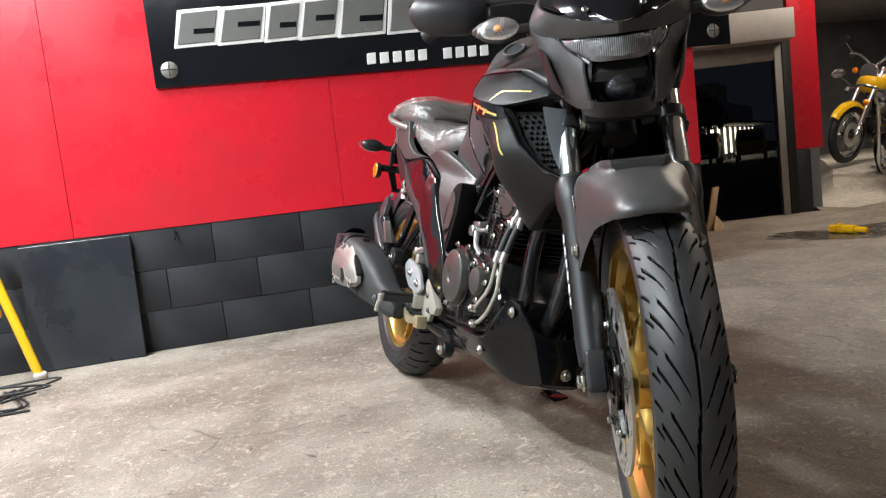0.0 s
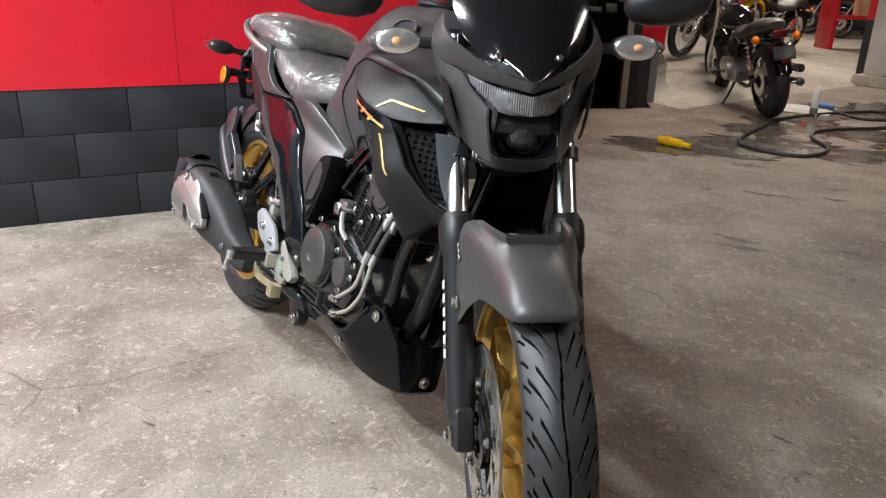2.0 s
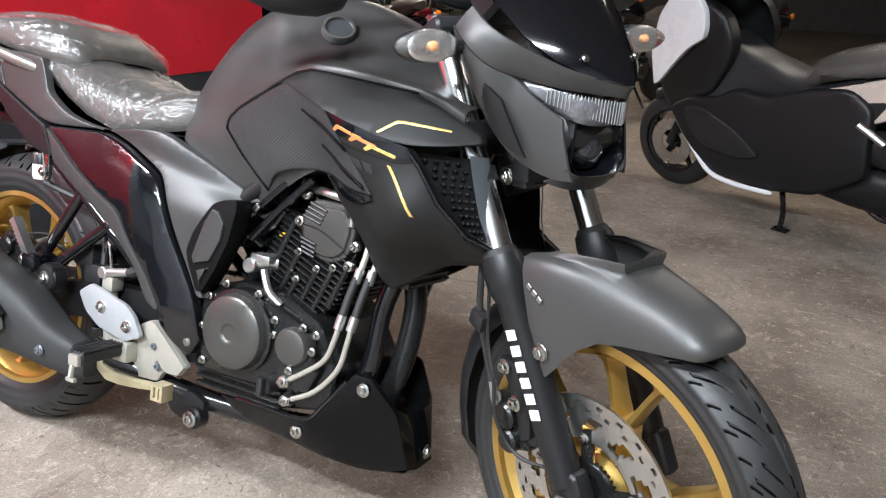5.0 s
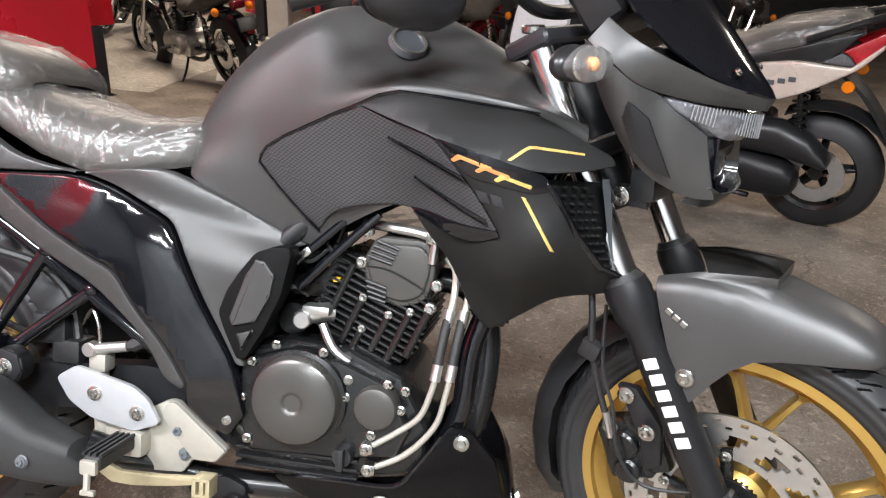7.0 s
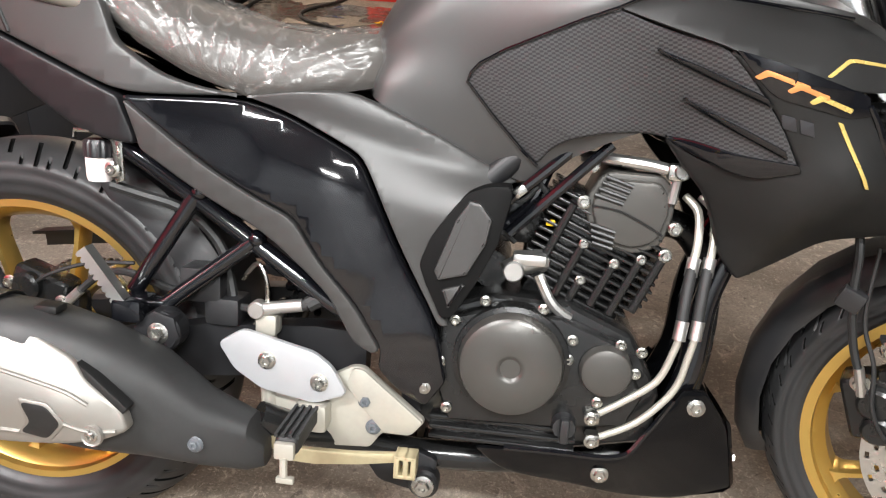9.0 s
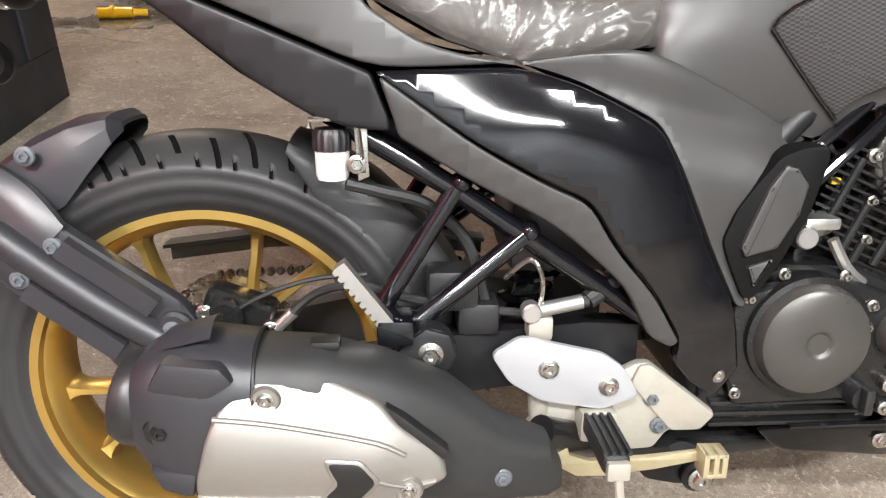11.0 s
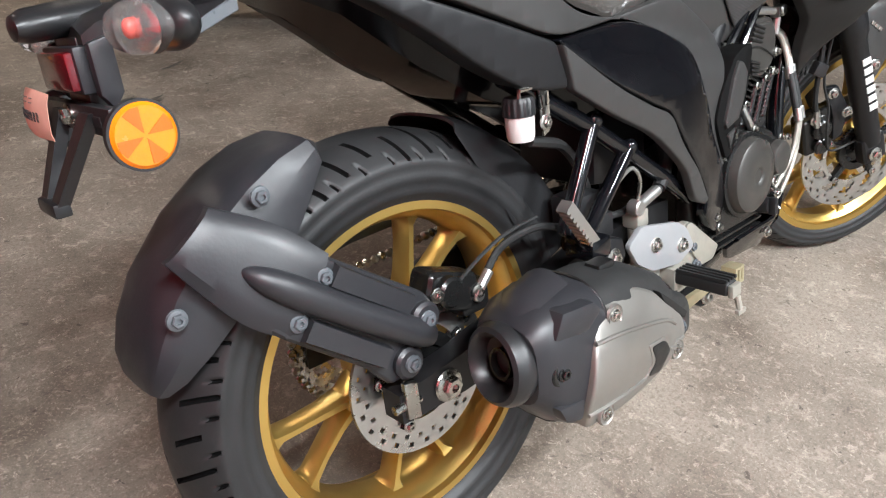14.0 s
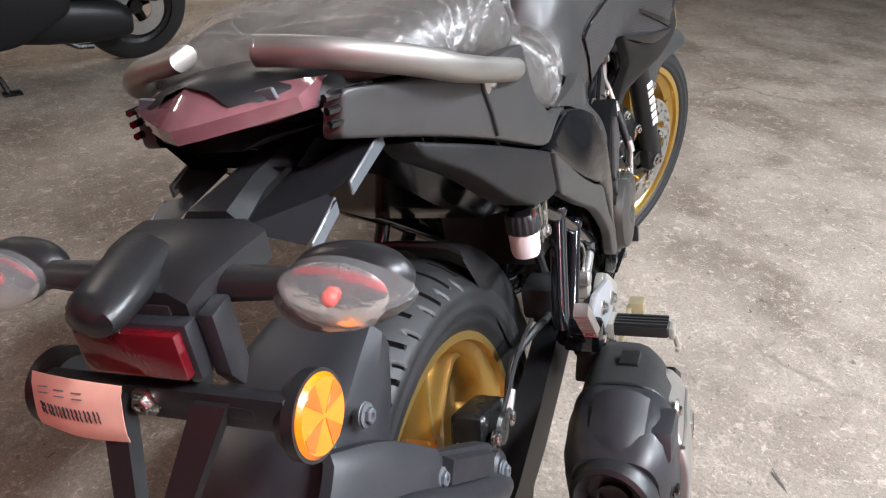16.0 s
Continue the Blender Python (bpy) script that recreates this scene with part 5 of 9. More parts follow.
# air scoop: studded backing and a pale fin in front of it
sides("shroud_fin", [(1.150, -0.164, 0.762), (1.160, -0.153, 0.712), (1.172, -0.136, 0.662), (1.195, -0.112, 0.614)], [(1.162, -0.124, 0.762), (1.173, -0.117, 0.705), (1.184, -0.109, 0.652), (1.203, -0.100, 0.606)], M_FIN, "blue-grey air scoop fin", 14, 4, 0.003)
grille = sides("scoop_backing", [(1.074, -0.186, 0.757), (1.102, -0.172, 0.700), (1.138, -0.148, 0.652), (1.188, -0.118, 0.618)], [(1.150, -0.134, 0.757), (1.166, -0.128, 0.700), (1.178, -0.116, 0.645), (1.196, -0.106, 0.607)], M_VENT, "", 14, 3, 0.0)
studs = []
for i in range(11):
    for j in range(4):
        t = i / 10
        a = V(1.088, -0.184, 0.747).lerp(V(1.160, -0.138, 0.640), t)
        b = V(1.142, -0.146, 0.748).lerp(V(1.174, -0.122, 0.640), t)
        studs.append(ball(a.lerp(b, (j + 0.5 * (i % 2)) / 4), (0.0048, 0.003, 0.0034), 6, 4))
bp("scoop_stud", join(*studs), M_VENT, grille, "moulded studs in the scoop")

# side covers
COVER = skin_y(((0.364, -0.143, 0.714), (0.419, -0.142, 0.721), (0.501, -0.132, 0.732), (0.608, -0.114, 0.683), (0.677, -0.102, 0.647), (0.719, -0.092, 0.626), (0.683, -0.120, 0.618), (0.662, -0.136, 0.606), (0.639, -0.142, 0.571),
                (0.611, -0.142, 0.533), (0.618, -0.140, 0.505), (0.641, -0.140, 0.442), (0.520, -0.149, 0.649), (0.540, -0.150, 0.613), (0.585, -0.148, 0.517), (0.450, -0.147, 0.690), (0.570, -0.143, 0.630)))


def cover_y(x, z):
    """The side cover, with a shallow valley that runs from the seat's nose down to the vent."""
    d = (z - 0.700) + 0.285 * (x - 0.424)
    return COVER(x, z) + 0.011 * max(0.0, 1 - abs(d) / (0.032 if d > 0 else 0.06))


GLOSS = skin_y(((0.21, -0.158, 0.706), (0.365, -0.148, 0.711), (0.440, -0.153, 0.690), (0.520, -0.152, 0.648), (0.585, -0.151, 0.516), (0.630, -0.146, 0.442), (0.645, -0.139, 0.358), (0.620, -0.139, 0.321), (0.559, -0.160, 0.405), (0.523, -0.164, 0.463),
                (0.441, -0.169, 0.570), (0.319, -0.166, 0.630), (0.40, -0.166, 0.655), (0.49, -0.170, 0.620), (0.545, -0.164, 0.520), (0.60, -0.152, 0.40)))
STRIP = skin_y(((0.214, -0.162, 0.704), (0.233, -0.160, 0.650), (0.319, -0.168, 0.629), (0.316, -0.163, 0.591), (0.441, -0.171, 0.569), (0.407, -0.165, 0.545), (0.523, -0.166, 0.462), (0.492, -0.164, 0.467), (0.558, -0.162, 0.404)))
panel("side_cover", [(0.364, 0.714), (0.419, 0.722), (0.501, 0.731), (0.608, 0.683), (0.677, 0.647), (0.719, 0.626), (0.700, 0.621), (0.683, 0.618), (0.662, 0.606), (0.639, 0.571), (0.611, 0.533), (0.618, 0.505), (0.630, 0.470), (0.645, 0.436), (0.631, 0.438), (0.587, 0.519), (0.541, 0.615), (0.521, 0.651), (0.488, 0.668), (0.424, 0.698)],
      cover_y, M_MATT, "matt grey side cover", thick=0.014, step=0.009)
panel("gloss_cover", [(0.212, 0.7055), (0.365, 0.710), (0.424, 0.694), (0.487, 0.664), (0.519, 0.647), (0.538, 0.611), (0.583, 0.515), (0.628, 0.441), (0.645, 0.358), (0.620, 0.321), (0.585, 0.342), (0.557, 0.376), (0.560, 0.406), (0.524, 0.465), (0.478, 0.516), (0.443, 0.572), (0.402, 0.589), (0.320, 0.632)],
      GLOSS, M_GLOSS, "glossy black triangular frame cover", thick=0.016, roll=0.004)
for s in (-1, 1):
    bp("cover_bolt", mirror(bolt((0.618, -0.140, 0.350), 0.006, 0.005)) if s > 0 else bolt((0.618, -0.142, 0.350), 0.006, 0.005), M_STEEL)
panel("tail_strip", [(0.217, 0.702), (0.319, 0.629), (0.400, 0.586), (0.441, 0.569), (0.476, 0.513), (0.523, 0.462), (0.558, 0.403), (0.550, 0.396), (0.523, 0.409), (0.492, 0.467), (0.469, 0.491), (0.407, 0.545), (0.316, 0.591), (0.237, 0.640), (0.233, 0.656)],
      STRIP, M_MATT, "matt grey lower tail strip", thick=0.012)
for s, f in ((-1, lambda b: b), (1, mirror)):
    v = bp("vent_frame", f(plate(round_poly([(0.602, 0.520), (0.615, 0.556), (0.634, 0.585), (0.658, 0.616), (0.684, 0.626), (0.712, 0.628), (0.713, 0.612), (0.700, 0.553), (0.675, 0.498), (0.648, 0.452), (0.634, 0.450), (0.612, 0.494)], 0.008), -0.1485, -0.108, 0.003, 2)), M_VENT, None, "black vent frame behind the cylinder")
    bp("vent_panel", f(plate(round_poly([(0.622, 0.514), (0.646, 0.582), (0.662, 0.607), (0.676, 0.604), (0.691, 0.585), (0.685, 0.552), (0.664, 0.512), (0.628, 0.502)], 0.003), -0.154, -0.138, 0.004, 2)), M_MATT, v)
    bp("vent_panel", f(plate(round_poly([(0.634, 0.490), (0.661, 0.499), (0.652, 0.480), (0.643, 0.466)], 0.002), -0.152, -0.138, 0.003, 2)), M_MATT, v)

# ---- seat, tail and plastic film ----
def seat_ring(x, zt, w, zb, dip=0.0):
    h = curve([(x, 0, zt - dip), (x, -w * 0.55, zt), (x, -w * 0.92, zt - (zt - zb) * 0.30), (x, -w, zb + (zt - zb) * 0.25), (x, -w * 0.94, zb)], 5)
    return full(h)


SEAT = ((0.552, 0.7964, 0.055, 0.7605), (0.5379, 0.804, 0.08, 0.7369), (0.4954, 0.8002, 0.105, 0.7274), (0.4388, 0.7964, 0.118, 0.7189), (0.3634, 0.804, 0.128, 0.7132), (0.288, 0.8248, 0.134, 0.7369), (0.2219, 0.8474, 0.135, 0.7718), (0.1795, 0.8531, 0.128, 0.803), (0.1654, 0.8474, 0.115, 0.8172))
PILL = ((0.246, 0.852, 0.09, 0.835), (0.235, 0.880, 0.118, 0.828), (0.17, 0.915, 0.142, 0.832), (0.08, 0.924, 0.152, 0.848), (0.0, 0.922, 0.148, 0.862), (-0.06, 0.912, 0.130, 0.868), (-0.095, 0.900, 0.10, 0.872), (-0.105, 0.885, 0.08, 0.874))
seat = bp("rider_seat", loft([seat_ring(*r) for r in SEAT], False), M_SEAT, None, "black rider seat under clear plastic film", 60)
pillion = bp("pillion_seat", loft([seat_ring(*r) for r in PILL], False), M_SEAT, None, "black pillion seat under clear plastic film", 60)


def film(rows, amp, seed):
    """Thin film drawn tight over a seat: sharp creases in fans from where it is tucked in."""
    fine = resample(curve([(r[0], r[1], r[2]) for r in rows], 4), 150)
    zbs = resample(curve([(r[0], r[3], 0) for r in rows], 4), 150)
    ax = rows[len(rows) // 2][0]
    az = rows[len(rows) // 2][3]
    rings = []
    for p, q in zip(fine, zbs):
        ring = resample(seat_ring(p.x, p.y + 0.006, p.z + 0.005, q.y + 0.002), 110)
        r = []
        for j, v in enumerate(ring):
            k = abs(2 * j / 109 - 1)
            side = 1 if v.y > 0 else -1
            dx, dz = v.x - ax - 0.03 * side, v.z - az + 0.02 + 0.4 * (0.12 - abs(v.y))
            th, d = math.atan2(dz, dx), math.hypot(dx, dz)
            f1_ = abs(noise.noise((th * 5.5, d * 5, seed + side)))
            f2_ = abs(noise.noise((th * 13 + 3, d * 14, seed + 5 * side)))
            f3_ = abs(noise.noise((v.x * 22 + 30 * v.y, v.y * 14, seed + 9)))
            h = max(0.0, 1 - f1_ * 5) ** 1.5 * 1.0 + max(0.0, 1 - f2_ * 5) ** 1.5 * 0.55 + max(0.0, 1 - f3_ * 6) * 0.4
            r.append(v + V(0, side * (0.2 + 0.8 * k), 1.0 - 0.6 * k).normalized() * amp * (h - 0.2))
        rings.append(r)
    return loft(rings)


f1 = bp("seat_film", film(SEAT, 0.0055, 3.0), M_FILM, seat, "crumpled clear plastic film", 180)
f2 = bp("seat_film", film(PILL, 0.0055, 9.0), M_FILM, pillion, "crumpled clear plastic film", 180)
for f in (f1, f2):
    f.visible_shadow = False

TAIL = skin_y(((-0.131, -0.104, 0.876), (-0.140, -0.098, 0.840), (-0.057, -0.130, 0.858), (-0.060, -0.124, 0.815), (0.035, -0.150, 0.842), (0.052, -0.147, 0.773), (0.12, -0.153, 0.835), (0.13, -0.153, 0.745), (0.19, -0.150, 0.800), (0.214, -0.157, 0.707), (0.30, -0.146, 0.712), (0.364, -0.142, 0.714)))
panel("tail_cover", [(0.364, 0.7145), (0.300, 0.711), (0.210, 0.709), (0.130, 0.742), (0.052, 0.774), (-0.060, 0.815), (-0.140, 0.840), (-0.131, 0.876), (-0.057, 0.862), (0.035, 0.846), (0.120, 0.845), (0.178, 0.838), (0.192, 0.800), (0.202, 0.772), (0.259, 0.735), (0.305, 0.722)],
      TAIL, M_MATT, "matt grey tail cover", thick=0.014)
UNDER = skin_y(((0.215, -0.160, 0.702), (0.231, -0.158, 0.652), (0.148, -0.152, 0.660), (0.092, -0.146, 0.693), (0.0, -0.134, 0.766), (0.046, -0.143, 0.770), (-0.06, -0.118, 0.808)))
panel("lower_tail_cover", [(0.209, 0.7045), (0.228, 0.656), (0.228, 0.645), (0.190, 0.648), (0.148, 0.660), (0.092, 0.693), (0.020, 0.748), (-0.05, 0.792), (-0.062, 0.811), (0.046, 0.770), (0.126, 0.738)],
      UNDER, M_MATTBLK, "satin black lower tail cover", thick=0.03, roll=0.004)
for sgn in (-1, 1):
    bp("panel_seam", tube([(x, sgn * (-TAIL(x, z) + 0.0008), z) for x, z in ((0.033, 0.843), (0.038, 0.826), (0.052, 0.800), (0.062, 0.774))], 0.0026, 6), M_GRILLESHADE)
bp("under_tail", loft([[V(x, -w, z1), V(x, -w * 0.7, z0), V(x, w * 0.7, z0), V(x, w, z1)] for x, w, z0, z1 in ((0.40, 0.105, 0.56, 0.63), (0.28, 0.11, 0.60, 0.69), (0.16, 0.108, 0.64, 0.74), (0.06, 0.10, 0.70, 0.77), (-0.03, 0.088, 0.77, 0.80), (-0.14, 0.075, 0.82, 0.842))]), M_PAN, None, "black plastic under-tail tray", 20)
bp("seat_base", loft([[V(x, -w, z), V(x, w, z)] for x, w, z in ((0.552, 0.09, 0.7321), (0.3634, 0.12, 0.718), (0.1937, 0.13, 0.7888), (0.0616, 0.13, 0.8248), (-0.0327, 0.1, 0.8408))]), M_PLASTIC)
# grab rails: one on each side, curving in behind the seat
for s in (-1, 1):
    rail = [(0.165, s * 0.135, 0.812), (0.135, s * 0.152, 0.820), (0.06, s * 0.160, 0.838), (-0.02, s * 0.157, 0.859), (-0.08, s * 0.138, 0.882), (-0.118, s * 0.095, 0.900), (-0.130, s * 0.042, 0.909), (-0.131, s * 0.036, 0.910)]
    gr = bp("grab_rail", tube(curve(rail, 7), [0.006] + [0.0102] * 47 + [0.005, 0.0005], 14, flat=1.25), M_SATIN, None, "satin silver grab rail beside the pillion seat")
    bp("rail_mount", join(tube([(0.055, s * 0.150, 0.838), (0.05, s * 0.125, 0.815)], [0.013, 0.018], 12), disc(0.008, 0.006, (0.055, s * 0.150, 0.826), "z", 12)), M_ALU, gr)
# tail top: a dark shell between seat and lamp
bp("tail_hump", loft([[V(x, -w, z - 0.03), V(x, -w * 0.93, z - 0.012), V(x, -w * 0.55, z), V(x, 0, z + 0.005), V(x, w * 0.55, z), V(x, w * 0.93, z - 0.012), V(x, w, z - 0.03)] for x, w, z in ((-0.05, 0.118, 0.893), (-0.10, 0.094, 0.893), (-0.145, 0.074, 0.894), (-0.165, 0.058, 0.893), (-0.178, 0.036, 0.892))]), M_MATTBLK, None, "black plastic tail top", 70)
# tail lamp: angular smoked lens with a ridge in its middle
LY = (-0.080, -0.070, -0.048, -0.018, 0.0, 0.018, 0.048, 0.070, 0.080)
lamp_rows = []
for y in LY:
    e = abs(y) / 0.080
    back = -0.206 + 0.052 * e ** 1.3
    zt, zb = 0.896 - 0.012 * e, 0.850 + 0.010 * e ** 2
    zm = 0.866 + 0.006 * e
    lamp_rows.append([V(-0.10, y, zt - 0.002), V(back + 0.030, y, zt), V(back, y * 0.98, zm + 0.006), V(back + 0.004, y * 0.98, zm - 0.006), V(back + 0.050, y, zb), V(-0.10, y, zb + 0.004)])
tl = bp("tail_lamp", loft(lamp_rows, True, True), M_SMOKE, None, "smoked dark red tail lamp", 42)
# a highlight on each half of the lens, painted as a thin grey plate
for s in (-1, 1):
    bp("lamp_glint", plate([(s * 0.048, 0.0), (s * 0.066, 0.003), (s * 0.063, 0.012), (s * 0.046, 0.010)], -0.004, 0.0, 0.0008, 1, "x"), M_DARKDECAL, tl).location = (-0.158, 0, 0.876)
bp("lamp_chin", loft([[V(x, -w, z), V(x, -w * 0.5, z - 0.010), V(x, w * 0.5, z - 0.010), V(x, w, z)] for x, w, z in ((-0.08, 0.09, 0.850), (-0.13, 0.084, 0.852), (-0.165, 0.05, 0.852))]), M_PLASTIC)
for s in (-1, 1):
    for k in range(3):
        bp("heat_slot", tube([(-0.095, s * 0.1075, 0.870 - k * 0.010), (-0.146, s * 0.0945, 0.873 - k * 0.010)], 0.0034, 6), M_GLOSS)

# ---- rear plate holder and lamps ----
holder = bp("plate_holder", join(
    loft([[V(x, y0, z0), V(x, y0, z1 - 0.008), V(x, y0 + 0.014, z1), V(x, y1 - 0.014, z1), V(x, y1, z1 - 0.008), V(x, y1, z0)] for x, y0, y1, z0, z1 in
          ((-0.210, -0.050, 0.042, 0.790, 0.806), (-0.226, -0.064, 0.057, 0.784, 0.812), (-0.255, -0.062, 0.055, 0.779, 0.811), (-0.285, -0.052, 0.044, 0.777, 0.803), (-0.298, -0.046, 0.038, 0.778, 0.794))], True, True),
    plate([(-0.27, 0.79), (-0.30, 0.785), (-0.302, 0.70), (-0.288, 0.70), (-0.275, 0.74)], -0.032, 0.030, 0.004)), M_PLASTIC, None, "black number plate holder under the tail", 30)
bp("holder_neck", loft([[V(x, -w - 0.003, z), V(x, -w * 0.6 - 0.003, z + 0.012), V(x, w * 0.6 - 0.003, z + 0.012), V(x, w - 0.003, z), V(x, w * 0.6 - 0.003, z - 0.014), V(x, -w * 0.6 - 0.003, z - 0.014)] for x, w, z in ((-0.02, 0.018, 0.812), (-0.10, 0.018, 0.818), (-0.16, 0.019, 0.810), (-0.21, 0.030, 0.800))], True, True), M_PLASTIC, holder)
for s in (-1, 1):
    bm = bmesh.new()
    bm.faces.new([bm.verts.new((x, s * y - 0.003, z)) for x, y, z in ((-0.085, 0.021 if s < 0 else 0.046, 0.818), (-0.085, 0.092, 0.828), (-0.150, 0.083, 0.808), (-0.156, 0.070, 0.802), (-0.168, 0.086, 0.802), (-0.208, 0.078, 0.784), (-0.208, 0.020 if s < 0 else 0.044, 0.796))])
    bmesh.ops.solidify(bm, geom=bm.faces[:], thickness=0.004)
    bp("holder_blade", bm, M_PLASTIC2, holder)
    bp("blade_edge", join(plate([(-0.085, 0.830), (-0.150, 0.810), (-0.150, 0.798), (-0.085, 0.816)], s * 0.088 - 0.005, s * 0.088 - 0.002, 0.001, 1), plate([(-0.165, 0.804), (-0.208, 0.786), (-0.208, 0.774), (-0.165, 0.790)], s * 0.082 - 0.005, s * 0.082 - 0.002, 0.001, 1)), M_DARKDECAL, holder)
bp("plate_lamp", loft([[V(x, y + a * math.cos(t), z + b * math.sin(t)) for t in (2 * math.pi * i / 24 for i in range(24))] for x, y, z, a, b in ((-0.262, 0.012, 0.803, 0.026, 0.016), (-0.30, 0.0, 0.801, 0.026, 0.016), (-0.332, -0.010, 0.799, 0.024, 0.015), (-0.342, -0.013, 0.798, 0.019, 0.011), (-0.345, -0.014, 0.798, 0.006, 0.003))], True, True), M_PLASTIC, holder, "round black plate lamp", 50)
rr = bp("rear_reflector", box((-0.310, -0.002, 0.757), (0.014, 0.088, 0.034), 0.003), M_REDLENS, holder, "red rectangular reflector")
bp("reflector_rim", join(box((-0.303, -0.002, 0.757), (0.014, 0.098, 0.042), 0.004), plate([(-0.30, 0.78), (-0.279, 0.785), (-0.279, 0.735), (-0.290, 0.720), (-0.30, 0.735)], -0.066, -0.052, 0.003), plate([(-0.30, 0.78), (-0.279, 0.785), (-0.279, 0.735), (-0.290, 0.720), (-0.30, 0.735)], 0.05, 0.064, 0.003)), M_PLASTIC2, rr)
bp("cross_bar", join(box((-0.306, -0.005, 0.715), (0.012, 0.21, 0.026), 0.003), box((-0.306, -0.07, 0.715), (0.014, 0.03, 0.010), 0.002)), M_PLASTIC, holder)
for s in (-1, 1):
    y0, y1 = (-0.068, -0.040) if s < 0 else (0.020, 0.042)
    b0, b1 = (-0.030, -0.008) if s < 0 else (0.004, 0.024)
    bp("plate_leg", loft([[V(x, a, z), V(x, b, z), V(x + 0.012, b, z), V(x + 0.012, a, z)] for x, a, b, z in ((-0.316, y0, y1, 0.722), (-0.355, b0, b1, 0.640))], True, True), M_PLASTIC, holder)
    am = bp("side_reflector", disc(0.0285, 0.009, (-0.290, s * 0.116, 0.702), "y", 36, 0.003), M_AMBER, holder, "round amber side reflector")
    for q in range(4):
        a = radians(20 + 90 * q)
        bp("prism_sector", plate([(-0.290 + r * math.cos(a + e), 0.702 + r * math.sin(a + e)) for r, e in ((0.002, 0), (0.0245, -0.32), (0.0255, 0), (0.0245, 0.32))], min(s * 0.1200, s * 0.1211), max(s * 0.1200, s * 0.1211), 0.0002, 1), M_AMBERDEEP, am)
    bp("reflector_cup", lathe([(0.0, s * 0.096), (0.024, s * 0.098), (0.031, s * 0.108), (0.031, s * 0.117), (0.0285, s * 0.117)], 36, "y", (-0.290, 0, 0.702)), M_PLASTIC, am)
bp("plate_leg_foot", box((-0.350, -0.003, 0.638), (0.016, 0.056, 0.014), 0.003), M_PLASTIC, holder)
bp("plate_bolt", moved(bolt((0, 0, 0), 0.008, 0.008), Matrix.Translation(V(-0.312, 0.004, 0.716)) @ Matrix.Rotation(radians(-90), 4, "Z")), M_STEEL, holder)
for s in (-1, 1):
    indicator((-0.279, -0.012 + s * 0.142, 0.789), s, False)
holder.location = (0, -0.011, 0)
tag = bp("paper_tag", ribbon([(-0.325, 0.086, 0.742), (-0.330, 0.045, 0.743), (-0.326, 0.004, 0.738)], [(-0.332, 0.090, 0.702), (-0.335, 0.050, 0.697), (-0.330, 0.012, 0.694)], 12, 6, 0.004, 0.0006, out=(-1, 0, 0)), M_TAG, holder, "pink paper tag with a bar code")
def on_tag(y, z):
    """Outer face of the tag at a height and breadth."""
    return min(v.co.x for v in tag.data.vertices if math.hypot(v.co.y - y, v.co.z - z) < 0.008) - 0.0003


for i in range(15):
    y = 0.076 - i * 0.0037
    for k in range(2):
        z = 0.7225 - 0.0045 * k - 0.06 * (0.076 - y)
        bp("tag_bar", box((on_tag(y, z), y, z), (0.0005, 0.0008 if i % 3 else 0.0013, 0.0046)), M_MORTAR, tag)
for k in range(6):
    y, z = 0.070 - 0.016 * (k % 3), 0.7365 - 0.004 * (k // 3) - 0.0008 * (k % 3)
    bp("tag_line", box((on_tag(y, z), y, z), (0.0005, 0.009, 0.0009)), M_SIGNGREY, tag)

# ---- rear mudguard on its arm ----
RC = (0, 0, 0.314)
blade = [arc_ring(radians(d), 0.346 + l, h, dr, cr, 16, RC) for d, h, dr, l, cr in ((104, 0.046, 0.004, -0.010, 0.003), (106, 0.066, 0.020, -0.003, 0.007), (113, 0.074, 0.046, 0.0, 0.013), (121, 0.078, 0.066, 0.001, 0.015), (131, 0.080, 0.064, 0.002, 0.015),
                                                                                 (143, 0.080, 0.056, 0.002, 0.015), (151, 0.078, 0.040, 0.0, 0.014), (157, 0.070, 0.022, -0.002, 0.011), (160.5, 0.055, 0.006, -0.006, 0.006))]
mg = bp("rear_mudguard", shelled(blade, 0.005, RC), M_PLASTIC2, None, "dark grey plastic rear mudguard blade", 26)
mga = bp("mudguard_arm", join(plate([(-0.150, 0.545), (-0.132, 0.534), (-0.012, 0.446), (0.006, 0.418), (-0.010, 0.395), (-0.052, 0.350), (-0.078, 0.348), (-0.105, 0.382), (-0.200, 0.462), (-0.215, 0.478)], -0.120, -0.094, 0.008, 3),
                              ribbon([(-0.232, -0.080, 0.612), (-0.174, -0.098, 0.580), (-0.130, -0.118, 0.536)], [(-0.288, -0.084, 0.572), (-0.240, -0.108, 0.498), (-0.196, -0.118, 0.462)], 18, 8, 0.012, 0.010)), M_PLASTIC2, mg, "dark grey mudguard arm with two ribs", 26)
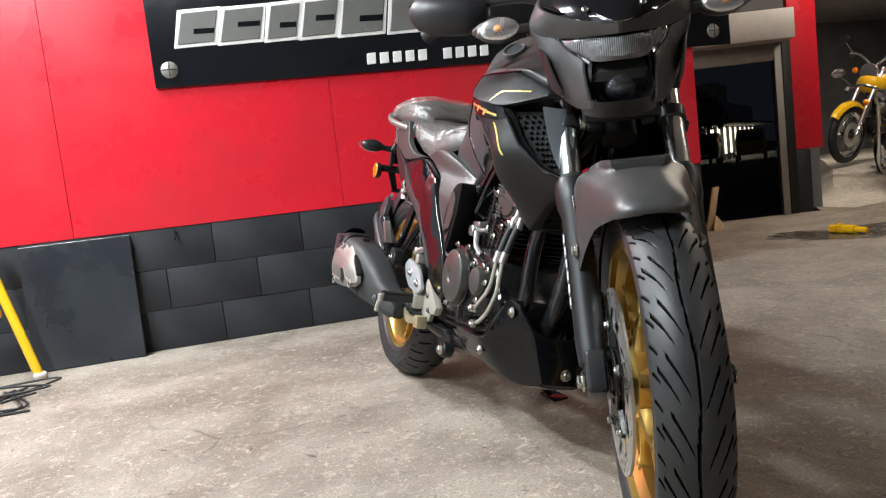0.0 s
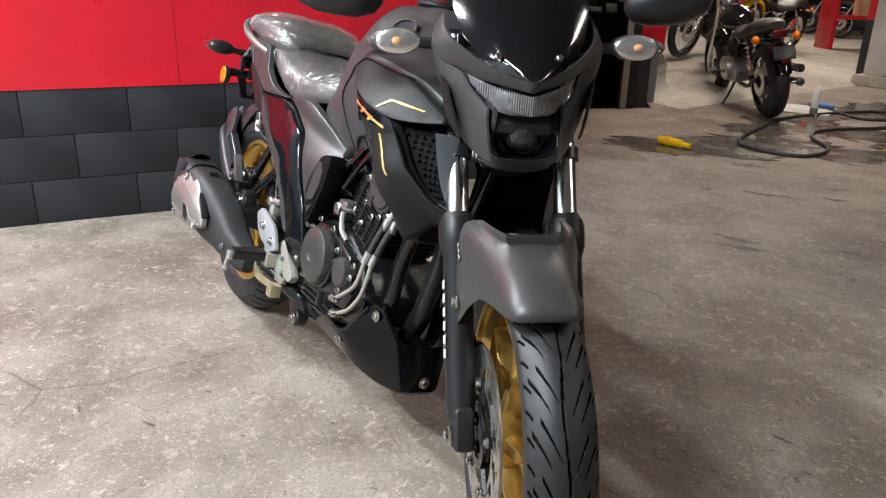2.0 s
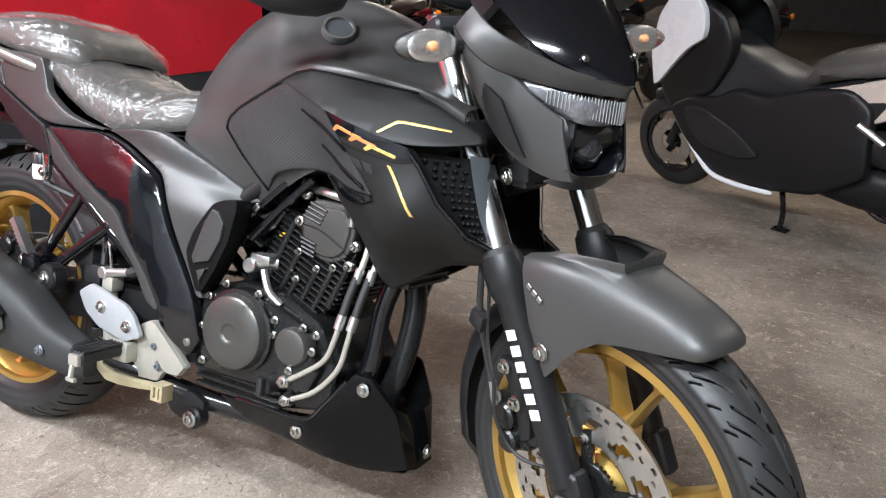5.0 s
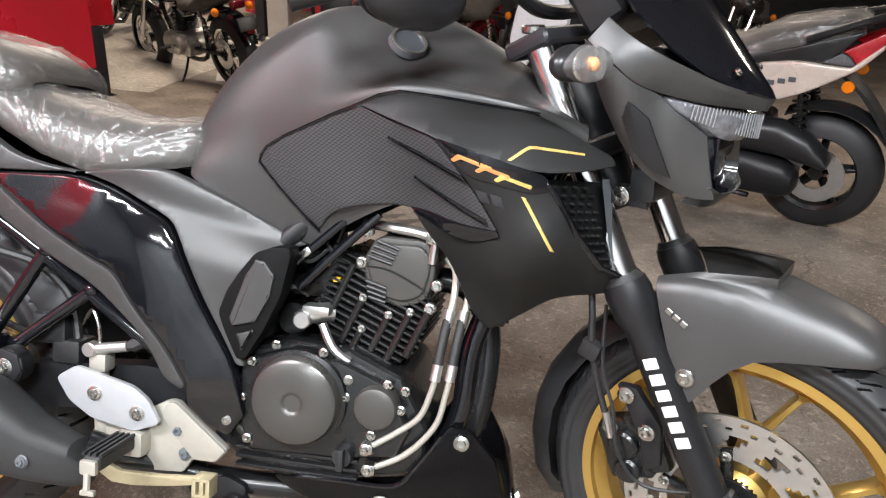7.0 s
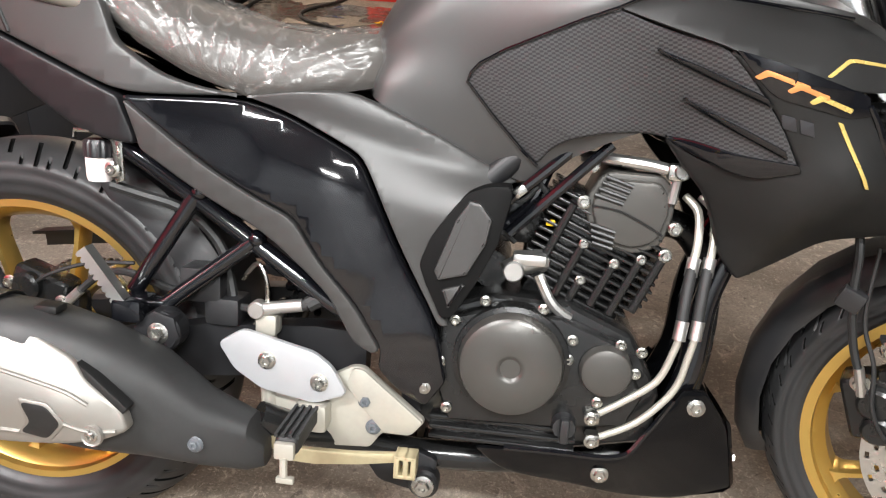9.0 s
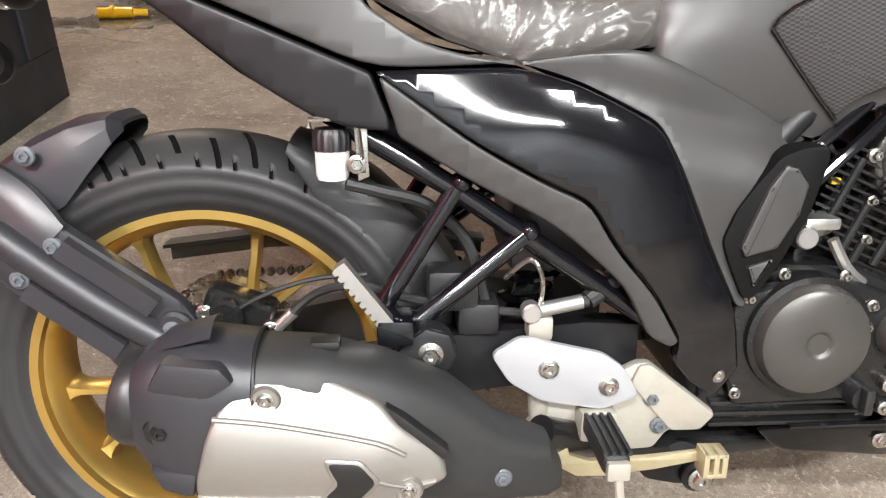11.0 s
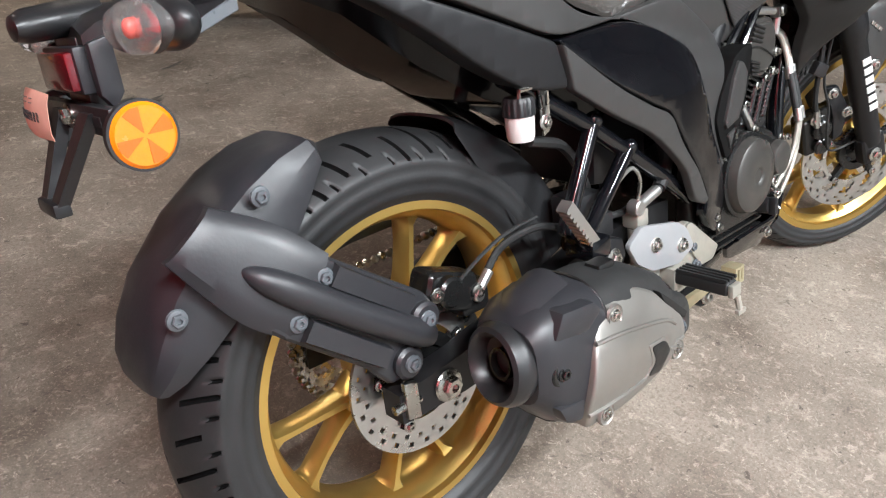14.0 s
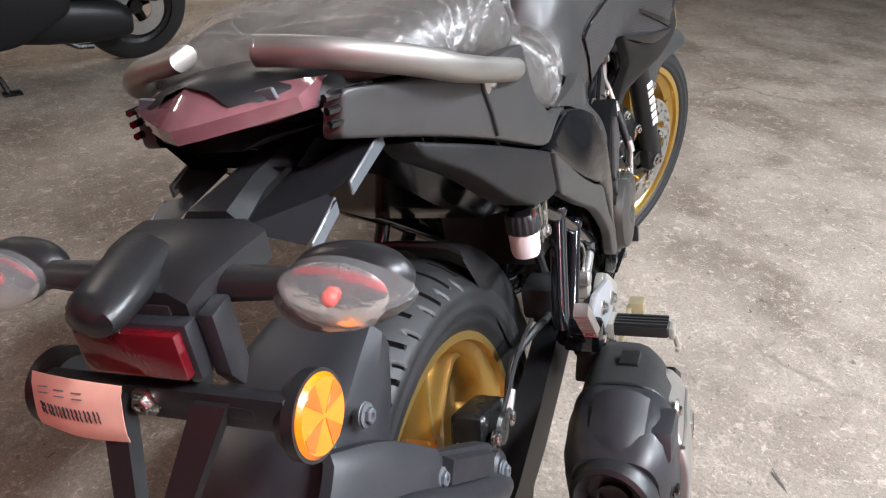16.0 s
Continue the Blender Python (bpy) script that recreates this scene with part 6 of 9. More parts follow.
bp("arm_rib", join(tube(curve([(-0.226, -0.106, 0.550), (-0.19, -0.122, 0.520), (-0.10, -0.127, 0.450), (-0.018, -0.125, 0.392)], 5), [0.001, 0.006, 0.010, 0.013, 0.0155, 0.017] + [0.018] * 9 + [0.015], 14),
                   loft([[V(x - 0.009, -0.112, z - 0.013), V(x - 0.007, -0.131, z - 0.009), V(x + 0.007, -0.131, z + 0.009), V(x + 0.009, -0.112, z + 0.013)] for x, z in ((-0.134, 0.514), (-0.128, 0.509), (-0.048, 0.448), (-0.040, 0.442))], True, True),
                   loft([[V(x - 0.009, -0.112, z - 0.013), V(x - 0.007, -0.131, z - 0.009), V(x + 0.007, -0.131, z + 0.009), V(x + 0.009, -0.112, z + 0.013)] for x, z in ((-0.176, 0.466), (-0.170, 0.461), (-0.090, 0.396), (-0.082, 0.390))], True, True),
                   disc(0.021, 0.032, (-0.020, -0.114, 0.416), "y", 24, 0.004), disc(0.021, 0.032, (-0.053, -0.114, 0.370), "y", 24, 0.004)), M_PLASTIC2, mga, "", 26)
for c in ((-0.143, -0.1215, 0.514), (-0.183, -0.1215, 0.477), (-0.021, -0.131, 0.416), (-0.052, -0.131, 0.370), (-0.290, -0.0815, 0.513), (-0.177, -0.082, 0.608)):
    bp("guard_bolt", join(disc(0.0115, 0.003, c, "y", 20), bolt((c[0], c[1] - 0.001, c[2]), 0.0075, 0.007)), M_DARKDECAL, mga)
hug = [arc_ring(radians(d), 0.322 + l, 0.070, dr, 0.010, 12, RC) for d, dr, l in ((70, 0.006, 0.002), (67, 0.02, 0.004), (60, 0.042, 0.004), (50, 0.06, 0.004), (38, 0.08, 0.008), (26, 0.09, 0.014), (14, 0.07, 0.02))]
bp("inner_mudguard", shelled(hug, 0.004, RC), M_PLASTIC, None, "black plastic inner mudguard", 40)

# ---- swingarm, chain, shock, axle ----
for s in (-1, 1):
    bp("swingarm", join(loft([[V(x, s * y - 0.018, z - h), V(x, s * y + 0.018, z - h), V(x, s * y + 0.018, z + h), V(x, s * y - 0.018, z + h)] for x, y, z, h in ((-0.075, 0.108, 0.314, 0.020), (0.03, 0.108, 0.318, 0.027), (0.15, 0.106, 0.335, 0.034), (0.30, 0.10, 0.36, 0.038), (0.46, 0.09, 0.372, 0.036), (0.53, 0.085, 0.372, 0.03))], True, True)), M_MATTBLK, None, "matt black swingarm leg")
bp("rear_axle", join(tube([(0, -0.135, 0.314), (0, 0.135, 0.314)], 0.010, 16)), M_STEEL)
bp("axle_nut", join(bolt((0, -0.127, 0.314), 0.014, 0.014), disc(0.022, 0.004, (0, -0.128, 0.314), "y", 24)), M_STEEL)
bp("axle_adjuster", join(plate([(-0.07, 0.30), (-0.05, 0.295), (-0.05, 0.345), (-0.07, 0.35)], -0.132, -0.124, 0.002), tube([(-0.085, -0.125, 0.318), (-0.045, -0.125, 0.318)], 0.006, 8)), M_STEEL)
bp("sprocket", brake_disc((0, 0, 0.314), 0.092, 0.05, 0.098, 24, 0.006), M_STEEL, None, "steel rear sprocket")
links = []
for s, z0, z1 in ((1, 0.408, 0.435), (-1, 0.222, 0.335)):
    for i in range(40):
        t = (i + 0.5) / 40
        p = V(-0.01 + 0.57 * t, 0.098, z0 + (z1 - z0) * t)
        links.append(box(p, (0.0125, 0.012 if i % 2 else 0.016, 0.013), 0.004, 1))
for i in range(20):
    a = radians(92 + i * 9)
    links.append(box((0.094 * math.cos(a), 0.098, 0.314 + 0.094 * math.sin(a)), (0.013, 0.014, 0.013), 0.004, 1))
bp("drive_chain", join(*links), M_STEEL, None, "steel drive chain")
bp("chain_guard", loft([[V(x, 0.085, z), V(x, 0.122, z), V(x, 0.126, z - 0.03), V(x, 0.122, z - 0.032), V(x, 0.118, z - 0.005), V(x, 0.085, z - 0.005)] for x, z in ((-0.09, 0.455), (0.05, 0.472), (0.2, 0.475), (0.36, 0.46))], True, True), M_PLASTIC)
spring = [(0.40 + 0.05 * t / 60 * 1.4 + 0.034 * math.cos(t * 0.72) * 0.9, 0.034 * math.sin(t * 0.72), 0.39 + 0.19 * t / 60) for t in range(61)]
shock = bp("shock_absorber", tube([(0.39, 0, 0.36), (0.48, 0, 0.62)], 0.018, 14), M_ENGINE, None, "rear shock absorber with a black spring")
bp("spring", tube(spring, 0.006, 8), M_GLOSS, shock)
bp("shock_collar", tube([(0.452, 0, 0.545), (0.462, 0, 0.575)], 0.042, 20), M_STEEL, shock)

# rear brake: caliper over the disc, hose, reservoir
rc = bp("rear_caliper", join(box((0.045, -0.082, 0.418), (0.085, 0.045, 0.055), 0.012, 3, Matrix.Rotation(radians(20), 4, "Y")), disc(0.021, 0.02, (0.035, -0.108, 0.425), "y", 20, 0.004), box((0.085, -0.085, 0.395), (0.05, 0.035, 0.045), 0.01)), M_ENGINE, None, "black rear brake caliper")
for c in ((0.012, -0.112, 0.43), (0.085, -0.105, 0.405)):
    bp("caliper_bolt", bolt(c, 0.007, 0.008), M_STEEL, rc)
bp("rear_hose", tube(curve([(0.105, -0.10, 0.418), (0.14, -0.10, 0.448), (0.19, -0.115, 0.462), (0.25, -0.115, 0.445), (0.32, -0.11, 0.43), (0.40, -0.12, 0.425)], 7), 0.0055, 8), M_RUBBERG)
bp("hose_union", join(tube([(0.088, -0.102, 0.402), (0.112, -0.102, 0.425)], 0.007, 10), disc(0.009, 0.012, (0.085, -0.105, 0.40), "y", 12)), M_ALU)
bp("sensor_lead", tube(curve([(0.02, -0.10, 0.40), (0.06, -0.112, 0.44), (0.13, -0.112, 0.468), (0.20, -0.112, 0.475)], 6), 0.0028, 6), M_RUBBERG)
res = bp("fluid_reservoir", lathe([(0, 0.590), (0.016, 0.590), (0.018, 0.596), (0.019, 0.622), (0.0, 0.622)], 28, "z", (0.166, -0.128, 0)), M_FLUID, None, "milky brake fluid reservoir with black cap")
bp("reservoir_cap", loft([[V(0.166 + r * math.cos(2 * math.pi * i / 64) * (1.05 if i % 4 < 2 else 1.0), -0.128 + r * math.sin(2 * math.pi * i / 64) * (1.05 if i % 4 < 2 else 1.0), z) for i in range(64)] for r, z in ((0.020, 0.622), (0.020, 0.640), (0.017, 0.645), (0.002, 0.645))], True, True), M_PLASTIC, res)
bp("reservoir_clip", join(tube([(0.145, -0.150, 0.648), (0.145, -0.150, 0.657), (0.195, -0.150, 0.657), (0.200, -0.145, 0.60)], 0.003, 6), plate([(0.190, 0.655), (0.204, 0.655), (0.206, 0.595), (0.194, 0.59)], -0.142, -0.138, 0.001)), M_STEEL, res)
bp("reservoir_bolt", bolt((0.193, -0.146, 0.609), 0.007, 0.007), M_STEEL, res)
bp("reservoir_hose", tube(curve([(0.180, -0.128, 0.585), (0.215, -0.122, 0.575), (0.270, -0.105, 0.555), (0.315, -0.095, 0.51), (0.335, -0.10, 0.45), (0.345, -0.115, 0.41)], 7), 0.0075, 8), M_RUBBERG)

# ---- subframe and footrests ----
for s in (-1, 1):
    sub = bp("subframe_tube", join(tube([(0.15, s * 0.118, 0.672), (0.20, s * 0.126, 0.638), (0.30, s * 0.130, 0.578), (0.48, s * 0.130, 0.455), (0.56, s * 0.12, 0.40)], 0.0125, 12),
                                   tube([(0.300, s * 0.133, 0.580), (0.218, s * 0.145, 0.448)], 0.0115, 12), tube([(0.378, s * 0.133, 0.525), (0.262, s * 0.146, 0.432), (0.218, s * 0.148, 0.436)], 0.0115, 12)), M_GLOSS, None, "glossy black subframe tubing")
    for c in ((0.306, s * 0.133, 0.586), (0.384, s * 0.133, 0.530)):
        bp("tube_end", ball(c, (0.013, 0.013, 0.013), 12, 8), M_GLOSS, sub)
    pg = bp("pillion_peg", moved(loft([[V(-0.007 - e, -0.009, z), V(0.006, -0.009, z), V(0.006, 0.009, z), V(-0.007 - e, 0.009, z)] for k in range(12) for z, e in ((-0.055 + 0.009 * k, 0.0), (-0.053 + 0.009 * k, 0.004), (-0.049 + 0.009 * k, 0.004), (-0.047 + 0.009 * k, 0.0))], True, True),
                                      Matrix.Translation(V(0.206, s * 0.186, 0.470)) @ Matrix.Rotation(radians(-37), 4, "Y")), M_ALU, None, "folded alloy pillion footrest")
    bp("peg_hinge", box((0.232, s * 0.172, 0.434), (0.04, 0.05, 0.03), 0.006), M_GLOSS, pg)
bp("muffler_lug", join(plate([(0.205, 0.375), (0.235, 0.365), (0.275, 0.376), (0.300, 0.400), (0.292, 0.428), (0.265, 0.436), (0.243, 0.42), (0.225, 0.395)], -0.186, -0.158, 0.006, 2), disc(0.029, 0.034, (0.270, -0.168, 0.405), "y", 28, 0.004)), M_MATTBLK)
bp("lug_bolt", bolt((0.270, -0.184, 0.405), 0.010, 0.010), M_STEEL)


hanger = bp("footrest_hanger", moved(join(plate(round_poly([(0.53, 0.372), (0.545, 0.372), (0.632, 0.303), (0.614, 0.281), (0.574, 0.281), (0.558, 0.257), (0.50, 0.253), (0.43, 0.250), (0.395, 0.285), (0.42, 0.330), (0.48, 0.345)], 0.006), -0.140, -0.126, 0.003), plate(round_poly([(0.531, 0.371), (0.545, 0.371), (0.630, 0.303), (0.613, 0.283), (0.577, 0.283), (0.556, 0.306), (0.522, 0.347)], 0.005), -0.145, -0.134, 0.002), disc(0.026, 0.03, (0.425, -0.145, 0.272), "y", 28, 0.004)), Matrix.Translation(V(-0.010, 0, -0.004))), M_PALEALU, None, "pale alloy footrest hanger")
heel = bp("heel_guard", plate(round_poly([(0.340, 0.391), (0.374, 0.413), (0.472, 0.390), (0.497, 0.372), (0.518, 0.335), (0.474, 0.318), (0.401, 0.331), (0.362, 0.356)], 0.009), -0.160, -0.150, 0.003), M_HEEL, hanger, "pale blue-grey heel guard plate")
for c in ((0.408, -0.160, 0.373), (0.480, -0.160, 0.349)):
    bp("heel_ring", disc(0.0125, 0.003, c, "y", 24), M_PALEALU, heel)
    bp("heel_bolt", bolt((c[0], c[1] - 0.001, c[2]), 0.008, 0.008), M_STEEL, heel)
for c in ((0.540, -0.141, 0.322), (0.552, -0.141, 0.285), (0.424, -0.161, 0.272)):
    bp("hanger_bolt", bolt(c, 0.0075, 0.008), M_STEEL if c[0] < 0.5 else M_DARKDECAL, hanger)
peg = bp("rider_peg", join(box((0.466, -0.205, 0.303), (0.030, 0.10, 0.024), 0.008, 3), *[box((0.453 + 0.009 * i, -0.21, 0.3165), (0.004, 0.085, 0.005)) for i in range(4)]), M_RUBBERG, None, "black rubber rider footrest")
bp("peg_end", join(box((0.466, -0.258, 0.300), (0.026, 0.010, 0.022), 0.004), tube([(0.466, -0.262, 0.292), (0.468, -0.266, 0.27)], 0.005, 8), box((0.470, -0.266, 0.266), (0.022, 0.008, 0.008), 0.002)), M_PALEALU, peg)
bp("peg_mount", box((0.470, -0.150, 0.298), (0.045, 0.035, 0.04), 0.008), M_PALEALU, peg)
pedal = bp("brake_pedal", join(plate([(0.412, 0.285), (0.430, 0.285), (0.436, 0.266), (0.460, 0.257), (0.53, 0.259), (0.60, 0.266), (0.60, 0.254), (0.54, 0.243), (0.48, 0.236), (0.445, 0.237), (0.420, 0.252)], -0.172, -0.163, 0.002)), M_ZINC, None, "yellow zinc plated brake pedal")
bp("pedal_pad", join(*[box((0.605 + dx, -0.180, 0.258 + dz), (0.007 if dx else 0.028, 0.028, 0.006 if dz else 0.032), 0.002) for dx, dz in ((0, 0.013), (0, -0.013), (0.011, 0), (-0.011, 0), (0.001, 0))]), M_ZINC, pedal)
bp("master_cylinder", join(tube([(0.405, -0.132, 0.30), (0.398, -0.132, 0.40)], 0.013, 14), tube([(0.402, -0.135, 0.265), (0.404, -0.133, 0.32)], 0.008, 10), box((0.40, -0.13, 0.415), (0.03, 0.03, 0.03), 0.006)), M_PALEALU, None, "rear brake master cylinder")
bp("master_hose", tube(curve([(0.398, -0.132, 0.425), (0.400, -0.140, 0.475), (0.385, -0.135, 0.497), (0.36, -0.12, 0.47)], 6), 0.0032, 8), M_STEEL)
bp("crimped_hose", join(tube([(0.395, -0.14, 0.437), (0.455, -0.135, 0.447)], 0.008, 10), tube(curve([(0.455, -0.135, 0.447), (0.50, -0.12, 0.475), (0.53, -0.09, 0.51)], 6), 0.011, 10)), M_RUBBERG)
bp("crimp", join(tube([(0.395, -0.14, 0.437), (0.448, -0.136, 0.446)], 0.0088, 12), disc(0.012, 0.02, (0.388, -0.14, 0.436), "y", 14)), M_ALU)
bp("starter_box", join(box((0.30, -0.10, 0.455), (0.06, 0.05, 0.05), 0.008), box((0.33, -0.10, 0.42), (0.05, 0.05, 0.04), 0.008)), M_PLASTIC)
bp("battery_box", box((0.44, 0.0, 0.52), (0.14, 0.16, 0.12), 0.02), M_PLASTIC)
stand = bp("side_stand", join(tube(curve([(0.60, 0.10, 0.23), (0.585, 0.165, 0.15), (0.57, 0.245, 0.075)], 5), 0.011, 10), moved(box((0, 0, 0), (0.09, 0.045, 0.008), 0.003), Matrix.Translation(V(0.565, 0.262, 0.068)) @ Matrix.Rotation(radians(13.6), 4, "X"))), M_GLOSS, None, "black side stand, down")
bp("stand_bracket", join(plate(round_poly([(0.535, 0.215), (0.60, 0.240), (0.64, 0.225), (0.63, 0.178), (0.60, 0.175), (0.555, 0.185)], 0.01), -0.105, -0.085, 0.003), disc(0.022, 0.03, (0.622, -0.105, 0.193), "y", 24, 0.004)), M_MATTBLK)
bp("stand_bolt", bolt((0.622, -0.121, 0.193), 0.011, 0.010), M_STEEL)

# ---- engine ----
case = bp("crankcase", join(plate([(0.60, 0.42), (0.63, 0.455), (0.697, 0.478), (0.80, 0.474), (0.885, 0.438), (0.930, 0.36), (0.925, 0.29), (0.80, 0.262), (0.64, 0.258), (0.60, 0.30)], -0.108, 0.108, 0.012, 3),
                            plate([(0.635, 0.445), (0.70, 0.465), (0.79, 0.460), (0.870, 0.430), (0.905, 0.36), (0.885, 0.318), (0.80, 0.305), (0.65, 0.300), (0.628, 0.36)], -0.128, -0.10, 0.008, 3)), M_ENGINE, None, "black engine crankcase")
cl = bp("clutch_cover", lathe([(0.0, -0.157), (0.013, -0.157), (0.0165, -0.160), (0.020, -0.161), (0.060, -0.157), (0.0655, -0.153), (0.0675, -0.146), (0.0695, -0.140), (0.070, -0.112)], 72, "y", (0.729, 0, 0.395)), M_COVER, case, "round dark grey clutch cover")
bp("cover_flange", lathe([(0.070, -0.138), (0.0765, -0.136), (0.0775, -0.128), (0.0775, -0.110)], 72, "y", (0.729, 0, 0.395)), M_ENGINE, cl)
bp("filter_cover", lathe([(0.0, -0.146), (0.024, -0.146), (0.031, -0.143), (0.034, -0.137), (0.034, -0.112)], 48, "y", (0.852, 0, 0.396)), M_COVER, case, "small round oil filter cover")
for c in ((0.652, 0.444), (0.690, 0.474), (0.765, 0.470), (0.806, 0.432), (0.803, 0.405), (0.890, 0.395), (0.846, 0.350), (0.648, 0.32), (0.636, 0.385), (0.895, 0.425), (0.868, 0.432)):
    bp("cover_bolt", bolt((c[0], -0.129, c[1]), 0.0052, 0.008), M_STEEL, case)
for i in range(3):
    bp("sump_rib", box((0.725, -0.112, 0.270 + i * 0.0145), (0.20, 0.014, 0.006), 0.002), M_ENGINE, case)
bp("filler_plug", join(tube([(0.806, -0.11, 0.315), (0.806, -0.145, 0.315)], [0.018, 0.015], 12), box((0.806, -0.15, 0.315), (0.012, 0.016, 0.034), 0.004)), M_PLASTIC, case)
TILT = radians(23)
CYL = Matrix.Translation(V(0.795, 0, 0.45)) @ Matrix.Rotation(TILT, 4, "Y")
cyl = bp("cylinder", moved(join(box((0, 0, 0.075), (0.135, 0.13, 0.16), 0.01)), CYL), M_ENGINE, None, "black finned engine cylinder")
for i in range(12):
    lo = -0.088 + (0.012 if i < 2 else 0.0)
    hi = (0.060, 0.072, 0.080, 0.084, 0.086, 0.086, 0.084, 0.082, 0.080, 0.076, 0.070, 0.062)[i]
    bp("cooling_fin", moved(box(((lo + hi) / 2, 0, 0.026 + 0.0112 * i), (hi - lo, 0.172, 0.0042), 0.0018, 2), CYL), M_ENGINE, cyl)
for x, z0, z1 in ((-0.062, 0.03, 0.14), (-0.026, 0.02, 0.100), (-0.006, 0.02, 0.055), (0.022, 0.03, 0.095), (0.050, 0.03, 0.116), (0.074, 0.05, 0.13)):
    po = bp("fin_post", moved(tube([(x, -0.084, z0), (x, -0.084, z1)], 0.0062, 10), CYL), M_ENGINE, cyl)
    if x not in (-0.062, 0.074):
        bp("fin_bolt", moved(bolt((x, -0.088, z1), 0.0048, 0.008), CYL), M_STEEL, po)
head_line = round_poly([(0.826, 0.650), (0.905, 0.649), (0.920, 0.625), (0.921, 0.600), (0.910, 0.556), (0.874, 0.541), (0.822, 0.553), (0.804, 0.606)], 0.016)
head = bp("cylinder_head", join(box((0.865, 0, 0.602), (0.10, 0.13, 0.085), 0.018, 3, Matrix.Rotation(TILT, 4, "Y")), plate(head_line, -0.086, -0.050, 0.006, 3),
                                plate([(0.866 + (x - 0.866) * 0.86, 0.598 + (z - 0.598) * 0.84) for x, z in head_line], -0.092, -0.070, 0.007, 3)), M_COVER, cyl, "dark cylinder head cover with slots")
for i in range(4):
    t = i / 3
    a, b = V(0.829, -0.0925, 0.643).lerp(V(0.817, -0.0925, 0.619), t), V(0.864, -0.0925, 0.632).lerp(V(0.854, -0.0925, 0.609), t)
    bp("head_slot", tube([a, b], 0.0030, 8), M_GRILLESHADE, head)
    a, b = V(0.815, -0.0920, 0.580).lerp(V(0.820, -0.0920, 0.556), t), V(0.848, -0.0925, 0.571).lerp(V(0.847, -0.0920, 0.549), t)
    bp("head_slot", tube([a, b], 0.0030, 8), M_GRILLESHADE, head)
bp("head_seam", tube(curve([(0.816, -0.0925, 0.604), (0.850, -0.0935, 0.600), (0.885, -0.0935, 0.585), (0.908, -0.0925, 0.572)], 6), 0.0016, 6), M_GRILLESHADE, head)
for x, z in ((0.805, 0.607), (0.924, 0.581), (0.812, 0.655), (0.916, 0.545)):
    bp("head_bolt", join(disc(0.009, 0.014, (x, -0.080, z), "y", 16, 0.003), bolt((x, -0.087, z), 0.0062, 0.009)), M_STEEL, head)
bp("head_pipe", join(tube(curve([(0.800, -0.055, 0.664), (0.842, -0.078, 0.664), (0.890, -0.084, 0.660), (0.917, -0.090, 0.654)], 5), 0.0078, 10), tube([(0.919, -0.090, 0.660), (0.915, -0.088, 0.615)], 0.0068, 10)), M_ALU, None, "bare alloy breather pipe")
bp("pipe_union", join(box((0.916, -0.090, 0.655), (0.024, 0.020, 0.022), 0.006, 2), disc(0.011, 0.018, (0.922, -0.094, 0.657), "y", 14)), M_STEEL)
bp("intake_elbow", join(tube(curve([(0.760, -0.075, 0.522), (0.735, -0.090, 0.520), (0.712, -0.100, 0.508)], 4), [0.016] * 5 + [0.014] * 4, 14), box((0.742, -0.095, 0.528), (0.045, 0.03, 0.016), 0.006, 2), disc(0.014, 0.02, (0.722, -0.105, 0.512), "y", 18)), M_ALU, None, "bare alloy intake elbow")
bp("starter_motor", tube([(0.69, -0.06, 0.50), (0.69, 0.06, 0.50)], 0.026, 18), M_ENGINE)
bp("throttle_body", join(box((0.72, 0.0, 0.575), (0.09, 0.10, 0.08), 0.015), tube([(0.66, 0, 0.58), (0.76, 0, 0.58)], 0.032, 16)), M_ENGINE)
bp("air_box", box((0.62, 0, 0.60), (0.12, 0.17, 0.14), 0.025), M_PLASTIC)
for p in ([(0.700, -0.098, 0.597), (0.740, -0.100, 0.633), (0.790, -0.098, 0.680)], [(0.712, -0.100, 0.560), (0.765, -0.102, 0.616), (0.832, -0.098, 0.684)], [(0.70, -0.06, 0.56), (0.74, -0.06, 0.60), (0.77, -0.05, 0.68)]):
    bp("wiring_sleeve", tube(curve(p, 5), 0.0072, 10), M_GLOSS)
bp("cable_clip", box((0.722, -0.100, 0.617), (0.018, 0.02, 0.012), 0.003, 2, Matrix.Rotation(radians(-42), 4, "Y")), M_STEEL)
for p in ([(0.69, -0.08, 0.62), (0.72, -0.085, 0.60), (0.745, -0.07, 0.62)], [(0.68, -0.085, 0.54), (0.70, -0.095, 0.56), (0.72, -0.08, 0.545)], [(0.73, -0.07, 0.65), (0.76, -0.075, 0.61), (0.79, -0.07, 0.60)]):
    bp("cable", tube(curve(p, 6), 0.0035, 6), M_RUBBERG)
bp("yellow_connector", box((0.765, -0.078, 0.575), (0.012, 0.01, 0.008), 0.002), M_YELLOW)
bp("oil_pipe_small", tube(curve([(0.80, -0.11, 0.455), (0.775, -0.115, 0.475), (0.755, -0.11, 0.51)], 5), 0.007, 8), M_ALU)
